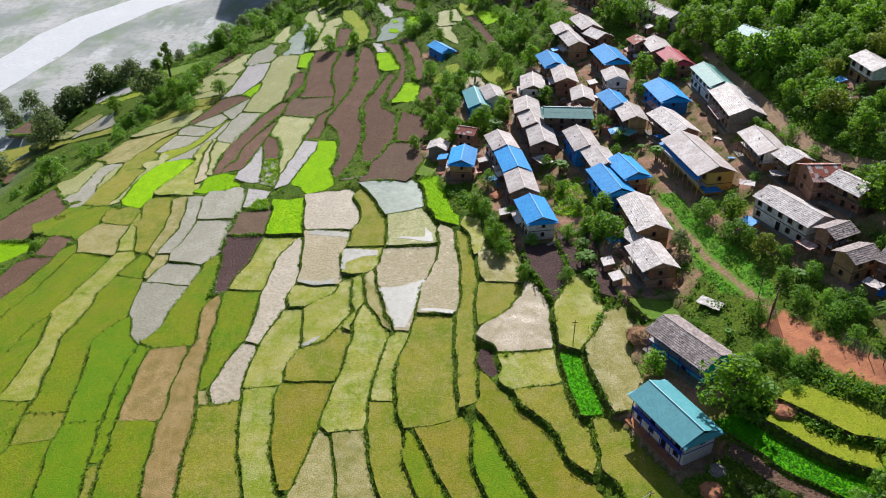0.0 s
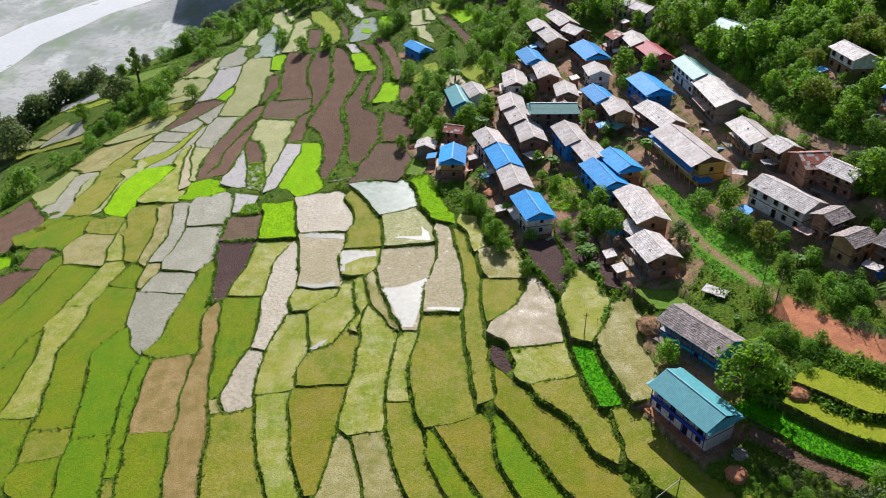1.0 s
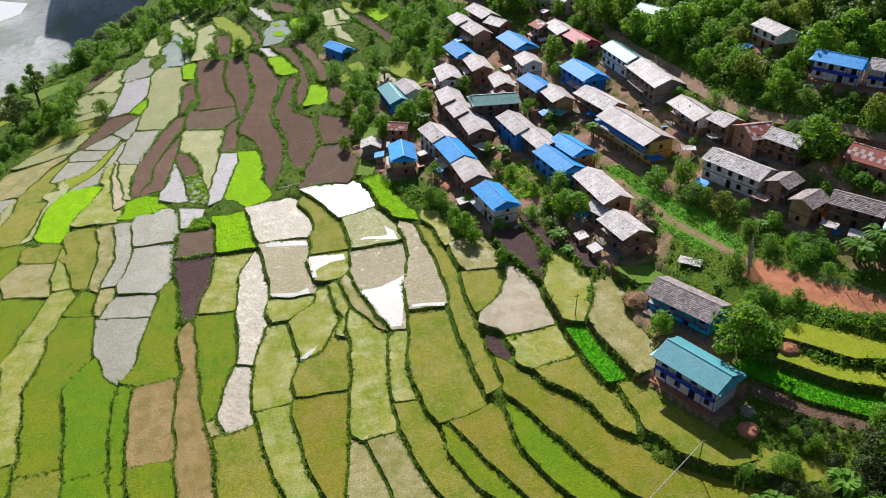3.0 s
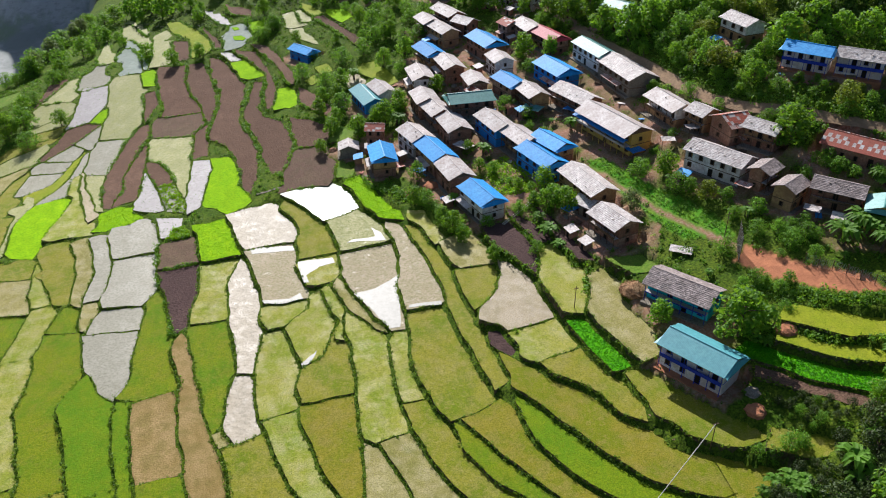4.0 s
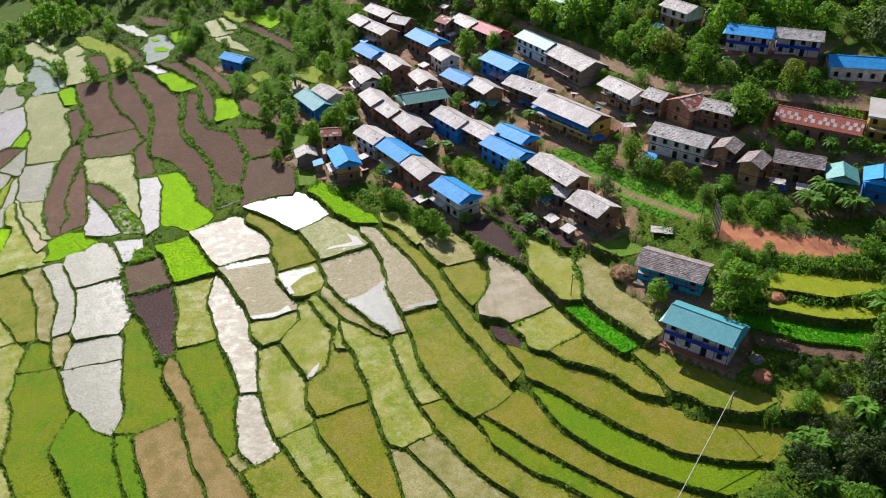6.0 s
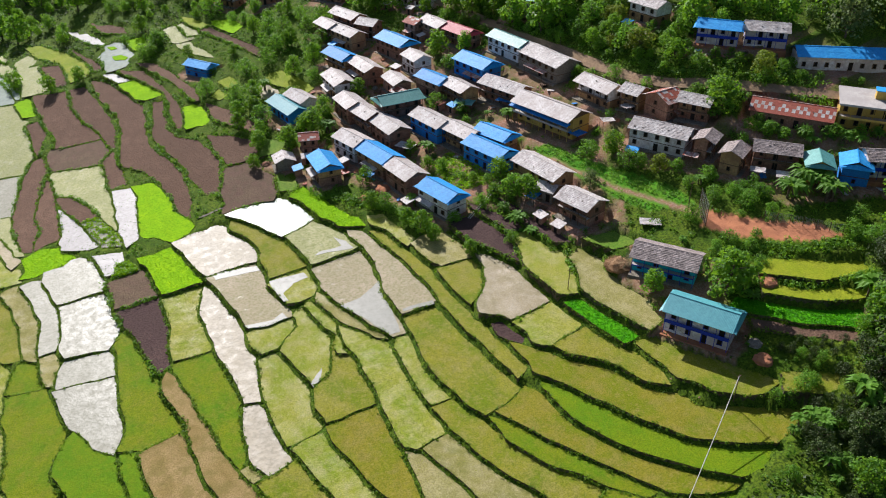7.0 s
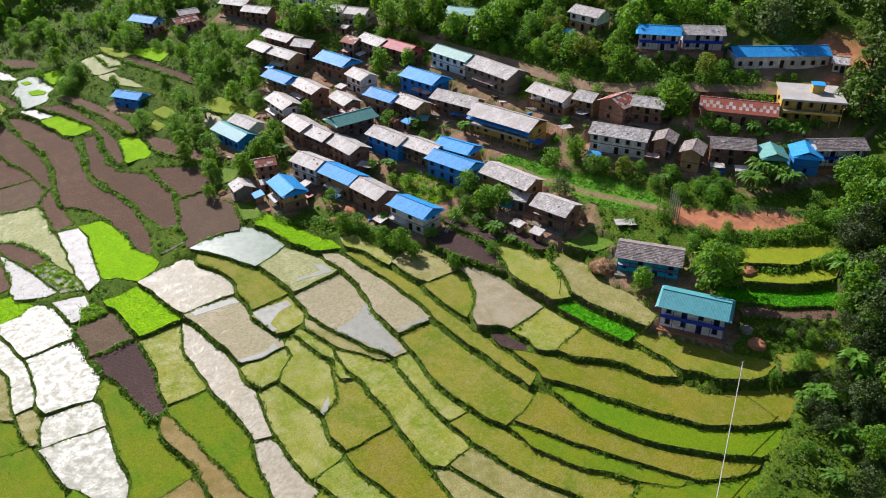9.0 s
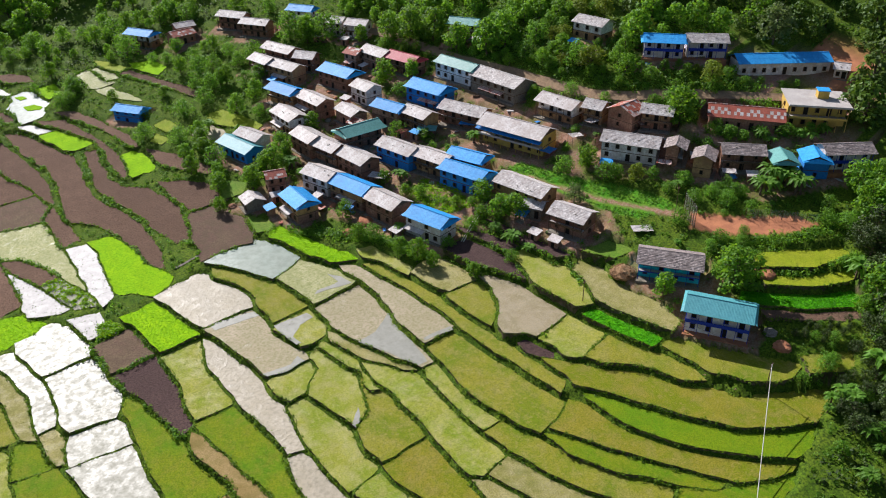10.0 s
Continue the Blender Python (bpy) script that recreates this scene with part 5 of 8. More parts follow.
house("h", 76.4, 109.6, 9.7, -50, 9.6, 6.6, 4.2, "slate", "brick", 2)
house("h", 79.6, 101.8, 9.3, 43, 6.6, 6.0, 4.2, "green", "yellow", 2)
house("h", 84.6, 97.1, 9.7, 38, 6.6, 6.4, 4.2, "blue", "bluewall", 2)
house("h", 90.5, 93.5, 10.9, -38, 11.1, 6.6, 4.2, "slate", "white_blue", 2)
house("h", 40.1, 140.1, 2.0, -84, 13.7, 7.3, 4.2, "slate", "ochre", 2)
house("h", 38.4, 125.0, 1.4, -79, 8.9, 7.3, 4.2, "slate", "brick", 2)
house("h", 37.7, 134.9, 1.6, -67, 4.9, 4.9, 2.6, "slate", "stone", 1)
house("h", -0.5, 259.5, -1.9, -60, 9.6, 5.8, 3.1, "blue", "bluewall", 2)
house("h", 9.5, 213.4, -1.3, -84, 13.1, 6.8, 2.9, "teal", "bluewall", 1)
house("h", 14.0, 214.6, -0.1, -81, 9.6, 6.1, 2.9, "tin", "white", 1)
house("h", 22.2, 298.4, 7.2, -64, 10.5, 6.6, 4.2, "blue", "white", 2)
house("h", 34.0, 291.3, 10.4, -5, 7.2, 5.4, 2.9, "tin", "brick", 1)
house("h", 30.6, 286.6, 9.2, 3, 8.6, 6.1, 2.9, "rust", "brick", 1)
house("h", 46.9, 279.9, 12.4, -62, 10.5, 6.6, 4.2, "slate", "brick", 2)
house("h", 48.7, 268.2, 11.9, -61, 10.3, 6.6, 4.2, "tin", "brick", 2)
house("h", 63.5, 244.9, 14.4, -62, 7.6, 6.6, 4.2, "tin", "white", 2)
house("h", 66.3, 236.2, 14.7, -62, 7.5, 6.6, 4.2, "tin", "white", 2)
house("h", 62.2, 261.5, 15.2, -60, 9.2, 6.6, 4.2, "blue", "white", 2)
house("h", 79.3, 201.9, 19.3, -61, 9.2, 6.6, 4.2, "green", "white", 2)


# ---- plots of earth and grass that follow the slope ----
YARD = [(56.7, 108.1), (62.2, 99.1), (69.6, 90.9), (69.8, 87), (62.4, 90.3), (54.3, 100.2), (52.5, 105.8)]
MEADOW = [(45.7, 151.2), (49, 149.6), (50.5, 141.6), (52.7, 132), (55, 125.2), (57, 117.2), (56.5, 111.6), (48.6, 115.4), (47.2, 121.4), (46.8, 128.7), (46, 135.9), (44.8, 142.6)]
MEADOW_PATH = [(44.6, 147.9), (47.5, 135.3), (49.0, 125.8), (52, 117.2), (55, 108)]
ROAD = [(64.5, 262.5), (69.8, 225), (70.2, 195.5), (72.4, 174.1), (72.8, 163.1), (73.9, 150.9), (77.2, 141.3), (89.2, 125.9), (101.7, 115.4), (117, 102), (138, 78)]
RED_SLOPE = [(124.5, 134.6), (124.1, 124.2), (136, 114), (130, 106), (122, 103), (116, 106), (120, 115)]
VILLAGE = [(6, 177), (18, 142.5), (30, 138), (36, 117), (45, 93), (36, 78), (25.5, 87), (31.5, 99), (42, 114), (54, 132), (63, 117), (69, 99), (90, 87), (99, 99), (84, 117), (72, 135), (66, 165), (63, 192), (54, 225), (39, 246), (27, 225), (18, 204)]


def near_line(px, py, line):
    d = np.full(np.shape(px), 1e9)
    for (ax, ay), (bx, by) in zip(line, line[1:]):
        ux, uy = bx - ax, by - ay
        s = np.clip(((px - ax) * ux + (py - ay) * uy) / (ux * ux + uy * uy), 0, 1)
        d = np.minimum(d, np.hypot(px - ax - s * ux, py - ay - s * uy))
    return d


def spread(a, b, step_out, lo, hi, step):
    core = np.arange(lo, hi, step)
    return np.concatenate([np.arange(a, lo - 1, step_out), core, np.arange(hi + 2, b + 1, step_out)])


gx = spread(-630, 630, 10.0, -112, 96, 0.78)
gy = spread(-90, 900, 10.0, 51, 324, 0.78)
GX, GY = np.meshgrid(gx, gy, indexing="ij")
GZ = land(GX, GY)
rough_z = np.array([noise.noise((x * 0.22, y * 0.22, 0.0)) + 0.5 * noise.noise((x * 0.7, y * 0.7, 5.0)) for x, y in zip(GX.ravel(), GY.ravel())]).reshape(GX.shape)
owner = np.zeros(GX.shape, int)
bund = np.full(GX.shape, 1e3)
touching = np.zeros(GX.shape, int)
low = np.full(GX.shape, 1e3)
for number, (kind, tilt, poly) in enumerate(FIELDS, 1):
    (x0, y0), (x1, y1) = poly.min(0) - 2, poly.max(0) + 2
    i0, i1 = np.searchsorted(gx, [x0, x1])
    j0, j1 = np.searchsorted(gy, [y0, y1])
    sub = (slice(i0, i1), slice(j0, j1))
    px, py = GX[sub], GY[sub]
    if px.size == 0:
        continue
    z = level_of(*tilt, px, py)
    within = inside(px, py, poly)
    close = near_line(px, py, [*map(tuple, poly), tuple(poly[0])]) < 1.15
    owner[sub] = np.where(within, number, owner[sub])
    bund[sub] = np.where(close & ~within, np.minimum(bund[sub], z), bund[sub])
    touching[sub] += close & ~within
    low[sub] = np.where(within, np.minimum(low[sub], z), low[sub])
free = owner == 0
edge = free & (bund < 900)
between = edge & (touching > 1)
GZ = GZ + np.where(free, 0.2 * rough_z, 0)
GZ = np.where(between, np.clip(bund + 0.08 + 0.08 * rough_z, GZ - 1.6, GZ + 1.2), np.where(edge, np.clip(GZ, bund - 1.8, bund + 1.4), GZ))
GZ = np.where(free, GZ, low - 0.3)
# each house stands on a terrace cut into the slope
courts = np.zeros(GX.shape)
for style, x, y, z, turn, length, depth, *_ in SITES:
    s, t = math.sin(radians(turn)), math.cos(radians(turn))
    lx, ly = (GX - x) * t + (GY - y) * s, (GY - y) * t - (GX - x) * s
    court = (abs(lx) < length / 2 + 1.6) & (ly > -depth / 2 - 2.6) & (ly < depth / 2 + 0.4) & free
    GZ = np.where(court, np.clip(GZ, z - 0.9, z - 0.03), GZ)
    courts = np.where((abs(lx) < length / 2 + 1.6) & (abs(ly + 1.3) < depth / 2 + 1.9), 1.0, courts)
village = inside(GX, GY, VILLAGE) & free
dirt = np.where(village & (near_line(GX, GY, ROAD) > 8), np.clip(0.48 + 0.9 * rough_z, 0, 1), 0.0)
dirt = np.maximum(dirt, courts * free * np.clip(0.8 + 0.7 * rough_z, 0, 1))
dirt = np.maximum(dirt, np.clip(1.3 - near_line(GX, GY, ROAD) / 1.4, 0, 1) * free)
red = (inside(GX, GY, YARD) | inside(GX, GY, RED_SLOPE)) * 1.0
on_path = np.clip(1.5 - near_line(GX, GY, MEADOW_PATH) / 0.8 + 0.5 * rough_z, 0, 1)
grassy = inside(GX, GY, MEADOW) * (1.0 - on_path)
dirt = np.maximum(dirt, on_path)
gravel = np.clip((-40 - land(GX, GY)) / 8, 0, 1) * (GX < -60)

nx, ny = GX.shape
index = np.arange(nx * ny).reshape(nx, ny)
quads = np.stack([index[:-1, :-1], index[1:, :-1], index[1:, 1:], index[:-1, 1:]], -1).reshape(-1, 4)
g_me = bpy.data.meshes.new("ground")
g_me.from_pydata(np.stack([GX, GY, GZ], -1).reshape(-1, 3).tolist(), [], quads.tolist())
g_me.polygons.foreach_set("use_smooth", np.ones(len(quads), bool))
for attr_name, values in (("dirt", dirt), ("red", red), ("grassy", grassy), ("gravel", gravel)):
    g_me.attributes.new(attr_name, "FLOAT", "POINT").data.foreach_set("value", values.ravel().astype(np.float32))


def ground_material():
    m, nt, bsdf = shader("ground_cover")
    co = nt.nodes.new("ShaderNodeTexCoord").outputs["Object"]
    weeds = blend(nt, noise_fac(nt, co, 0.25, 6.0, 0.35, 0.65), (0.055, 0.115, 0.006), (0.125, 0.175, 0.012))
    weeds = blend(nt, noise_fac(nt, co, 2.6, 6.0, 0.4, 0.62), weeds, (0.03, 0.055, 0.006))
    earth = blend(nt, noise_fac(nt, co, 0.5, 6.0), (0.32, 0.155, 0.095), (0.20, 0.105, 0.07))
    earth = blend(nt, noise_fac(nt, co, 2.5, 6.0, 0.42, 0.7), earth, (0.36, 0.25, 0.19))
    redc = blend(nt, noise_fac(nt, co, 0.6, 6.0), (0.46, 0.19, 0.095), (0.34, 0.14, 0.075))
    grass = blend(nt, noise_fac(nt, co, 0.5, 6.0), (0.06, 0.24, 0.010), (0.14, 0.27, 0.018))
    stones = blend(nt, noise_fac(nt, co, 0.016, 10.0, 0.42, 0.6), (0.36, 0.365, 0.35), (0.21, 0.235, 0.215))
    stones = blend(nt, noise_fac(nt, co, 0.035, 8.0, 0.50, 0.68, (1.2, 0.5, 1)), stones, (0.17, 0.23, 0.13))
    stones = blend(nt, noise_fac(nt, co, 0.03, 10.0, 0.54, 0.66, (1.4, 0.45, 1)), stones, (0.43, 0.44, 0.43))
    stones = blend(nt, noise_fac(nt, co, 0.3, 8.0, 0.5, 0.75), stones, (0.2, 0.21, 0.2))
    bank = blend(nt, noise_fac(nt, co, 3.0, 5.0), (0.085, 0.055, 0.036), (0.15, 0.11, 0.075))
    sep = nt.nodes.new("ShaderNodeSeparateXYZ")
    nt.links.new(nt.nodes.new("ShaderNodeNewGeometry").outputs["Normal"], sep.inputs[0])
    steep = nt.nodes.new("ShaderNodeMapRange")
    steep.inputs[1].default_value, steep.inputs[2].default_value = 0.78, 0.5
    nt.links.new(sep.outputs[2], steep.inputs[0])
    patchy = nt.nodes.new("ShaderNodeMath")
    patchy.operation = "MULTIPLY"
    nt.links.new(steep.outputs[0], patchy.inputs[0])
    nt.links.new(noise_fac(nt, co, 0.35, 5.0, 0.36, 0.56), patchy.inputs[1])
    col = blend(nt, patchy.outputs[0], weeds, bank)
    for attr_name, other in (("dirt", earth), ("grassy", grass), ("red", redc), ("gravel", stones)):
        a = nt.nodes.new("ShaderNodeAttribute")
        a.attribute_name = attr_name
        col = blend(nt, a.outputs["Fac"], col, other)
    nt.links.new(col, bsdf.inputs["Base Color"])
    bsdf.inputs["Roughness"].default_value = 0.95
    bsdf.inputs["Specular IOR Level"].default_value = 0.08
    relief(nt, bsdf, noise_fac(nt, co, 2.4, 6.0, 0.2, 0.8), 0.45, 0.2)
    return m


g_me.materials.append(ground_material())
ground = tagged(new("ground", g_me), "terraced hillside of weedy banks, red earth and forest floor", "ground", kind="structure")


def drop(x, y):
    """Height of the built ground sheet at a place in plan."""
    i = int(np.clip(np.searchsorted(gx, x), 1, nx - 1))
    j = int(np.clip(np.searchsorted(gy, y), 1, ny - 1))
    return float(min(GZ[i, j], GZ[i - 1, j], GZ[i, j - 1], GZ[i - 1, j - 1]))


def ribbon(name, line, width, material, lift, label, category, zfix=None, snug=False):
    pts = [Vector(p) for p in line]
    dense = []
    for a, b in zip(pts, pts[1:]):
        k = max(1, int((b - a).length / 1.2))
        dense += [a.lerp(b, s / k) for s in range(k)]
    dense.append(pts[-1])
    for _ in range(6):
        dense = [dense[0]] + [(dense[i - 1] + dense[i] * 2 + dense[i + 1]) / 4 for i in range(1, len(dense) - 1)] + [dense[-1]]
    verts, faces = [], []
    for i, p in enumerate(dense):
        d = (dense[min(i + 1, len(dense) - 1)] - dense[max(i - 1, 0)]).normalized()
        n = Vector((-d.y, d.x))
        for s in (-1, -0.33, 0.33, 1):
            q = p + n * width * 0.5 * s * (1 + 0.2 * noise.noise((p.x * 0.8 / width, p.y * 0.8 / width, s)))
            z = zfix if zfix is not None else (drop(q.x, q.y) if snug else ground_at(q.x, q.y) + 0.06)
            verts.append((q.x, q.y, z + lift))
        if i:
            b = 4 * i
            faces += [(b - 4 + k, b + k, b + k + 1, b - 3 + k) for k in range(3)]
    return tagged(new(name, mesh_of(name, verts, faces, material)), label, category, kind="structure")


ribbon("road", ROAD, 2.7, M["road"], 0.12, "brown dirt road cut along the hillside above the village", "road")
ribbon("river", [(-260, 386), (-254, 413), (-250, 438), (-246, 466), (-243, 507), (-233, 540), (-220, 569), (-205, 599), (-185, 636)], 34, M["river"], 0.1, "pale silty river winding through the gravel bed", "river", RIVER_Z)
ribbon("footpath", [(23.0, 92.3), (22.9, 88.5), (21.9, 84.3), (22.1, 79.9), (23.1, 76.2), (24.8, 73.0), (26.6, 70.6)], 0.45, M["road"], 0.14, "narrow trodden earth footpath along a terrace bank", "path", None, True)
ribbon("footpath", [(-26.1, 181.5), (-19, 181.8), (-11.7, 179.7), (-6.1, 180.6), (-1.2, 182.4), (2, 187.5), (6, 193.5)], 0.7, M["stone"], 0.22, "pale stone-paved footpath between terraces", "path", None, True)


# ---- houses ----
def sheet_slope(L, run, rise, thick=0.05, pitch=0.24, rows=1):
    """One slope of corrugated sheet: local x along the eave, y from eave to ridge, in rows of sheets that overlap a little."""
    n = max(4, int(L / pitch) * 2)
    m = n + 1
    verts, faces = [], []
    for r in range(rows):
        for s in (r / rows, (r + 1) / rows):
            lap = 0.014 if rows > 1 and s == r / rows else 0.0
            verts += [(-L / 2 + L * i / n, run * s, rise * s + lap + (0.02 if i % 2 else 0)) for i in range(m)]
        a = 2 * r * m
        faces += [(a + i, a + i + 1, a + m + i + 1, a + m + i) for i in range(n)]
    b, a = len(verts), (2 * rows - 1) * m
    for y, z in ((0, 0), (run, rise)):
        verts += [(-L / 2, y, z - thick), (L / 2, y, z - thick)]
    faces += [(b, b + 2, b + 3, b + 1), tuple([b, b + 1] + list(range(n, -1, -1))), tuple([b + 3, b + 2] + [a + i for i in range(m)])]
    faces += [(b + 2, b, 0, a), (b + 1, b + 3, a + n, n)]
    return verts, faces


def slate_slope(L, run, rise, rnd):
    """One slope of overlapping slabs in courses, some of them slipped."""
    verts, faces = [], []
    length = math.hypot(run, rise)
    rows = max(3, int(length / 0.36))
    for r in range(rows):
        a, b = r / rows, min(1.0, (r + 1.25) / rows)
        x = -L / 2 + rnd.uniform(-0.08, 0.08)
        while x < L / 2:
            w = rnd.uniform(0.32, 0.58)
            lift, slip = rnd.uniform(0.0, 0.022), rnd.uniform(-0.04, 0.04)
            x1, n = min(x + w - 0.006, L / 2 + 0.06), len(verts)
            for yy, zz in ((a, 0.07 + lift), (b, 0.02)):
                y, z = yy * run + slip, yy * rise + zz
                verts += [(x, y, z), (x1, y, z + rnd.uniform(-0.012, 0.012)), (x, y, z - 0.05), (x1, y, z - 0.05)]
            faces += [tuple(n + i for i in f) for f in ((0, 1, 5, 4), (2, 3, 1, 0), (6, 7, 3, 2), (0, 4, 6, 2), (1, 3, 7, 5), (4, 5, 7, 6))]
            x += w
    n = len(verts)
    verts += [(-L / 2, 0, -0.05), (L / 2, 0, -0.05), (L / 2, run, rise - 0.05), (-L / 2, run, rise - 0.05)]
    faces.append((n + 3, n + 2, n + 1, n))
    return verts, faces


WIN_FRAME = {}


def window_part(parent, at, w, h, frame_mat, door=False):
    key = (w, h, frame_mat.name, door)
    if key not in WIN_FRAME:
        t = 0.08
        rim = boxes("frame", frame_mat, (-w / 2 - t, -w / 2, -0.05, 0.02, 0, h), (w / 2, w / 2 + t, -0.05, 0.02, 0, h), (-w / 2 - t, w / 2 + t, -0.06, 0.02, h, h + t), (-w / 2 - t - 0.05, w / 2 + t + 0.05, -0.1, 0.02, -t, 0))
        # slab on the solid wall, painted black for the shade indoors
        dark_slab = boxes("pane", M["dark"], (-w / 2, w / 2, -0.02, 0.02, 0, h))
        leaf = boxes("shutter", M["wood"], (-0.02, 0.02, -0.3, -0.02, 0.02, h - 0.02))
        WIN_FRAME[key] = (rim, dark_slab, leaf)
    rim, dark_slab, leaf = WIN_FRAME[key]
    win = part("door" if door else "window", rim, parent, at)
    part("opening" if door else "pane", dark_slab, win)
    if not door:
        for sx in (0.02 - w / 2, w / 2 - 0.02):
            part("shutter", leaf, win, pose(sx, 0, 0))
    return win


ROOF_WORD = {"blue": "blue corrugated sheet roof", "teal": "teal corrugated sheet roof", "green": "green sheet roof", "red": "red sheet roof", "tin": "weathered pale tin roof", "slate": "grey slate roof", "rust": "rusty patched sheet roof", "flat": "flat concrete roof"}
WALL_WORD = {"white": "whitewashed", "brick": "brown mud-brick", "ochre": "ochre-plastered", "bluewall": "blue-painted", "turquoise": "turquoise-painted", "yellow": "yellow-painted", "stone": "rough stone", "white_blue": "white and blue painted"}
HOUSES = []


def build_house(style, x, y, z, turn, L, W, eave, roof, wall, storeys):
    rnd = random.Random(int(x * 31 + y * 17))
    root = new({"school": "school", "shed": "shed", "longblue": "school", "yellowflat": "house"}.get(style, "house" if eave > 3 else "hut"))
    root.matrix_basis = pose(x, y, z, 0, 0, turn)
    kind = "two-storey" if storeys == 2 else "single-storey"
    tagged(root, "%s %s building with a %s" % (WALL_WORD[wall], kind, ROOF_WORD[roof]), "house" if style == "h" else "building", "village houses")
    HOUSES.append((x, y, max(L, W) / 2 + 0.6))
    wm = M["white" if wall == "white_blue" else wall]
    balcony = style in ("villa", "school", "yellowflat", "blueold") or wall == "white_blue" or (storeys == 2 and wall != "turquoise" and rnd.random() < 0.3)
    over, gable = 0.65, 0.5
    depth_back = W / 2 - over
    front = -W / 2 + over + ({"villa": 0.6, "school": 1.9, "yellowflat": 2.4}.get(style, 1.15) if balcony else 0.0)
    hx = L / 2 - gable
    top, rise = eave + 0.18, 0.42 * W / 2
    if roof == "flat":
        rise = 0.0
    mid = eave * 0.5
    deep = 1.6
    # body: lower storey in earth tones on some, upper storey above
    v, f = [], []
    box(v, f, -hx, hx, front, depth_back, -deep, mid if storeys == 2 else top)
    lower_mat = wm
    if wall in ("white", "ochre") and style == "h" and rnd.random() < 0.45:
        lower_mat = M["brick"] if wall == "ochre" else M["ochre"]
    part("wall", mesh_of("wall", v, f, lower_mat), root)
    if storeys == 2:
        v, f = [], []
        box(v, f, -hx + 0.01, hx - 0.01, front + 0.01, depth_back - 0.01, mid, top)
        part("upper_wall", mesh_of("wall", v, f, wm), root)
        part("floor_band", boxes("band", M["deepblue"] if wall in ("white_blue", "turquoise") else M["wood"], (-hx - 0.04, hx + 0.04, front - 0.05, depth_back + 0.04, mid - 0.09, mid + 0.06)), root)
    # gables
    if rise:
        cy = 0.0
        slope_at = lambda yy: top + rise * (1 - abs(yy) / (W / 2)) - 0.26
        for side in (-1, 1):
            xa, xb = side * (hx - 0.18), side * (hx - 0.01)
            outline = [(front + 0.02, top - 0.02), (depth_back - 0.02, top - 0.02), (depth_back - 0.02, slope_at(depth_back)), (0.0, slope_at(0.0)), (front + 0.02, max(top, slope_at(front)))]
            v = [(xa, yy, zz) for yy, zz in outline] + [(xb, yy, zz) for yy, zz in outline]
            f = [(0, 1, 2, 3, 4), (9, 8, 7, 6, 5)] + [(i, (i + 1) % 5, (i + 1) % 5 + 5, i + 5) for i in range(5)]
            part("gable", mesh_of("gable", v, f, wm if roof in ("slate", "rust") else M["wood"] if rnd.random() < 0.4 else wm), root)
    # roof
    if roof == "flat":
        part("roof", boxes("roof", M["flat"], (-L / 2, L / 2, -W / 2, W / 2, eave, eave + 0.22)), root)
        part("parapet", boxes("parapet", M["flat"], (-L / 2, L / 2, -W / 2, -W / 2 + 0.12, eave + 0.22, eave + 0.42)), root)
        part("stair_room", boxes("stair_room", wm, (0.2, 2.6, -0.2, 2.2, eave + 0.22, eave + 2.0)), root)
        part("stair_roof", boxes("stair_roof", M["blue"], (0.0, 2.8, -0.4, 2.4, eave + 2.0, eave + 2.15)), root)
    else:
        rm = M["green_roof" if roof == "green" else "oldslate" if style == "blueold" or (roof == "slate" and x > 58 and y < 128) else roof]
        for turn_half in (0, 180):
            vv, ff = slate_slope(L, W / 2, rise, rnd) if roof == "slate" else sheet_slope(L, W / 2, rise, rows=4 if roof == "rust" else 2)
            slope = mesh_of("roof_slope", vv, ff, rm)
            if roof == "rust":
                # rusted and newer sheets side by side
                slope.materials.append(M["rustred"])
                slope.materials.append(M["tin"])
                pick = [rnd.choice((1, 1, 1, 0, 1, 2)) for _ in range(160)]
                if style == "shed":
                    pick = [2 if (k % 4 == 1 and k // 4 % 2 == 0) or (k % 4 == 2 and k // 4 % 2 == 1 and rnd.random() < 0.75) else 1 for k in range(160)]
                slope.polygons.foreach_set("material_index", [pick[(int((p.center.x + L / 2) / 0.72) * 4 + int(4 * max(0.0, p.center.y) / (W / 2))) % 160] for p in slope.polygons])
            part("roof_slope", slope, root, pose(0, 0, 0, 0, 0, turn_half) @ pose(0, -W / 2, eave + 0.02, 0, 0, 0))
        cap = boxes("ridge_cap", rm, (-L / 2, L / 2, -0.1, 0.1, eave + rise + 0.02, eave + rise + 0.1))
        part("ridge_cap", cap, root)
        if roof in ("blue", "teal", "green", "red") and storeys == 2:
            for side in (-1, 1):
                x0, x1 = side * (L / 2 - 0.12), side * (L / 2 + 0.5)
                v = [(x0, -W * 0.46, eave + 0.16), (x0, W * 0.46, eave + 0.16), (x1, W * 0.5, eave - 0.1), (x1, -W * 0.5, eave - 0.1), (x0, 0, eave + rise * 0.62), (x0 - side * 0.02, 0, eave + 0.1)]
                f = [(0, 4, 3), (4, 2, 3), (4, 1, 2), (0, 3, 2, 1)]
                part("end_skirt", mesh_of("end_skirt", v, f, rm), root)
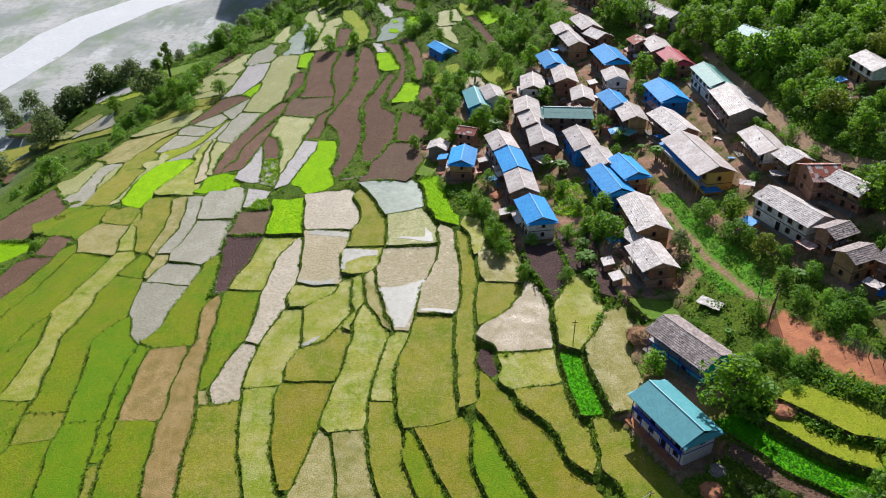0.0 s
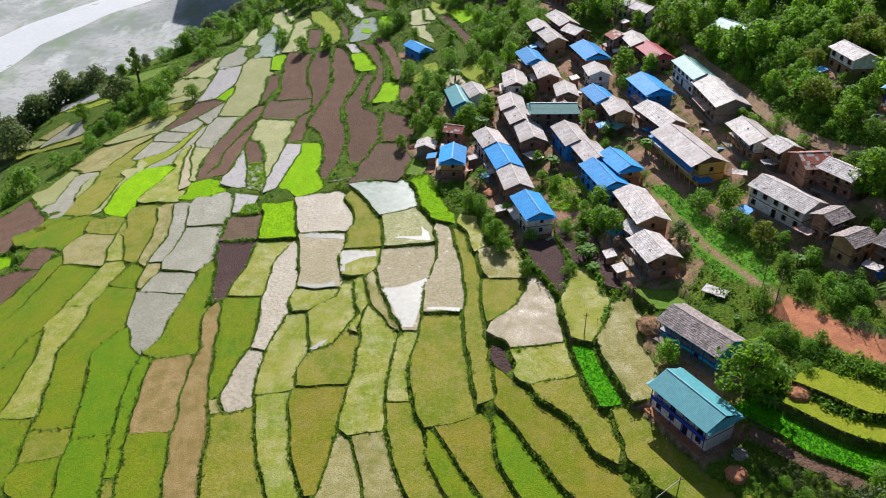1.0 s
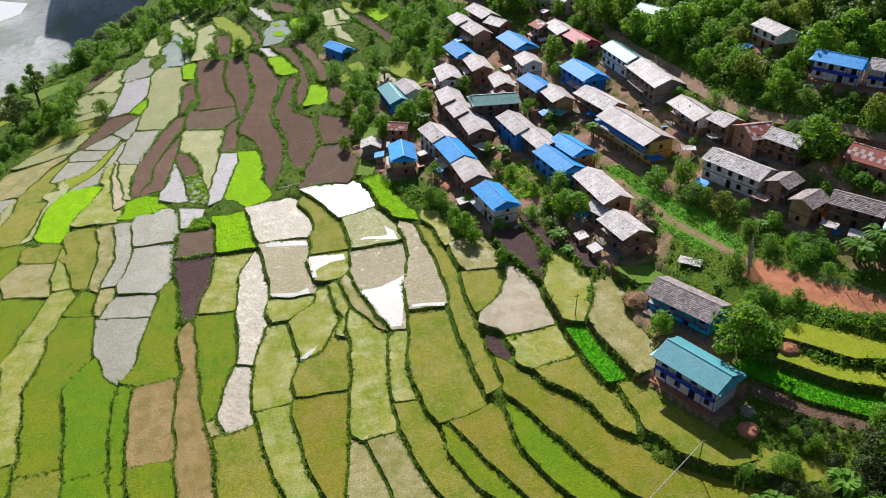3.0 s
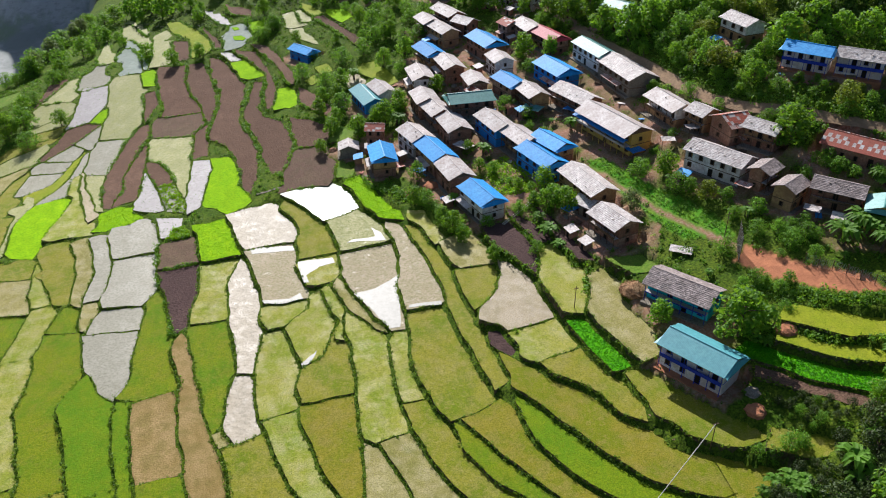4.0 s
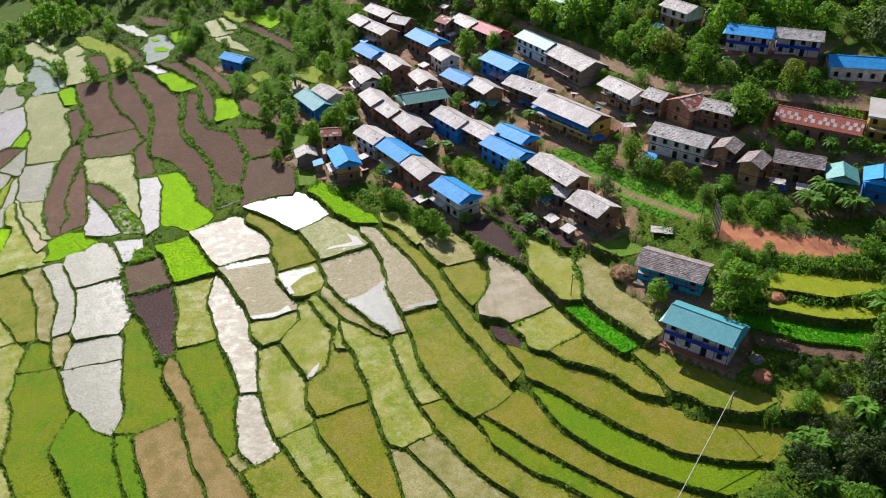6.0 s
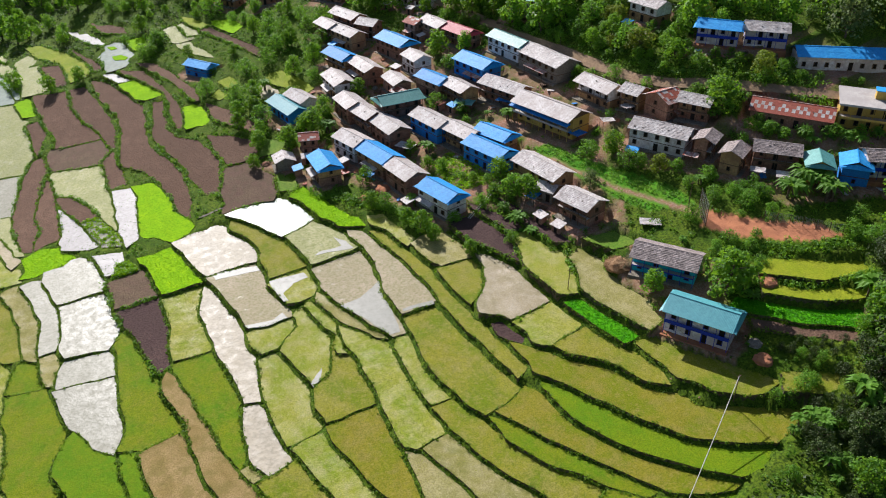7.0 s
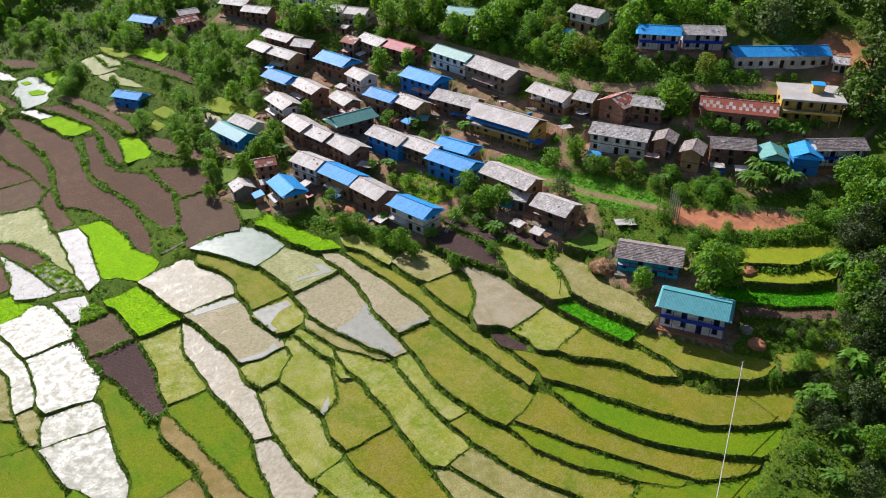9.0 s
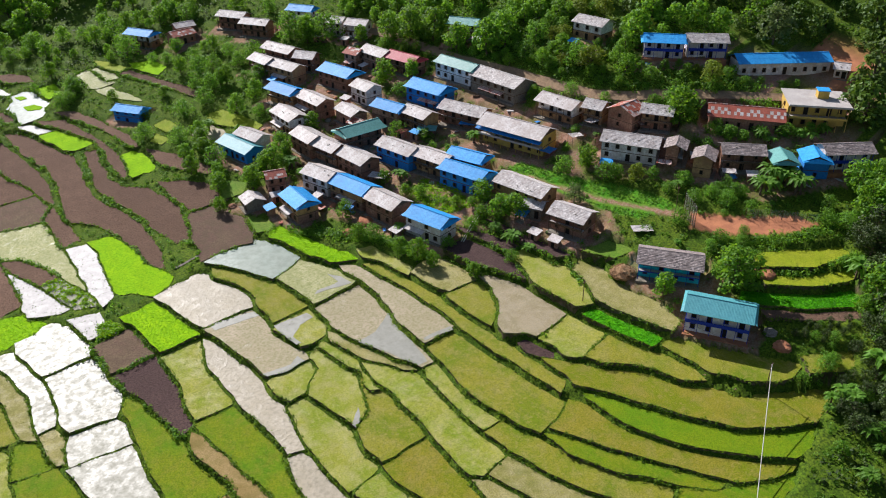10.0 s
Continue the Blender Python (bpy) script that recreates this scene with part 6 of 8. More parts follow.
        # stones and battens that weigh the sheets down
        if roof in ("tin", "rust", "slate") and rnd.random() < 0.7:
            for k in range(rnd.randint(2, 4)):
                sx, sy = rnd.uniform(-L * 0.4, L * 0.4), rnd.uniform(0.2, 0.8)
                size = rnd.uniform(0.09, 0.16)
                zz = eave + rise * sy + 0.06
                part("roof_stone", boxes("roof_stone", M["stone"], (sx - size, sx + size, -W / 2 * (1 - sy) - size * 0.7, -W / 2 * (1 - sy) + size * 0.7, zz, zz + size)), root)
    # openings on the front and on both ends
    frame_mat = M["wood"] if wall not in ("white_blue", "bluewall", "turquoise") else M["deepblue"]
    count = max(2, int(round((L - 1.2) / 2.5)))
    yf = front - 0.012
    for s in range(storeys):
        base = 0.0 if s == 0 else mid
        hgt = (mid if storeys == 2 else eave)
        for k in range(count):
            xx = -hx + (k + 0.5) * 2 * hx / count + rnd.uniform(-0.12, 0.12)
            is_door = (k == count // 2) if s == 0 else (balcony and k % 2 == 1)
            if rnd.random() < 0.1 and not is_door:
                continue
            if is_door:
                window_part(root, pose(xx, yf, base + 0.1), 0.85, min(1.75, hgt - 0.5), frame_mat, True)
            else:
                window_part(root, pose(xx, yf, base + 0.75), 0.62 if wall in ("brick", "stone", "ochre") else 0.75, min(0.95, hgt - 1.2), frame_mat)
        for side in (-1, 1):
            if rnd.random() < 0.65:
                window_part(root, pose(side * (hx + 0.012), (front + depth_back) / 2 + rnd.uniform(-0.5, 0.5), base + 0.8, 0, 0, 90 * side), 0.6, min(0.8, hgt - 1.2), frame_mat)
    if balcony and storeys == 2:
        edge_y = -W / 2 + over
        rail_mat = M["deepblue"] if wall in ("white_blue", "turquoise") else M["flat"] if style == "school" else M["wood"] if wall != "yellow" else M["yellow"]
        part("balcony", boxes("balcony", M["flat"], (-hx, hx, edge_y, front - 0.06, mid - 0.06, mid + 0.05)), root)
        part("balcony_rail", boxes("balcony_rail", rail_mat, (-hx, hx, edge_y - 0.03, edge_y + 0.02, mid - 0.1, mid + (0.62 if wall == "white_blue" else 0.12 if wall == "turquoise" else 0.4))), root)
        posts = max(3, int(L / 2.2))
        post_me = boxes("post", M["yellow"] if wall == "yellow" else M["deepblue"] if wall in ("turquoise", "white_blue") else M["wood"], (-0.05, 0.05, -0.05, 0.05, -deep * 0.5, eave + 0.12))
        for k in range(posts + 1):
            part("post", post_me, root, pose(-hx + 0.08 + k * (2 * hx - 0.16) / posts, edge_y + 0.05, 0))
    if style == "school":
        vv, ff = sheet_slope(L, 1.3, 0.45)
        part("awning", mesh_of("awning", vv, ff, M["tarp"]), root, pose(0, -W / 2 - 0.3, eave - 0.85), "blue sheet awning below the eave")
    if style in ("h", "villa", "blueold"):
        part("plinth", boxes("plinth", M["stone"] if wall != "white_blue" else M["earth"], (-hx - 0.2, hx + 0.2, -W / 2 - 0.2, front + 0.2, -deep, 0.08)), root)
    if style == "h" and storeys == 2 and rnd.random() < 0.35 and not balcony:
        vv, ff = sheet_slope(L * 0.5, 1.4, 0.4)
        lean = part("porch_roof", mesh_of("porch_roof", vv, ff, M["tin" if rnd.random() < 0.6 else "rust"]), root, pose(rnd.uniform(-0.2, 0.2) * L, front - 1.4, mid - 0.35))
        for sx in (-0.22, 0.22):
            part("post", boxes("post", M["wood"], (-0.05, 0.05, -0.05, 0.05, -1.2, mid - 0.3)), root, pose(lean.location.x + sx * L, front - 1.3, 0))
    return root


for site in SITES:
    build_house(*site)


# ---- trees ----
def leaf_cards(verts, faces, centre, radius, count, size, rnd, flat=1.0):
    for _ in range(count):
        d = Vector((rnd.gauss(0, 1), rnd.gauss(0, 1), rnd.gauss(0, 1))).normalized()
        p = centre + Vector((d.x, d.y, d.z * flat)) * radius * rnd.uniform(0.55, 1.0) ** 0.6
        n = (d + Vector((rnd.gauss(0, 0.5), rnd.gauss(0, 0.5), rnd.gauss(0.5, 0.5)))).normalized()
        a = n.orthogonal().normalized()
        a.rotate(Matrix.Rotation(rnd.uniform(0, 6.28), 3, n))
        b = n.cross(a)
        s, k = size * rnd.uniform(0.6, 1.3), len(verts)
        fold = n * s * rnd.uniform(-0.25, 0.25)
        verts += [tuple(p - a * s + fold), tuple(p - b * s * 0.6), tuple(p + a * s + fold), tuple(p + b * s * 0.6)]
        faces += [(k, k + 1, k + 3), (k + 1, k + 2, k + 3)]


def limb(verts, faces, a, b, r0, r1, sides=6):
    d = (b - a).normalized()
    u = d.orthogonal().normalized()
    w = d.cross(u)
    n = len(verts)
    for p, r in ((a, r0), (b, r1)):
        for i in range(sides):
            t = 6.2832 * i / sides
            verts.append(tuple(p + (u * math.cos(t) + w * math.sin(t)) * r))
    faces += [(n + i, n + (i + 1) % sides, n + sides + (i + 1) % sides, n + sides + i) for i in range(sides)]


def tree_model(kind, seed):
    """A tree one metre high; trunk with limbs, and a crown of leaf clumps with gaps."""
    rnd = random.Random(seed)
    root = new({"banana": "banana_plant", "bush": "bush"}.get(kind, "tree"))
    tv, tf, cv, cf = [], [], [], []
    if kind == "banana":
        for s in range(3):
            base = Vector((rnd.uniform(-0.25, 0.25), rnd.uniform(-0.25, 0.25), -0.08))
            head = base + Vector((rnd.uniform(-0.06, 0.06), rnd.uniform(-0.06, 0.06), rnd.uniform(0.45, 0.65)))
            limb(tv, tf, base, head, 0.05, 0.03)
            for k in range(8):
                ang = k * 0.8 + rnd.uniform(-0.3, 0.3)
                out = Vector((math.cos(ang), math.sin(ang), 0))
                side = Vector((-out.y, out.x, 0)) * 0.075
                pts = [head, head + out * 0.15 + Vector((0, 0, 0.2)), head + out * 0.34 + Vector((0, 0, 0.22)), head + out * 0.52 + Vector((0, 0, 0.05))]
                n = len(cv)
                for p, w in zip(pts, (0.2, 1.0, 1.0, 0.25)):
                    cv += [tuple(p - side * w), tuple(p + Vector((0, 0, -0.02))), tuple(p + side * w)]
                for i in range(3):
                    b = n + 3 * i
                    cf += [(b, b + 3, b + 4, b + 1), (b + 1, b + 4, b + 5, b + 2)]
    else:
        spread_r = {"broad": 0.41, "dark": 0.42, "olive": 0.42, "yellow": 0.4, "thin": 0.17, "bush": 0.5, "far": 0.42}[kind] * rnd.uniform(0.85, 1.15)
        first = {"thin": 0.3, "bush": 0.04}.get(kind) or rnd.uniform(0.10, 0.2)
        bend = Vector((rnd.uniform(-0.05, 0.05), rnd.uniform(-0.05, 0.05), 0))
        top = Vector((0, 0, 0.72)) + bend
        limb(tv, tf, Vector((0, 0, -0.12)), Vector((0, 0, first)) + bend * 0.3, 0.032, 0.024, 8)
        limb(tv, tf, Vector((0, 0, first)) + bend * 0.3, top, 0.024, 0.008, 7)
        blobs = 20 if kind != "thin" else 11
        for k in range(blobs):
            ang, h = k * 2.4 + rnd.uniform(-0.4, 0.4), first + 0.06 + (0.86 - first) * (k + 0.5) / blobs
            reach = spread_r * math.sin(min(1.0, (h - first + 0.14) / (1.05 - first)) * 3.0) ** 0.75 * rnd.uniform(0.35, 1.0)
            c = Vector((math.cos(ang) * reach, math.sin(ang) * reach, h)) + bend
            limb(tv, tf, Vector((0, 0, max(first, h - 0.14))) + bend * 0.6, c, 0.010, 0.004, 5)
            leaf_cards(cv, cf, c, spread_r * rnd.uniform(0.30, 0.52), {"thin": 30, "far": 38}.get(kind, 64), {"far": 0.054, "dark": 0.032}.get(kind, 0.039), rnd, 0.8)
    part("trunk", mesh_of("trunk", tv, tf, M["bark"]), root)
    part("crown", mesh_of("crown", cv, cf, LEAF[kind]), root)
    return root


TREE_LABEL = {"broad": "leafy green broad-leaved tree", "dark": "dark green tree on the lower slope, leaf colour darkened for shade", "olive": "grey-green leafy tree with a loose crown", "yellow": "yellow-green bushy tree in the village", "bush": "rounded bright green bush on a terrace edge", "thin": "slender sparse tree on the bluff", "banana": "clump of banana plants with arching leaves"}
MODELS = {}
WAITING = {}


def model(kind, k):
    if (kind, k) not in MODELS:
        MODELS[kind, k] = tree_model(kind, 11 * k + len(kind))
    return MODELS[kind, k]


FIELD_BOXES = [(poly.min(0), poly.max(0), poly) for _, _, poly in FIELDS]


def in_field(x, y):
    return any(lo[0] < x < hi[0] and lo[1] < y < hi[1] and inside(np.array(x), np.array(y), poly) for lo, hi, poly in FIELD_BOXES)


def plant(kind, x, y, h, rnd):
    if (y > 290 or x < -100) and in_field(x, y):
        return None
    if inside(np.array(x), np.array(y), MEADOW):
        return None
    if x < -95 and kind in ("bush", "broad") and y > 200:
        h *= 0.72
    k = rnd.randrange({"broad": 6, "bush": 4, "olive": 4, "dark": 4}.get(kind, 2))
    m = pose(x, y, drop(x, y) - 0.05, rnd.uniform(-4, 4), rnd.uniform(-4, 4), rnd.uniform(0, 360)) @ Matrix.Diagonal((h * rnd.uniform(0.9, 1.2), h * rnd.uniform(0.9, 1.2), h, 1))
    ob = model(kind, k)
    if (kind, k) in WAITING:
        ob = copy_thing(ob, m)
    else:
        WAITING[kind, k] = m
    return tagged(ob, TREE_LABEL[kind], {"banana": "banana plant", "bush": "bush"}.get(kind, "tree"), "trees")


def grove(kind, *spots):
    rnd = random.Random(len(spots) * 7 + int(spots[0][0]))
    for x, y, h in spots:
        plant(kind, x + rnd.uniform(-0.3, 0.3), y + rnd.uniform(-0.3, 0.3), h, rnd)


grove("broad", (5.3, 228.2, 6.3), (10.5, 260.0, 3.6), (33.3, 270.9, 5.4), (25.4, 248.2, 6.3), (37.8, 244.1, 4.5), (-7.2, 305.4, 6.3), (4.9, 326.9, 6.3), (54.3, 247.2, 9.0), (68.2, 224.2, 9.0), (70.9, 216.0, 10.5), (73.5, 208.7, 10.5), (72.4, 197.9, 9.0), (74.6, 188.0, 10.5), (78.6, 185.1, 10.5), (53.3, 207.2, 7.5), (59.0, 202.0, 6.0), (9.4, 200.5, 5.4), (4.6, 200.8, 3.6), (27.2, 206.4, 6.0), (34.0, 146.8, 6.0), (10.6, 143.6, 6.2), (11.8, 139.8, 4.2), (10.4, 148.0, 4.5), (56.7, 127.6, 3.4), (55.3, 135.3, 6.0))
grove("broad", (79.0, 127.3, 10.5), (33.6, 98.1, 5.2), (84.6, 87.1, 7.5), (85.8, 82.8, 9.0), (78.2, 81.1, 9.0), (77.7, 76.3, 10.5), (53.0, 69.8, 4.6), (50.0, 63.4, 5.5), (54.5, 64.4, 7.5), (29.8, 51.4, 6.0), (22.9, 58.1, 3.0), (41.7, 54.6, 7.5), (64.7, 66.0, 10.5), (-0.6, 270.2, 4.5), (-118.9, 275.0, 9.0), (-93.4, 266.6, 9.0), (-77.6, 266.7, 6.0), (-106.6, 256.2, 6.0), (-119.7, 220.1, 12.0), (-121.9, 213.1, 10.5), (-131.2, 219.0, 9.0))
grove("broad", (-150.6, 251.9, 7.5), (-61.7, 290.9, 7.5), (-82.5, 298.7, 9.0), (-74.6, 334.8, 9.0), (-64.2, 378.0, 9.0), (-97.8, 163.2, 3.8), (-169.6, 284.5, 6.0), (16.5, 204.3, 6.0), (31.8, 139.5, 6.0), (33.6, 136.7, 6.0), (7.4, 158.9, 4.5), (-7.3, 194.6, 4.5))
grove("broad", (43.2, 89.8, 9.6), (45.2, 92.4, 7.0))
grove("banana", (47.5, 91.0, 4.0), (9.0, 230.2, 4.5), (74.2, 101.6, 6.0), (76.4, 98.7, 6.0), (70.2, 100.4, 6.0), (75.3, 95.7, 6.0), (20.8, 52.8, 3.0), (29.5, 56.7, 3.0))
grove("bush", (1.8, 255.3, 3.8), (26.0, 281.4, 4.5), (27.0, 271.4, 4.5), (34.7, 262.3, 4.5), (34.2, 254.3, 4.5), (28.3, 241.4, 5.2), (33.0, 242.1, 4.5), (-2.0, 355.3, 6.0), (-2.9, 334.2, 6.0), (-5.5, 289.9, 4.5), (-10.7, 335.3, 5.2), (11.1, 321.7, 4.5), (52.4, 254.1, 9.0), (58.3, 242.9, 9.0), (45.0, 90.6, 3.2), (70.6, 85.4, 3.0), (71.9, 82.3, 3.8), (52.1, 98.8, 3.0), (49.4, 99.2, 2.4), (54.3, 95.4, 2.4), (-9.6, 284.2, 3.8), (-13.7, 303.3, 3.0), (-88.9, 271.4, 7.5), (-100.3, 271.9, 7.5))
grove("bush", (-87.1, 257.1, 6.0), (-101.4, 259.0, 6.0), (-106.7, 245.0, 6.0), (-108.1, 233.1, 6.0), (-111.5, 230.9, 7.5), (-82.0, 326.7, 9.0), (-72.5, 303.8, 9.0), (-87.0, 290.4, 9.0), (-95.6, 304.6, 9.0), (-70.4, 352.1, 9.0), (-67.7, 369.1, 9.0), (-143.7, 301.8, 9.0), (-126.5, 237.9, 7.5), (2.6, 214.3, 5.4), (1.0, 231.0, 5.4), (8.5, 244.0, 5.4), (-12.5, 283.6, 5.4), (-6.5, 290.0, 5.4), (-3.9, 242.9, 5.4), (15.5, 244.0, 5.4), (21.1, 249.5, 5.4), (27.2, 260.1, 5.4), (79.2, 119.8, 2.7), (81.2, 116.6, 3.0), (83.5, 113.7, 2.4))
grove("bush", (33.0, 70.0, 2.6), (34.9, 68.9, 3.0), (36.9, 68.3, 3.2), (38.9, 67.5, 2.6), (35.8, 60.2, 2.2), (86.5, 110.6, 2.8), (89.6, 107.6, 3.0), (93.2, 104.1, 2.4), (96.9, 102.1, 2.7), (99.8, 123.7, 2.1), (103.8, 121.5, 2.4), (107.0, 118.8, 2.4), (110.0, 115.9, 2.0))
grove("olive", (45.1, 129.8, 4.8), (47.8, 128.3, 4.8))
grove("yellow", (57.8, 123.4, 4.6))
grove("dark", (36.1, 56.7, 6.0), (28.6, 58.6, 3.5), (22.1, 48.8, 6.0))
grove("olive", (-143.8, 271.6, 13.5), (-131.4, 269.6, 12.0), (-127.6, 277.1, 12.0), (-117.2, 287.5, 16.5), (-106.7, 276.0, 12.0), (-104.8, 202.7, 13.5), (-205.9, 381.7, 12.0), (-202.4, 356.0, 12.0), (-217.8, 376.2, 12.0))
grove("thin", (109.0, 98.0, 19.5), (-101.0, 288.0, 16.5))


def row(kinds, line, spacing, h0, h1, seed):
    rnd = random.Random(seed)
    for (ax, ay), (bx, by) in zip(line, line[1:]):
        n = max(1, int(math.hypot(bx - ax, by - ay) / spacing))
        for k in range(n):
            s = (k + rnd.uniform(0.2, 0.8)) / n
            plant(rnd.choice(kinds), ax + (bx - ax) * s + rnd.gauss(0, 1.2), ay + (by - ay) * s + rnd.gauss(0, 1.2), rnd.uniform(h0, h1), rnd)


BLUFF = [(-160, 232), (-158, 258), (-148, 290), (-142, 303), (-134, 314), (-124, 318), (-110, 320), (-96, 323), (-90, 348), (-80, 384), (-74, 402)]
row(("olive", "olive", "broad"), BLUFF[:6], 4.5, 9, 15, 31)
row(("bush", "broad", "olive"), BLUFF, 3.6, 5, 9, 32)
row(("bush", "bush", "broad"), [(-138, 225), (-128, 232), (-124, 242), (-116, 246), (-109, 252), (-105, 265), (-97, 271), (-91, 283), (-85, 298), (-80, 320)], 4.2, 3.0, 6.5, 33)
# trees around the gully, mostly with the leaf darkened for shade
row(("dark", "dark", "dark", "broad"), [(78, 77), (68, 74), (60, 70), (52, 65.5)], 2.8, 5.0, 9.0, 34)
row(("bush", "banana", "dark"), [(49, 66.5), (44, 61.5), (39.5, 57)], 2.4, 2.0, 3.8, 38)
row(("dark", "dark", "dark", "banana"), [(40, 58), (35, 55), (31, 52), (27, 47)], 2.2, 2.0, 3.4, 35)
# trees added north of the red slope so that their crowns shade it
row(("broad", "olive"), [(118, 127), (128, 138), (142, 142)], 5, 8.0, 12.0, 39)
# thickets below the rusty shed and before the brick houses
row(("bush", "bush", "banana"), [(79, 120), (87, 110.5), (97, 101.5)], 1.7, 2.2, 3.6, 41)
row(("bush", "banana", "bush"), [(59, 119), (64, 108), (71, 100)], 2.0, 1.8, 3.2, 42)
# shrubs on both verges of the road
for off, seed in ((3.2, 36), (-3.0, 37)):
    row(("bush", "bush", "broad"), [(x + off, y) for x, y in ROAD[1:8]], 4.0, 2.0, 4.5, seed)


def blocked(x, y, margin=0.8):
    if any((x - a) ** 2 + (y - b) ** 2 < (r + margin) ** 2 for a, b, r in HOUSES):
        return True
    i, j = int(np.clip(np.searchsorted(gx, x), 0, nx - 1)), int(np.clip(np.searchsorted(gy, y), 0, ny - 1))
    return owner[i, j] > 0 or bool(red[i, j]) or bool(grassy[i, j])


FAR = []


def wood(count, x0, x1, y0, y1, h0, h1, keep, seed, gap=3.6, kinds=("broad",), joined=False):
    rnd = random.Random(seed)
    spots = []
    for _ in range(count * 8):
        if len(spots) >= count:
            break
        x, y = rnd.uniform(x0, x1), rnd.uniform(y0, y1)
        if not keep(x, y) or blocked(x, y, h1 * 0.2) or near_line(np.array(x), np.array(y), ROAD) < 3.6:
            continue
        if any((x - a) ** 2 + (y - b) ** 2 < gap * gap for a, b in spots):
            continue
        spots.append((x, y))
        if joined:
            FAR.append((x, y, rnd.uniform(h0, h1), rnd.uniform(0, 6.28), rnd.randrange(6)))
        else:
            plant(rnd.choice(kinds), x, y, rnd.uniform(h0, h1), rnd)


CLEARINGS = [[(80, 138), (86, 150), (94, 152), (108, 138), (104, 130), (94, 132), (86, 130)], [(82, 152), (84, 166), (92, 172), (97, 164), (94, 154)], [(96, 118), (100, 130), (108, 134), (122, 118), (128, 108), (118, 104)], [(71, 190), (72, 206), (80, 209), (85, 199), (79, 188)]]
road_x = lambda y: float(np.interp(y, [90, 115, 126, 141, 174, 225, 262, 450], [117, 102, 89, 77, 72.5, 69.8, 64.5, 60]))
# wooded slope above the road
slope_free = lambda x, y: x > road_x(y) + 3 and not inside(np.array(x), np.array(y), RED_SLOPE) and not any(inside(np.array(x), np.array(y), c) for c in CLEARINGS)
wood(84, 63, 99, 105, 178, 2.8, 6.8, slope_free, 5, 2.9, ("broad", "broad", "bush", "yellow"))
wood(84, 63, 99, 178, 255, 3.0, 7.0, slope_free, 14, 2.9, joined=True)
wood(560, 93, 202.5, 93, 345, 3.6, 8.8, slope_free, 15, 3.0, joined=True)
wood(80, 105, 195, 30, 112.5, 7.5, 13.5, lambda x, y: not inside(np.array(x), np.array(y), RED_SLOPE), 6, 4.2, joined=True)
# low bushes on the cleared slope before the upper houses
wood(44, 80, 122, 106, 168, 1.4, 3.0, lambda x, y: x > road_x(y) + 3 and any(inside(np.array(x), np.array(y), c) for c in CLEARINGS), 19, 2.4, ("bush", "bush", "yellow", "broad"))
# trees in the gully below the terraces
wood(46, 32, 72, 50, 78, 2.6, 5.6, lambda x, y: x > 37 + max(0.0, y - 57) * 1.15, 20, 2.6, ("dark", "dark", "dark", "banana"))
wood(70, 26, 45, 46, 64.5, 1.8, 3.6, lambda x, y: x > 29 + max(0.0, 58 - y) * -0.4 and not in_field(x, y), 21, 1.5, ("dark", "dark", "dark", "banana"))
# young bushes on the bank beside the teal-roofed house
wood(20, 40, 50, 69.5, 75.5, 1.0, 2.0, lambda x, y: not in_field(x, y), 22, 1.4, ("dark", "bush", "bush"))
# trees among the far fields and the village
wood(60, -75, 40, 285, 372, 2.6, 6.5, lambda x, y: not in_field(x, y), 17, 4.0, joined=True)
wood(30, 12, 69, 225, 322.5, 3.5, 7.5, lambda x, y: x < road_x(y) - 2, 7, 4.2, ("bush", "broad"))
wood(110, -60, 90, 345, 500, 7.5, 13.5, lambda x, y: True, 8, 4.5, joined=True)
wood(85, 9, 72, 126, 225, 1.6, 4.6, lambda x, y: x < road_x(y) - 2 and near_line(np.array(x), np.array(y), MEADOW_PATH) > 5, 9, 3.2, ("bush", "bush", "broad", "banana"))
wood(34, 45, 99, 78, 129, 1.5, 3.4, lambda x, y: x < road_x(y) - 2, 10, 2.8, ("bush", "bush", "banana"))
wood(40, 40, 90, 30, 66, 5, 9, lambda x, y: x > 42 + max(0.0, y - 57) * 1.15, 11, 3.2, ("dark",))
wood(10, -9, 21, 195, 225, 3.8, 6.8, lambda x, y: True, 12, 3.6)
# bluff above the river
wood(9, -150, -93, 195, 330, 2.4, 5.0, lambda x, y: -156 < x + (y - 285) * -0.35 < -99, 13, 4.2, ("bush", "broad"))


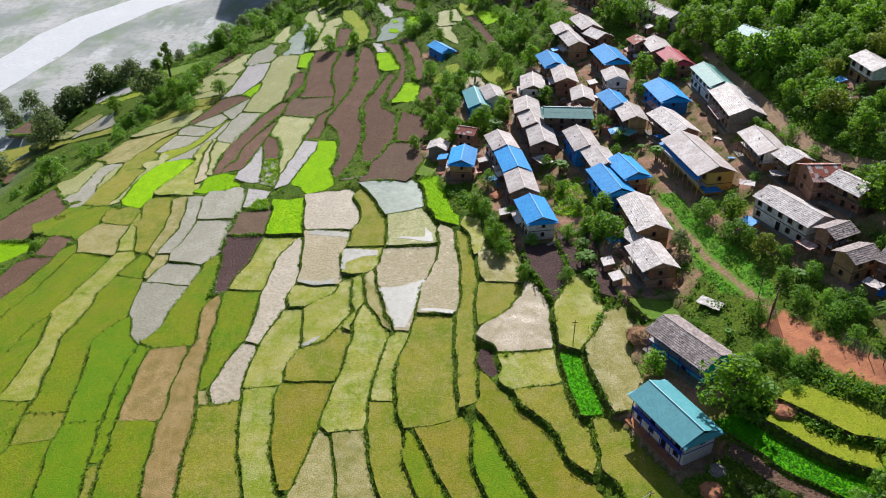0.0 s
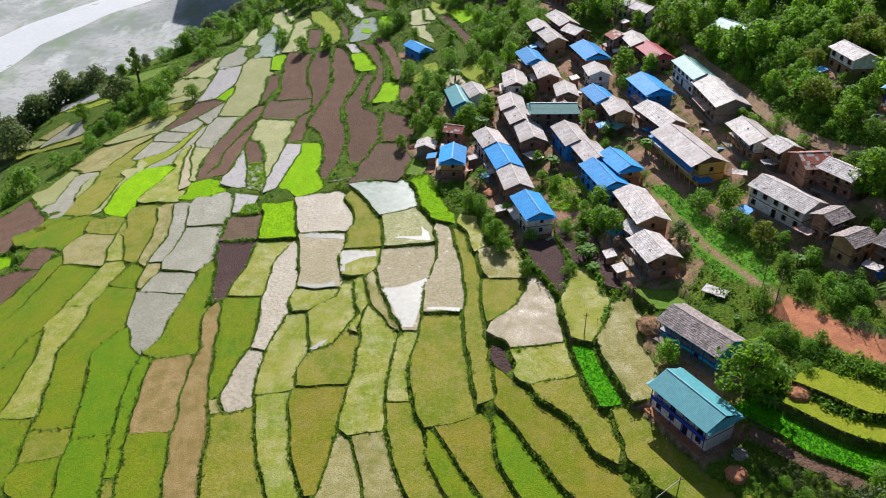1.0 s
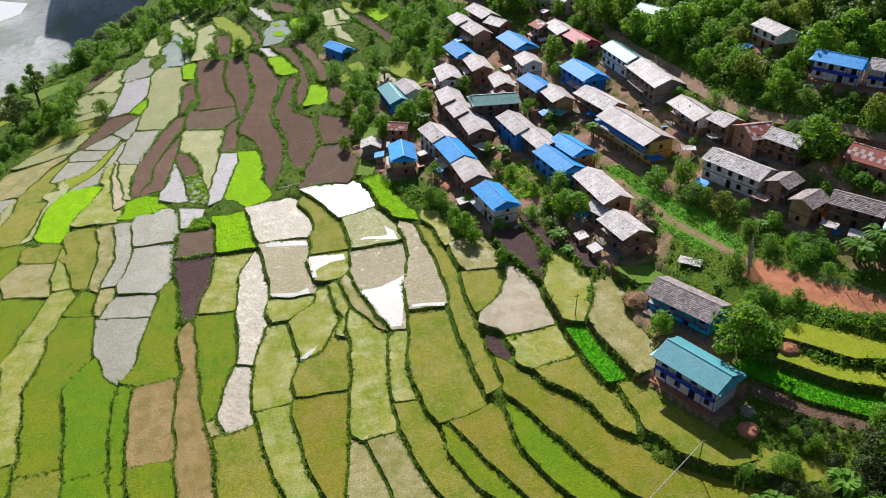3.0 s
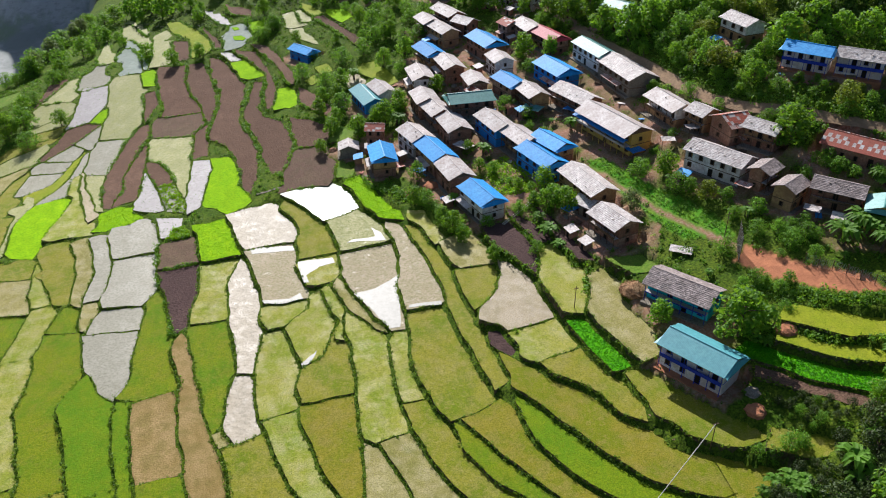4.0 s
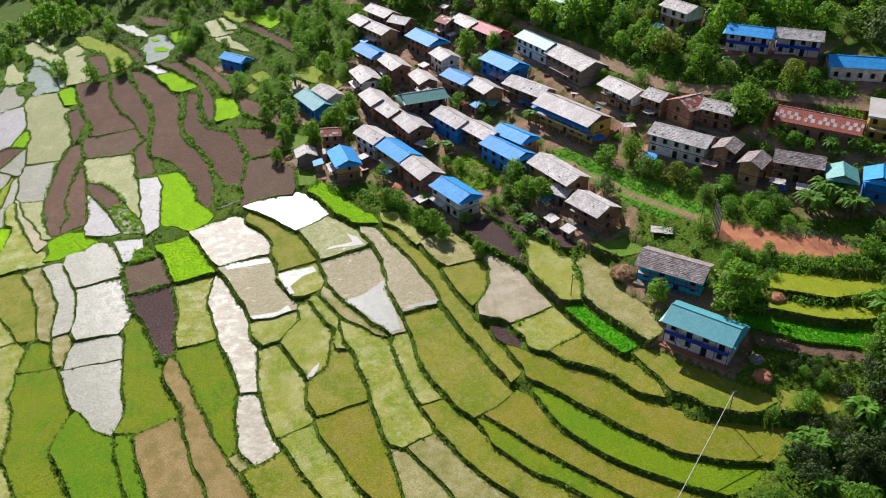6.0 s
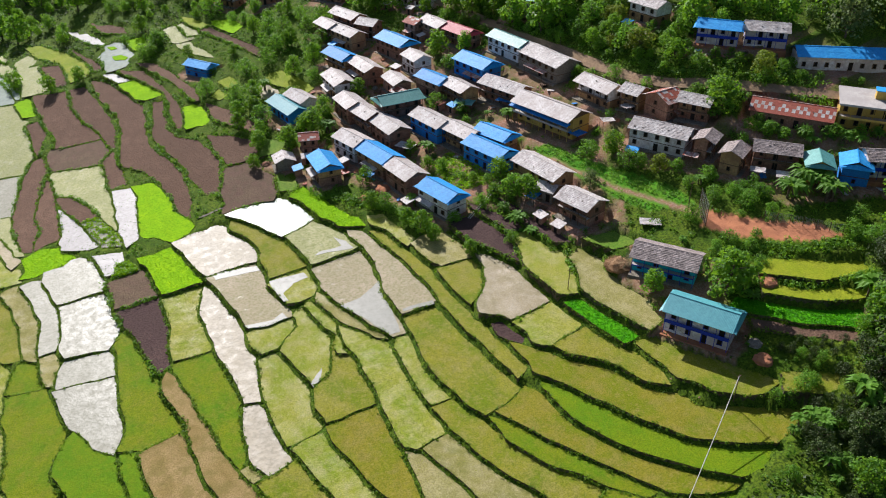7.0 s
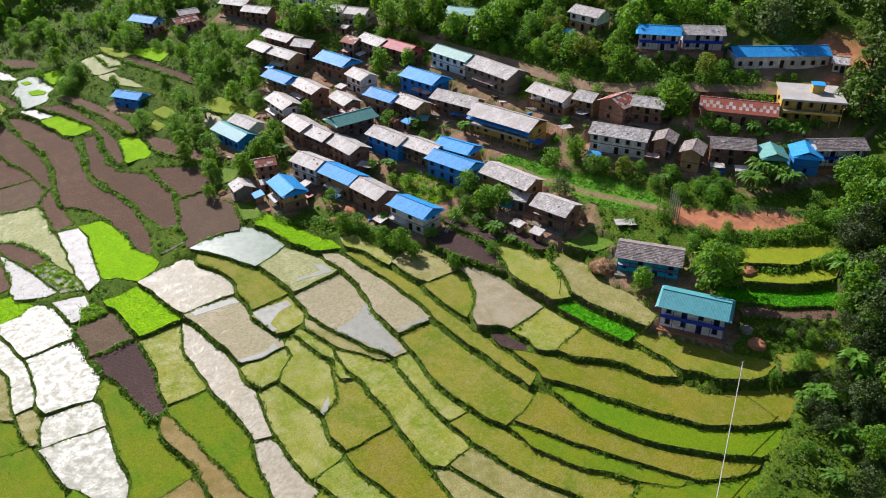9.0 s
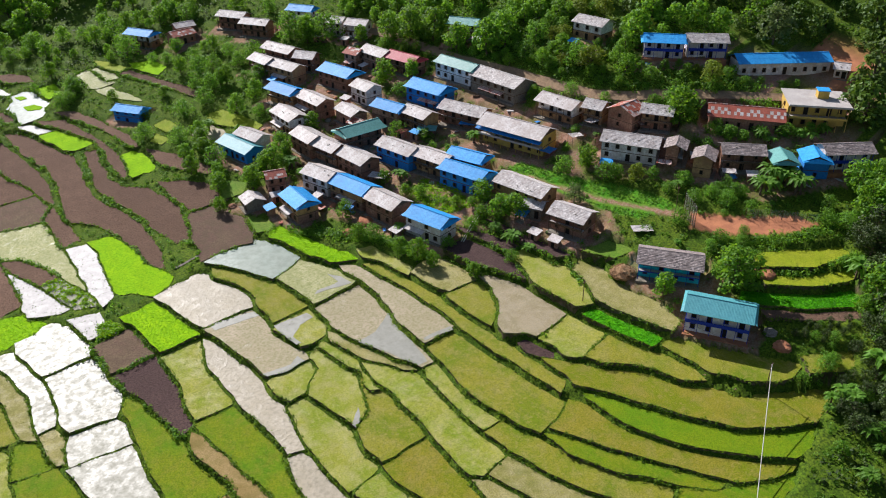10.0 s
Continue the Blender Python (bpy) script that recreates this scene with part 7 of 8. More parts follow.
def woodland():
    """The far wood, too many trees to tell apart, as one sheet of leaf clumps and trunks."""
    chunks, faces, mats, base = [], [], [], 0
    sources = [tree_model("far", 70 + k) for k in range(6)]
    for x, y, h, turn, k in FAR:
        src = sources[k]
        for ob in src.children:
            slot = 1 if ob.name.startswith("crown") else 0
            me = ob.data
            co = np.empty(len(me.vertices) * 3)
            me.vertices.foreach_get("co", co)
            co = co.reshape(-1, 3) * h
            fc = [tuple(i + base for i in p.vertices) for p in me.polygons]
            c, s_ = math.cos(turn), math.sin(turn)
            chunks.append(np.stack([co[:, 0] * c - co[:, 1] * s_ + x, co[:, 0] * s_ + co[:, 1] * c + y, co[:, 2] + drop(x, y)], -1))
            faces += fc
            # crowns higher up the slope get the leaf painted darker for shade
            mats += [2 * slot if x > 108 + 8 * math.sin(0.1 * y) else slot] * len(fc)
            base += len(co)
    for src in sources:
        for ob in (*src.children, src):
            bpy.data.objects.remove(ob)
    me = bpy.data.meshes.new("woodland")
    me.from_pydata(np.concatenate(chunks).tolist(), [], faces)
    me.materials.append(M["bark"])
    me.materials.append(LEAF["broad"])
    me.materials.append(LEAF["deep"])
    me.polygons.foreach_set("material_index", mats)
    return tagged(new("woodland", me), "dense green broad-leaved wood covering the hillside", "woodland", kind="stuff")


woodland()


# ---- weeds on the banks, one object for each stretch of planting ----
def weed_patch(name, spots, leaves, size, material, label, category, seed):
    rnd = random.Random(seed)
    verts, faces = [], []
    for x, y, z, r in spots:
        leaf_cards(verts, faces, Vector((x, y, z + r * 0.35)), r, leaves, size, rnd, 0.7)
    return tagged(new(name, mesh_of(name, verts, faces, material)), label, category, kind="stuff")


rng = random.Random(21)
cells = np.argwhere(edge & (GY < 322))
steps = []
for i, j in cells:
    if 0 < i < nx - 1 and 0 < j < ny - 1:
        fall = abs(GZ[i, j] - min(GZ[i - 1, j], GZ[i + 1, j], GZ[i, j - 1], GZ[i, j + 1]))
        steps.append((fall, i, j))
spots = []
for fall, i, j in steps:
    patch_n = noise.noise((gx[i] * 0.12, gy[j] * 0.12, 2.0))
    chance = 0.12 + 0.5 * max(0.0, fall - 0.5) + 0.5 * max(0, patch_n)
    if rng.random() < chance:
        spots.append((gx[i] + rng.uniform(-0.3, 0.3), gy[j] + rng.uniform(-0.3, 0.3), GZ[i, j] - rng.uniform(0.0, 0.25), rng.uniform(0.18, 0.36 + 0.3 * max(0, patch_n))))
weed_patch("bank_weeds", spots, 9, 0.15, LEAF["weed"], "tangled green weeds on the terrace banks", "weeds", 22)
spots, small_spots = [], []
for kind, tilt, poly in FIELDS:
    for k in range(len(poly)):
        (x, y), (x2, y2) = poly[k], poly[(k + 1) % len(poly)]
        if y > 335:
            continue
        z = level_of(*tilt, x, y)
        ex, ey = x2 - x, y2 - y
        n = math.hypot(ex, ey) or 1.0
        thick = 0.5 + 1.1 * noise.noise((x * 0.09, y * 0.09, 6.0)) + 0.5 * noise.noise((x * 0.5, y * 0.5, 9.0))
        for _ in range(3):
            s, out = rng.random(), rng.uniform(-0.02 if kind.startswith(("mud", "seed", "water")) else -0.14, 0.45)
            place = (x + ex * s + ey / n * out, y + ey * s - ex / n * out)
            if rng.random() < thick * 0.75:
                spots.append((*place, z - rng.uniform(-0.05, 0.45) * (out > 0), rng.uniform(0.18, 0.34 + 0.3 * max(0, thick - 0.3))))
            else:
                small_spots.append((*place, z, rng.uniform(0.1, 0.2)))
bushy = []
for kind, tilt, poly in FIELDS:
    if (kind not in ("soil", "soildark", "weedsoil") or poly[:, 1].max() < 120) and poly[:, 1].mean() < 286:
        continue
    for k in range(len(poly)):
        (x, y), (x2, y2) = poly[k], poly[(k + 1) % len(poly)]
        n = math.hypot(x2 - x, y2 - y) or 1.0
        for _ in range(2):
            if rng.random() < 0.30 + 0.8 * noise.noise((x * 0.08, y * 0.08, 12.0)):
                out, s = rng.uniform(0.2, 0.6), rng.random()
                bushy.append((x + (x2 - x) * s + (y2 - y) / n * out, y + (y2 - y) * s - (x2 - x) / n * out, level_of(*tilt, x, y) - 0.15, rng.uniform(0.35, 0.95)))
weed_patch("plot_hedge", bushy, 22, 0.24, LEAF["bush"], "bushy bright green hedges edging the ploughed plots", "hedge", 30)
weed_patch("rim_weeds", spots, 12, 0.15, LEAF["rim"], "clumps of fresh weeds along the terrace rims", "weeds", 28)
weed_patch("rim_grass", small_spots, 5, 0.09, LEAF["rim"], "short grass fringing the paddies", "grass", 29)

spots = []
for _ in range(16000):
    x, y = rng.uniform(-105, 93), rng.uniform(40, 320)
    i, j = int(np.clip(np.searchsorted(gx, x), 0, nx - 1)), int(np.clip(np.searchsorted(gy, y), 0, ny - 1))
    if not free[i, j] or (y > 280 and in_field(x, y)) or edge[i, j] or red[i, j] or dirt[i, j] > 0.62 or grassy[i, j] > 0.3 or any((x - a) ** 2 + (y - b) ** 2 < r * r for a, b, r in HOUSES):
        continue
    spots.append((x, y, GZ[i, j], rng.uniform(0.35, 0.95)))
weed_patch("undergrowth", spots, 16, 0.22, LEAF["weed"], "low green bushes and undergrowth between plots", "bushes", 23)

spots = []
for _ in range(6000):
    x, y = rng.uniform(75, 180), rng.uniform(75, 285)
    if x > road_x(y) + 2 and not blocked(x, y) and not inside(np.array(x), np.array(y), RED_SLOPE):
        spots.append((x, y, drop(x, y), rng.uniform(0.9, 2.2)))
weed_patch("forest_undergrowth", spots, 24, 0.36, LEAF["weed"], "dense shrubs covering the forest floor", "bushes", 24)

spots = []
for _ in range(5000):
    x, y = rng.uniform(-185, -40), rng.uniform(130, 420)
    i, j = int(np.clip(np.searchsorted(gx, x), 0, nx - 1)), int(np.clip(np.searchsorted(gy, y), 0, ny - 1))
    if gravel[i, j] > 0.3 or not free[i, j] or edge[i, j] or noise.noise((x * 0.04, y * 0.04, 4.0)) < -0.25 or in_field(x, y):
        continue
    spots.append((x, y, drop(x, y), rng.uniform(0.4, 1.1)))
weed_patch("bluff_scrub", spots, 16, 0.25, LEAF["bush"], "scrubby green bushes on the bluff above the river", "bushes", 26)
spots = []
for _ in range(5000):
    x, y = rng.uniform(-60, 100), rng.uniform(20, 60) if rng.random() < 0.35 else rng.uniform(290, 420)
    if (y < 60 and x < 14 + (60 - y) * 0.4) or in_field(x, y):
        continue
    spots.append((x, y, drop(x, y), rng.uniform(0.6, 1.6)))
# this scrub also takes the leaf colour darkened for shade
weed_patch("valley_scrub", spots, 16, 0.3, LEAF["dark"], "dense shrubs and young trees on the lower slope", "bushes", 27)

hedges = [[(-4.5, 178.5), (9, 159), (13.5, 145.5), (13.5, 138), (9, 126), (9, 114), (13.5, 105)], [(21, 126), (30, 117), (25.5, 111)], [(30, 93), (30, 99)], [(51, 99), (60, 90), (69, 84.8)], [(45, 90), (54, 84), (66, 76.5)]]
spots = []
for line in hedges:
    for (ax, ay), (bx, by) in zip(line, line[1:]):
        for _ in range(int(math.hypot(bx - ax, by - ay) * 7)):
            s = rng.random()
            x, y = ax + (bx - ax) * s + rng.gauss(0, 0.8), ay + (by - ay) * s + rng.gauss(0, 0.8)
            i, j = int(np.searchsorted(gx, x)), int(np.searchsorted(gy, y))
            if free[i, j]:
                spots.append((x, y, GZ[i, j], rng.uniform(0.45, 1.0)))
weed_patch("hedge", spots, 22, 0.22, LEAF["broad"], "bushy green hedge along the village edge", "hedge", 25)


# ---- seedling tufts, maize and vegetables ----
def crop_patch(name, poly, tilt, count, leaves, size, radius, material, label, category, seed):
    r2 = random.Random(seed)
    p = np.array(poly)
    spots = []
    while len(spots) < count:
        x, y = r2.uniform(p[:, 0].min(), p[:, 0].max()), r2.uniform(p[:, 1].min(), p[:, 1].max())
        if inside(np.array(x), np.array(y), poly) and near_line(np.array(x), np.array(y), MEADOW_PATH) > 1.3:
            spots.append((x, y, level_of(*tilt, x, y) if tilt else drop(x, y), radius * r2.uniform(0.6, 1.3)))
    return weed_patch(name, spots, leaves, size, material, label, category, seed)


for number, (kind, tilt, poly) in enumerate(FIELDS):
    spread_area = (poly[:, 0].max() - poly[:, 0].min()) * (poly[:, 1].max() - poly[:, 1].min())
    if kind == "nursery" and poly[:, 1].max() < 200:
        crop_patch("rice_seedlings", poly, tilt, int(min(1500, spread_area * 5)), 4, 0.10, 0.10, LEAF["crop"], "dense vivid green rice seedlings", "seedlings", 100 + number)
    if kind == "seedlings":
        crop_patch("rice_seedlings", poly, tilt, int(min(1800, spread_area * 7)), 5, 0.12, 0.12, LEAF["sprout"], "thick deep green rice seedlings", "seedlings", 100 + number)
    if kind == "garden":
        crop_patch("vegetables", poly, tilt, 110, 22, 0.2, 0.55, LEAF["crop"], "leafy vegetable plants in a small plot", "vegetables", 100 + number)
    if kind == "seedmud":
        crop_patch("seedling_bundles", poly, tilt, 60, 5, 0.08, 0.11, LEAF["weed"], "small bundles of rice seedlings lying on wet mud", "seedlings", 100 + number)
# stubble and young rice as standing tufts on the near plots
TUFTED = {"olive": ("tuft", 1.4), "oliveb": ("tuft", 1.4), "lime": ("blade", 1.2), "limeb": ("blade", 1.5), "green": ("blade", 1.8), "green2": ("blade", 1.8), "stubble": ("tuft", 1.2), "mudlime": ("blade", 0.5)}
r3 = random.Random(77)
tufts = {"tuft": [], "blade": []}
for kind, tilt, poly in FIELDS:
    if kind not in TUFTED or poly[:, 1].min() > 165:
        continue
    leaf, dense = TUFTED[kind]
    (x0, y0), (x1, y1) = poly.min(0), poly.max(0)
    n = int((x1 - x0) * (y1 - y0) * dense)
    px, py = np.array([r3.uniform(x0, x1) for _ in range(n)]), np.array([r3.uniform(y0, y1) for _ in range(n)])
    ok = inside(px, py, poly)
    for x, y in zip(px[ok], py[ok]):
        if noise.noise((x * 0.25, y * 0.25, 1.0)) > -0.2:
            tufts[leaf].append((x, y, level_of(*tilt, x, y) - 0.03, r3.uniform(0.06, 0.12)))
weed_patch("rice_stubble", tufts["tuft"], 4, 0.075, LEAF["tuft"], "short olive rice stubble standing in the paddies", "stubble", 78)
weed_patch("young_rice", tufts["blade"], 4, 0.075, LEAF["blade"], "young green rice shoots standing in the paddies", "rice", 79)
crop_patch("creepers", [p for p in MEADOW], None, 1500, 7, 0.16, 0.28, LEAF["bush"], "lush low creeping plants covering the meadow", "creepers", 63)
crop_patch("maize", [(26.2, 164.2), (31.5, 165), (33.8, 154.5), (30.6, 147.8), (24, 151.5)], None, 600, 10, 0.2, 0.5, LEAF["crop"], "tall green maize patch beside the houses", "maize", 61)


# ---- poles and cables ----
def pole(x, y, h, label, tilt=0.0):
    v, f = [], []
    limb(v, f, Vector((0, 0, -0.6)), Vector((0, 0, h)), 0.09, 0.06, 8)
    root = new("utility_pole")
    root.matrix_basis = pose(x, y, drop(x, y), tilt, 0, 0)
    tagged(root, label, "pole", "utility poles")
    part("shaft", mesh_of("shaft", v, f, M["wood"]), root)
    part("crossarm", boxes("crossarm", M["wood"], (-0.5, 0.5, -0.05, 0.05, h - 0.5, h - 0.4)), root)
    return Vector((x, y, drop(x, y) + h - 0.4))


def cable(a, b, sag, label, thick=0.012, sheath="wire"):
    cu = bpy.data.curves.new("cable", "CURVE")
    cu.dimensions, cu.bevel_depth, cu.bevel_resolution = "3D", thick, 1
    sp = cu.splines.new("POLY")
    sp.points.add(24)
    for i in range(25):
        s = i / 24
        p = a.lerp(b, s)
        sp.points[i].co = (p.x, p.y, p.z - 4 * sag * s * (1 - s), 1)
    cu.materials.append(M[sheath])
    return tagged(new("cable", cu), label, "cable", "overhead cables")


top_a = pole(27.4, 73.1, 6.0, "wooden utility pole on a terrace below the house")
pole(22.2, 108.2, 5.0, "thin wooden pole standing in a paddy")
pole(52.5, 109.5, 8.0, "tall utility pole beside the red earth yard")
far_end = Vector((1.0, 59.7, -6.2))
cable(top_a, far_end, 0.2, "pale overhead cable bundle running from the terrace pole", 0.06)
for k in range(2):
    cable(top_a + Vector((0.3 * k - 0.45, 0.2 * k - 0.3, 0.02 * k)), Vector((28.6 + 0.45 * k, 92.6 - 0.9 * k, 1.4)), 0.35, "thin dark overhead cable between pole and house", 0.008, "wood")


# ---- yard things ----
def heap(x, y, r, h, material, label, category, seed):
    rnd = random.Random(seed)
    bm = bmesh.new()
    bmesh.ops.create_icosphere(bm, subdivisions=3, radius=1.0)
    for v in bm.verts:
        n = noise.noise(v.co * 2.3 + Vector((seed, 0, 0))) * 0.25 + noise.noise(v.co * 6 + Vector((seed, 3, 0))) * 0.12
        v.co = Vector((v.co.x * r * (1 + n), v.co.y * r * (1 + n), max(-0.3, v.co.z) * h * (1 + n)))
    me = bpy.data.meshes.new("heap")
    bm.to_mesh(me)
    bm.free()
    me.materials.append(material)
    ob = new("haystack" if category == "haystack" else "earth_mound", me)
    ob.matrix_basis = pose(x, y, drop(x, y))
    if category == "haystack":
        v, f = [], []
        for _ in range(900):
            d = Vector((rnd.gauss(0, 1), rnd.gauss(0, 1), abs(rnd.gauss(0, 1)))).normalized()
            p = Vector((d.x * r * 1.06, d.y * r * 1.06, d.z * h * 1.06))
            a = Vector((rnd.gauss(0, 1), rnd.gauss(0, 1), rnd.gauss(-0.4, 0.6))).normalized()
            b, k = d.cross(a).normalized() * 0.03, len(v)
            a = a * rnd.uniform(0.2, 0.5)
            v += [tuple(p - a - b), tuple(p + a), tuple(p - a + b)]
            f.append((k, k + 1, k + 2))
        part("loose_straw", mesh_of("loose_straw", v, f, M["straw"]), ob)
    return tagged(ob, label, category)


heap(33.6, 107.6, 2.5, 1.3, M["straw"], "brown heap of straw beside the turquoise house", "haystack", 1)
heap(36.7, 75.7, 1.6, 0.7, M["earth"], "heap of reddish earth and stones below the house", "mound", 2)
heap(38.5, 79.0, 1.3, 0.6, M["stone"], "grey heap of rubble beside the house", "mound", 3)
heap(49.5, 87.0, 2.0, 0.8, M["earth"], "reddish earth heap on a terrace bank", "mound", 4)


def sheet(x, y, w, d, h, turn, material, label, seed):
    """A sagging sheet on four sticks."""
    rnd = random.Random(seed)
    root = new("canopy")
    root.matrix_basis = pose(x, y, drop(x, y), 0, 0, turn)
    tagged(root, label, "canopy", "yard canopies")
    n = 8
    verts = [(w * (i / n - 0.5), d * (j / n - 0.5), h - 0.25 * math.sin(3.14 * i / n) * math.sin(3.14 * j / n) + 0.06 * rnd.uniform(-1, 1)) for i in range(n + 1) for j in range(n + 1)]
    faces = [(i * (n + 1) + j, (i + 1) * (n + 1) + j, (i + 1) * (n + 1) + j + 1, i * (n + 1) + j + 1) for i in range(n) for j in range(n)]
    cloth = part("sheet", mesh_of("sheet", verts, faces, material), root)
    cloth.modifiers.new("thick", "SOLIDIFY").thickness = 0.02
    stick = boxes("stick", M["wood"], (-0.04, 0.04, -0.04, 0.04, -0.5, h))
    for sx in (-0.46, 0.46):
        for sy in (-0.46, 0.46):
            part("stick", stick, root, pose(sx * w, sy * d, 0))
    return root


sheet(33.8, 134.9, 3.2, 2.4, 2.2, 20, M["tarp"], "blue and white tarpaulin stretched on sticks", 1)
sheet(23.6, 172.5, 4.5, 3.2, 2.4, -60, M["tin"], "pale sheet canopy in a yard between houses", 2)
sheet(55.0, 146.9, 3.6, 3.0, 2.0, 10, M["tarp"], "blue tarpaulin canopy beside the school", 3)
sheet(60.8, 143.6, 3.0, 2.4, 2.2, -20, M["tin"], "small tin-roofed yard shelter", 4)
sheet(11.3, 168.2, 2.6, 2.2, 2.2, 30, M["tarp"], "blue tarpaulin lean-to below the houses", 5)
sheet(13.4, 172.9, 2.8, 2.2, 2.4, 20, M["tin"], "small tin shelter below the houses", 6)
sheet(7.4, 175.3, 3.6, 2.6, 2.0, 10, M["rust"], "rusty sheet shelter in a dirt yard", 7)
sheet(43.4, 177.5, 5.0, 3.8, 2.4, -50, M["green_roof"], "green sheet shelter between houses", 8)
sheet(51.0, 170.5, 4.0, 3.0, 2.2, -60, M["tarp"], "deep blue tarpaulin beside the school", 9)
sheet(79.0, 96.6, 3.0, 2.4, 2.2, -40, M["tarp"], "blue tarpaulin below the green-roofed house", 10)
sheet(86.1, 82.4, 3.4, 2.4, 2.0, 20, M["tarp"], "blue and white canopy among the trees", 11)
sheet(66.5, 143.6, 3.0, 2.6, 2.0, 0, M["tin"], "small tin lean-to beside a white house", 12)
sheet(46.0, 112.7, 4.2, 2.6, 0.7, -40, M["tin"], "collapsed pale shed roof in the weeds", 13)
sheet(64.2, 121.0, 3.2, 2.4, 2.4, -60, M["rust"], "rusty porch roof before a brick house", 14)
sheet(70.2, 108.5, 3.0, 2.4, 2.4, -50, M["tin"], "white tin porch before a house", 15)


def bamboo(a, b, r, label):
    v, f = [], []
    limb(v, f, Vector(a), Vector(b), r, r * 0.7, 6)
    return tagged(new("bamboo_pole", mesh_of("bamboo_pole", v, f, M["wire"])), label, "pole", "bamboo poles")


za, zb = drop(22.7, 141.0), drop(33.4, 145.3)
bamboo((21.5, 140.5, za + 0.4), (33.4, 145.3, zb + 1.0), 0.09, "long bamboo water channel beside a ploughed plot")
bamboo((21.3, 141.0, za + 0.3), (33.2, 146.0, zb + 0.9), 0.07, "long bamboo rail beside a ploughed plot")


def net_fence(a, b, h):
    """A sagging wire net on posts beside the red earth yard."""
    root = new("net_fence")
    tagged(root, "thin grey wire net fence on wooden posts", "fence")
    a, b = Vector(a), Vector(b)
    n = 6
    for k in range(n + 1):
        p = a.lerp(b, k / n)
        z = drop(p.x, p.y)
        part("post", boxes("post", M["wood"], (-0.05, 0.05, -0.05, 0.05, -0.4, h)), root, pose(p.x, p.y, z))
    v, f = [], []
    cols, rows = 40, 8
    for k in range(cols + 1):
        p = a.lerp(b, k / cols)
        limb(v, f, Vector((p.x, p.y, drop(p.x, p.y))), Vector((p.x, p.y, drop(p.x, p.y) + h - 0.1)), 0.012, 0.012, 3)
    for r in range(rows + 1):
        for k in range(cols):
            p, q = a.lerp(b, k / cols), a.lerp(b, (k + 1) / cols)
            z = 0.1 + (h - 0.2) * r / rows
            limb(v, f, Vector((p.x, p.y, drop(p.x, p.y) + z)), Vector((q.x, q.y, drop(q.x, q.y) + z)), 0.012, 0.012, 3)
    part("net", mesh_of("net", v, f, M["wire"]), root)


net_fence((53.0, 105.0), (55.6, 109.5), 5.0)
net_fence((62.0, 99.0), (70.0, 87.5), 2.2)
heap(7.5, 163.0, 1.6, 0.8, M["earth"], "spill of red earth and bricks below the houses", "mound", 6)
heap(12.5, 163.5, 2.0, 0.9, M["earth"], "heap of red earth and bricks below the houses", "mound", 7)


# ---- clutter in the dirt yards before the houses ----
def woodpile(x, y, turn, size, rnd):
    root = new("woodpile")
    root.matrix_basis = pose(x, y, drop(x, y), 0, 0, turn) @ Matrix.Scale(size, 4)
    tagged(root, "stack of split firewood in a dirt yard", "woodpile", "yard clutter")
    for k in range(15):
        z, lx = 0.1 + 0.17 * (k // 5), -0.5 + 0.22 * (k % 5) + rnd.uniform(-0.04, 0.04)
        part("log", LOG, root, pose(lx, rnd.uniform(-0.1, 0.1), z, 0, 0, rnd.uniform(-5, 5)))


lv, lf = [], []
limb(lv, lf, Vector((0, -0.75, 0)), Vector((0, 0.75, 0)), 0.1, 0.085, 7)
LOG = mesh_of("log", lv, lf, M["wood"])


def shed(x, y, turn, w, d, h, roof, rnd):
    root = new("yard_shed")
    root.matrix_basis = pose(x, y, drop(x, y), 0, 0, turn)
    tagged(root, {"tin": "small lean-to shed with a pale tin roof", "rust": "small lean-to shed with a rusty sheet roof", "blue": "small lean-to shed with a blue sheet roof"}[roof] + " beside a house", "shed", "yard sheds")
    part("wall", boxes("wall", M["brick"], (-w / 2, w / 2, -d / 2, d / 2, -0.8, h)), root)
    # black slab on the wall front, painted for the shade inside the shed
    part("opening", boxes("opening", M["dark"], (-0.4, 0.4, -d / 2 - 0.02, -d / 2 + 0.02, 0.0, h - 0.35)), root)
    vv, ff = sheet_slope(w + 0.6, d + 0.7, 0.5)
    part("roof", mesh_of("roof", vv, ff, M["rustred" if roof == "rust" else roof]), root, pose(0, -d / 2 - 0.35, h + 0.03))


SCRAPS = {}
for skin in ("tin", "tarp", "rustred"):
    sv, sf = sheet_slope(2.0, 0.95, 0.12, rows=1)
    SCRAPS[skin] = mesh_of("metal_sheet", sv, sf, M[skin])


def scrap(x, y, turn, rnd):
    """A loose roofing sheet left lying in a yard, one edge propped on the dirt."""
    skin = rnd.choice(("tin", "tin", "tin", "tarp", "rustred"))
    ob = new("metal_sheet", SCRAPS[skin])
    ob.matrix_basis = pose(x, y, drop(x, y) + 0.16, rnd.uniform(-8, 8), rnd.uniform(-6, 6), turn) @ Matrix.Scale(rnd.uniform(0.7, 1.2), 4)
    tagged(ob, {"tin": "loose pale roofing sheet lying in a yard", "tarp": "loose blue plastic sheet lying in a yard", "rustred": "loose rusty roofing sheet lying in a yard"}[skin], "sheet", "loose sheets")


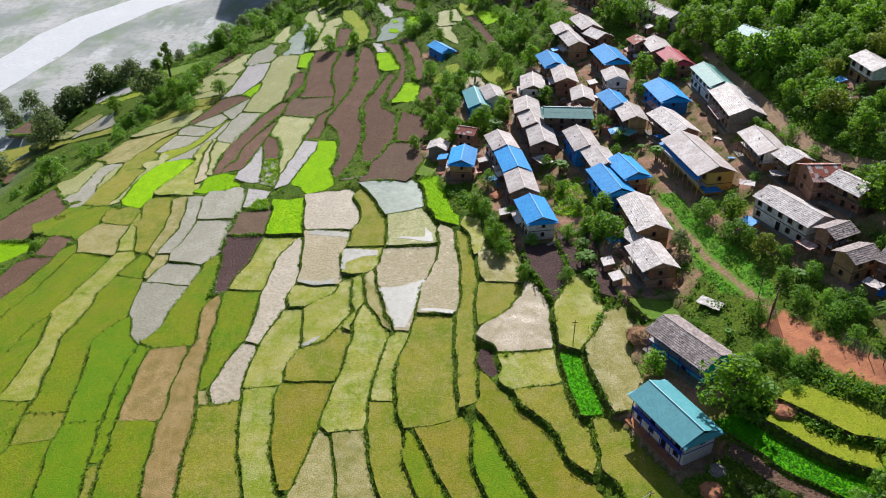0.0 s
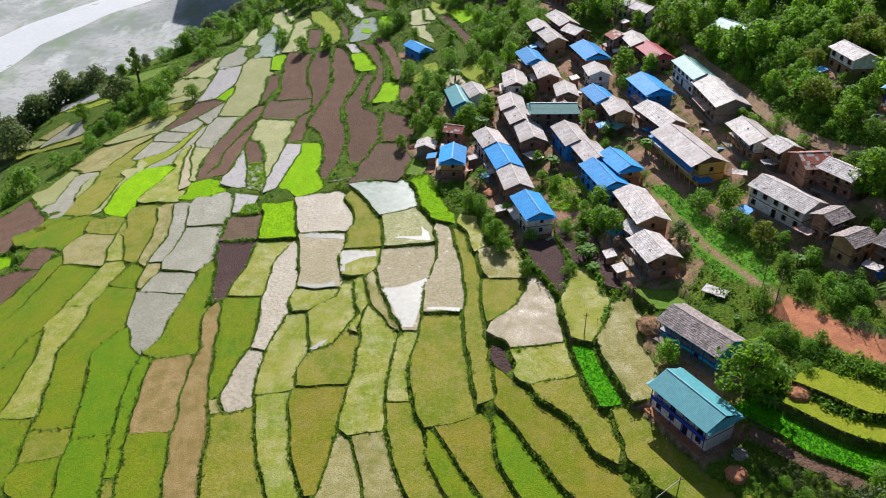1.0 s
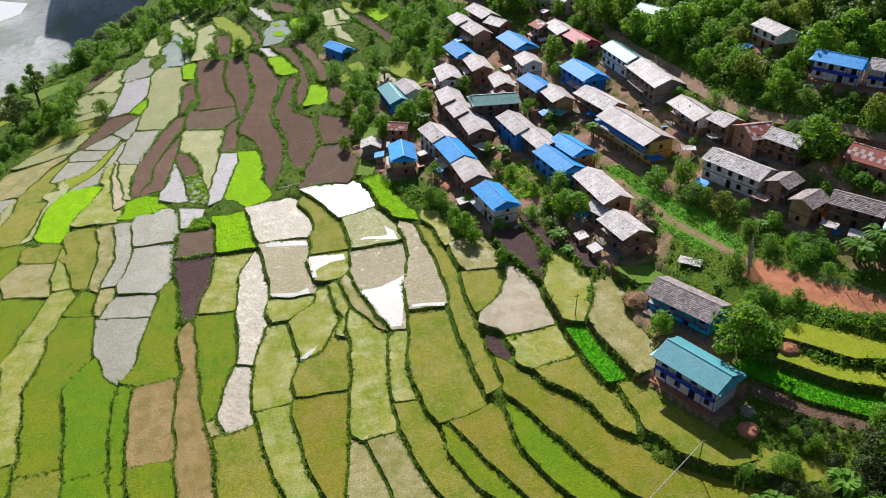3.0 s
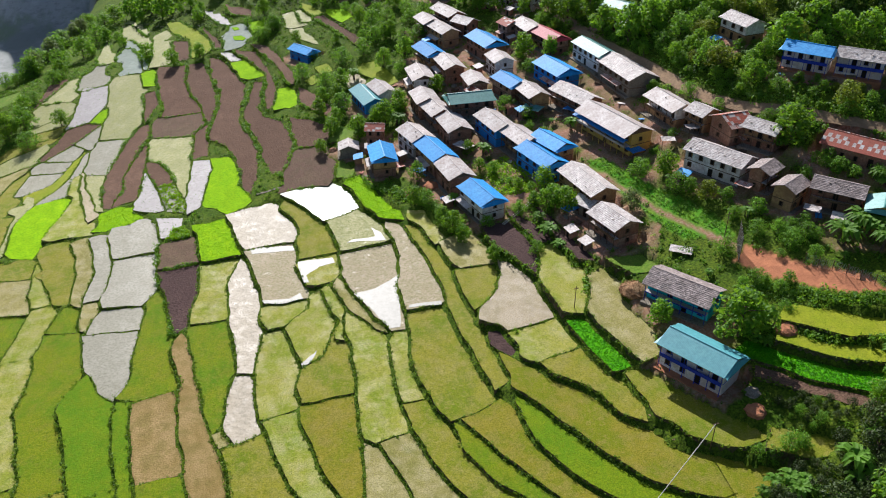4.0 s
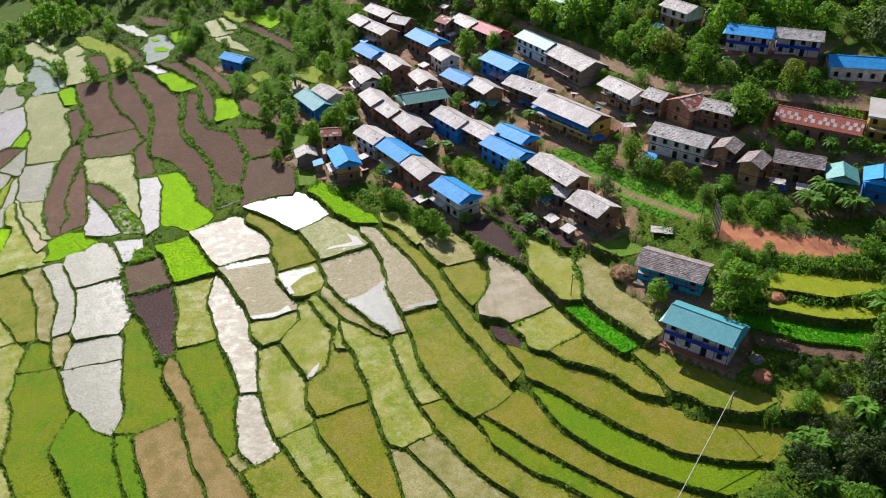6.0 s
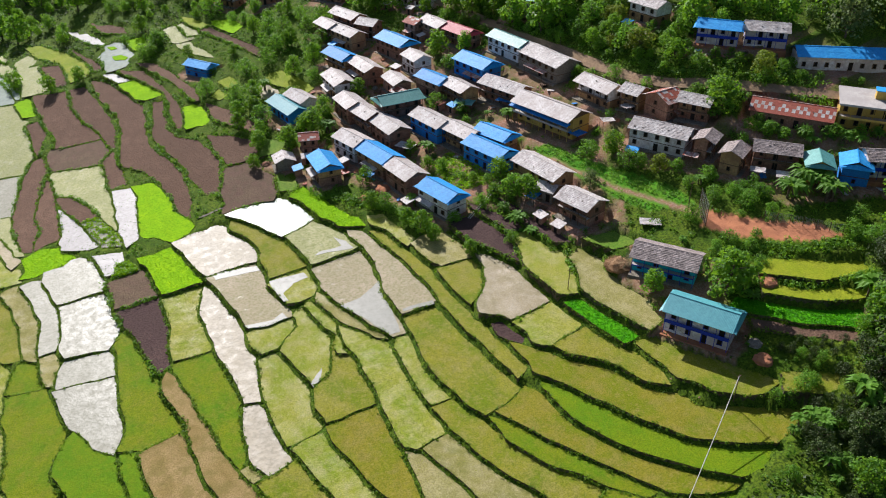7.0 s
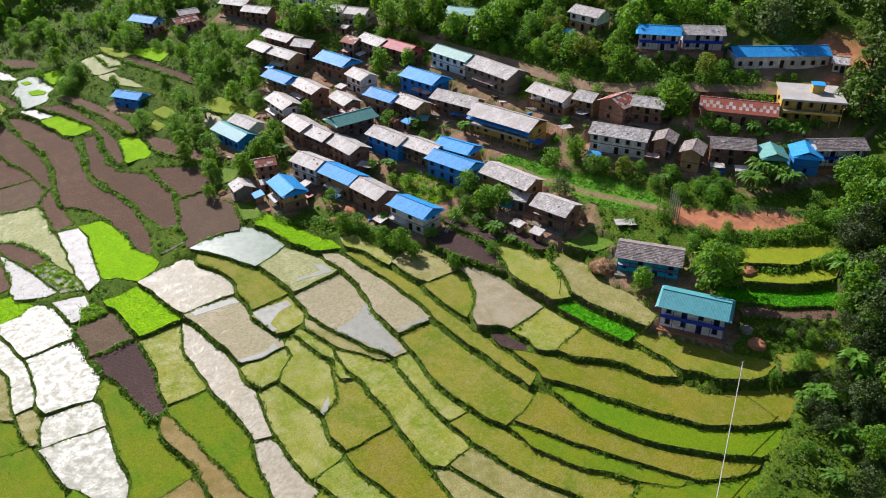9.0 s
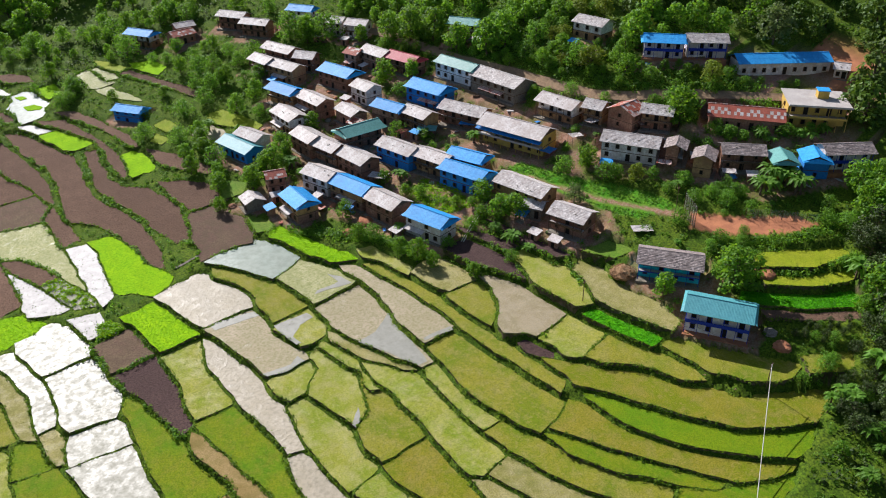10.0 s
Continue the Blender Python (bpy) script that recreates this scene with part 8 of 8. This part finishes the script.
def taken(x, y, gap):
    for _, hx_, hy_, _, turn, length, depth, *_ in SITES:
        c, s_ = math.cos(radians(turn)), math.sin(radians(turn))
        if abs((x - hx_) * c + (y - hy_) * s_) < length / 2 + gap and abs((y - hy_) * c - (x - hx_) * s_) < depth / 2 + gap:
            return True
    i, j = int(np.clip(np.searchsorted(gx, x), 0, nx - 1)), int(np.clip(np.searchsorted(gy, y), 0, ny - 1))
    return owner[i, j] > 0 or grassy[i, j] > 0.3 or red[i, j] > 0 or in_field(x, y)


yard_rnd = random.Random(404)
used = []
for style, x, y, z, turn, length, depth, *_ in SITES:
    if style != "h" or y > 250:
        continue
    for _ in range(8):
        lx, ly = yard_rnd.uniform(-length / 2 - 1.5, length / 2 + 1.5), -depth / 2 - yard_rnd.uniform(1.0, 3.2)
        c, s_ = math.cos(radians(turn)), math.sin(radians(turn))
        px, py = x + lx * c - ly * s_, y + lx * s_ + ly * c
        what = yard_rnd.random()
        if taken(px, py, 1.5 if what < 0.28 else 0.7) or any((px - a) ** 2 + (py - b) ** 2 < 7 for a, b in used):
            continue
        used.append((px, py))
        if what > 0.72:
            scrap(px, py, yard_rnd.uniform(0, 360), yard_rnd)
        elif what < 0.24:
            shed(px, py, turn + yard_rnd.uniform(-8, 8), yard_rnd.uniform(1.6, 2.6), yard_rnd.uniform(1.3, 1.8), yard_rnd.uniform(1.5, 2.0), yard_rnd.choice(("tin", "tin", "rust", "blue")), yard_rnd)
        else:
            if what < 0.48:
                woodpile(px, py, yard_rnd.uniform(0, 360), yard_rnd.uniform(0.8, 1.25), yard_rnd)
            else:
                heap(px, py, yard_rnd.uniform(0.6, 1.2), yard_rnd.uniform(0.35, 0.7), M[yard_rnd.choice(("stone", "brick", "earth"))], "low heap of loose earth and stones in a yard", "heap", 20 + len(used))
spots = []
for (ax, ay), (bx, by) in zip(ROAD[1:8], ROAD[2:9]):
    for _ in range(int(math.hypot(bx - ax, by - ay) * 5)):
        s_, off = yard_rnd.random(), yard_rnd.choice((-1, -1, 1)) * yard_rnd.uniform(1.7, 4.8)
        n = math.hypot(bx - ax, by - ay)
        x, y = ax + (bx - ax) * s_ - (by - ay) / n * off, ay + (by - ay) * s_ + (bx - ax) / n * off
        if not taken(x, y, 0.9) and noise.noise((x * 0.13, y * 0.13, 3.0)) > -0.25:
            spots.append((x, y, ground_at(x, y) + 0.1, yard_rnd.uniform(0.5, 1.3)))
weed_patch("road_verge", spots, 20, 0.26, LEAF["bush"], "green bushes and weeds along the verges of the dirt road", "bushes", 65)
spots = []
for _ in range(2600):
    x, y = yard_rnd.uniform(2, 100), yard_rnd.uniform(80, 250)
    if not inside(np.array(x), np.array(y), VILLAGE) or taken(x, y, 0.9) or noise.noise((x * 0.15, y * 0.15, 7.0)) < 0.02 or near_line(np.array(x), np.array(y), ROAD) < 1.9:
        continue
    spots.append((x, y, drop(x, y), yard_rnd.uniform(0.3, 0.8)))
weed_patch("village_bushes", spots, 18, 0.2, LEAF["bush"], "small green bushes growing between the houses", "bushes", 64)

for key, m in WAITING.items():
    MODELS[key].matrix_basis = m
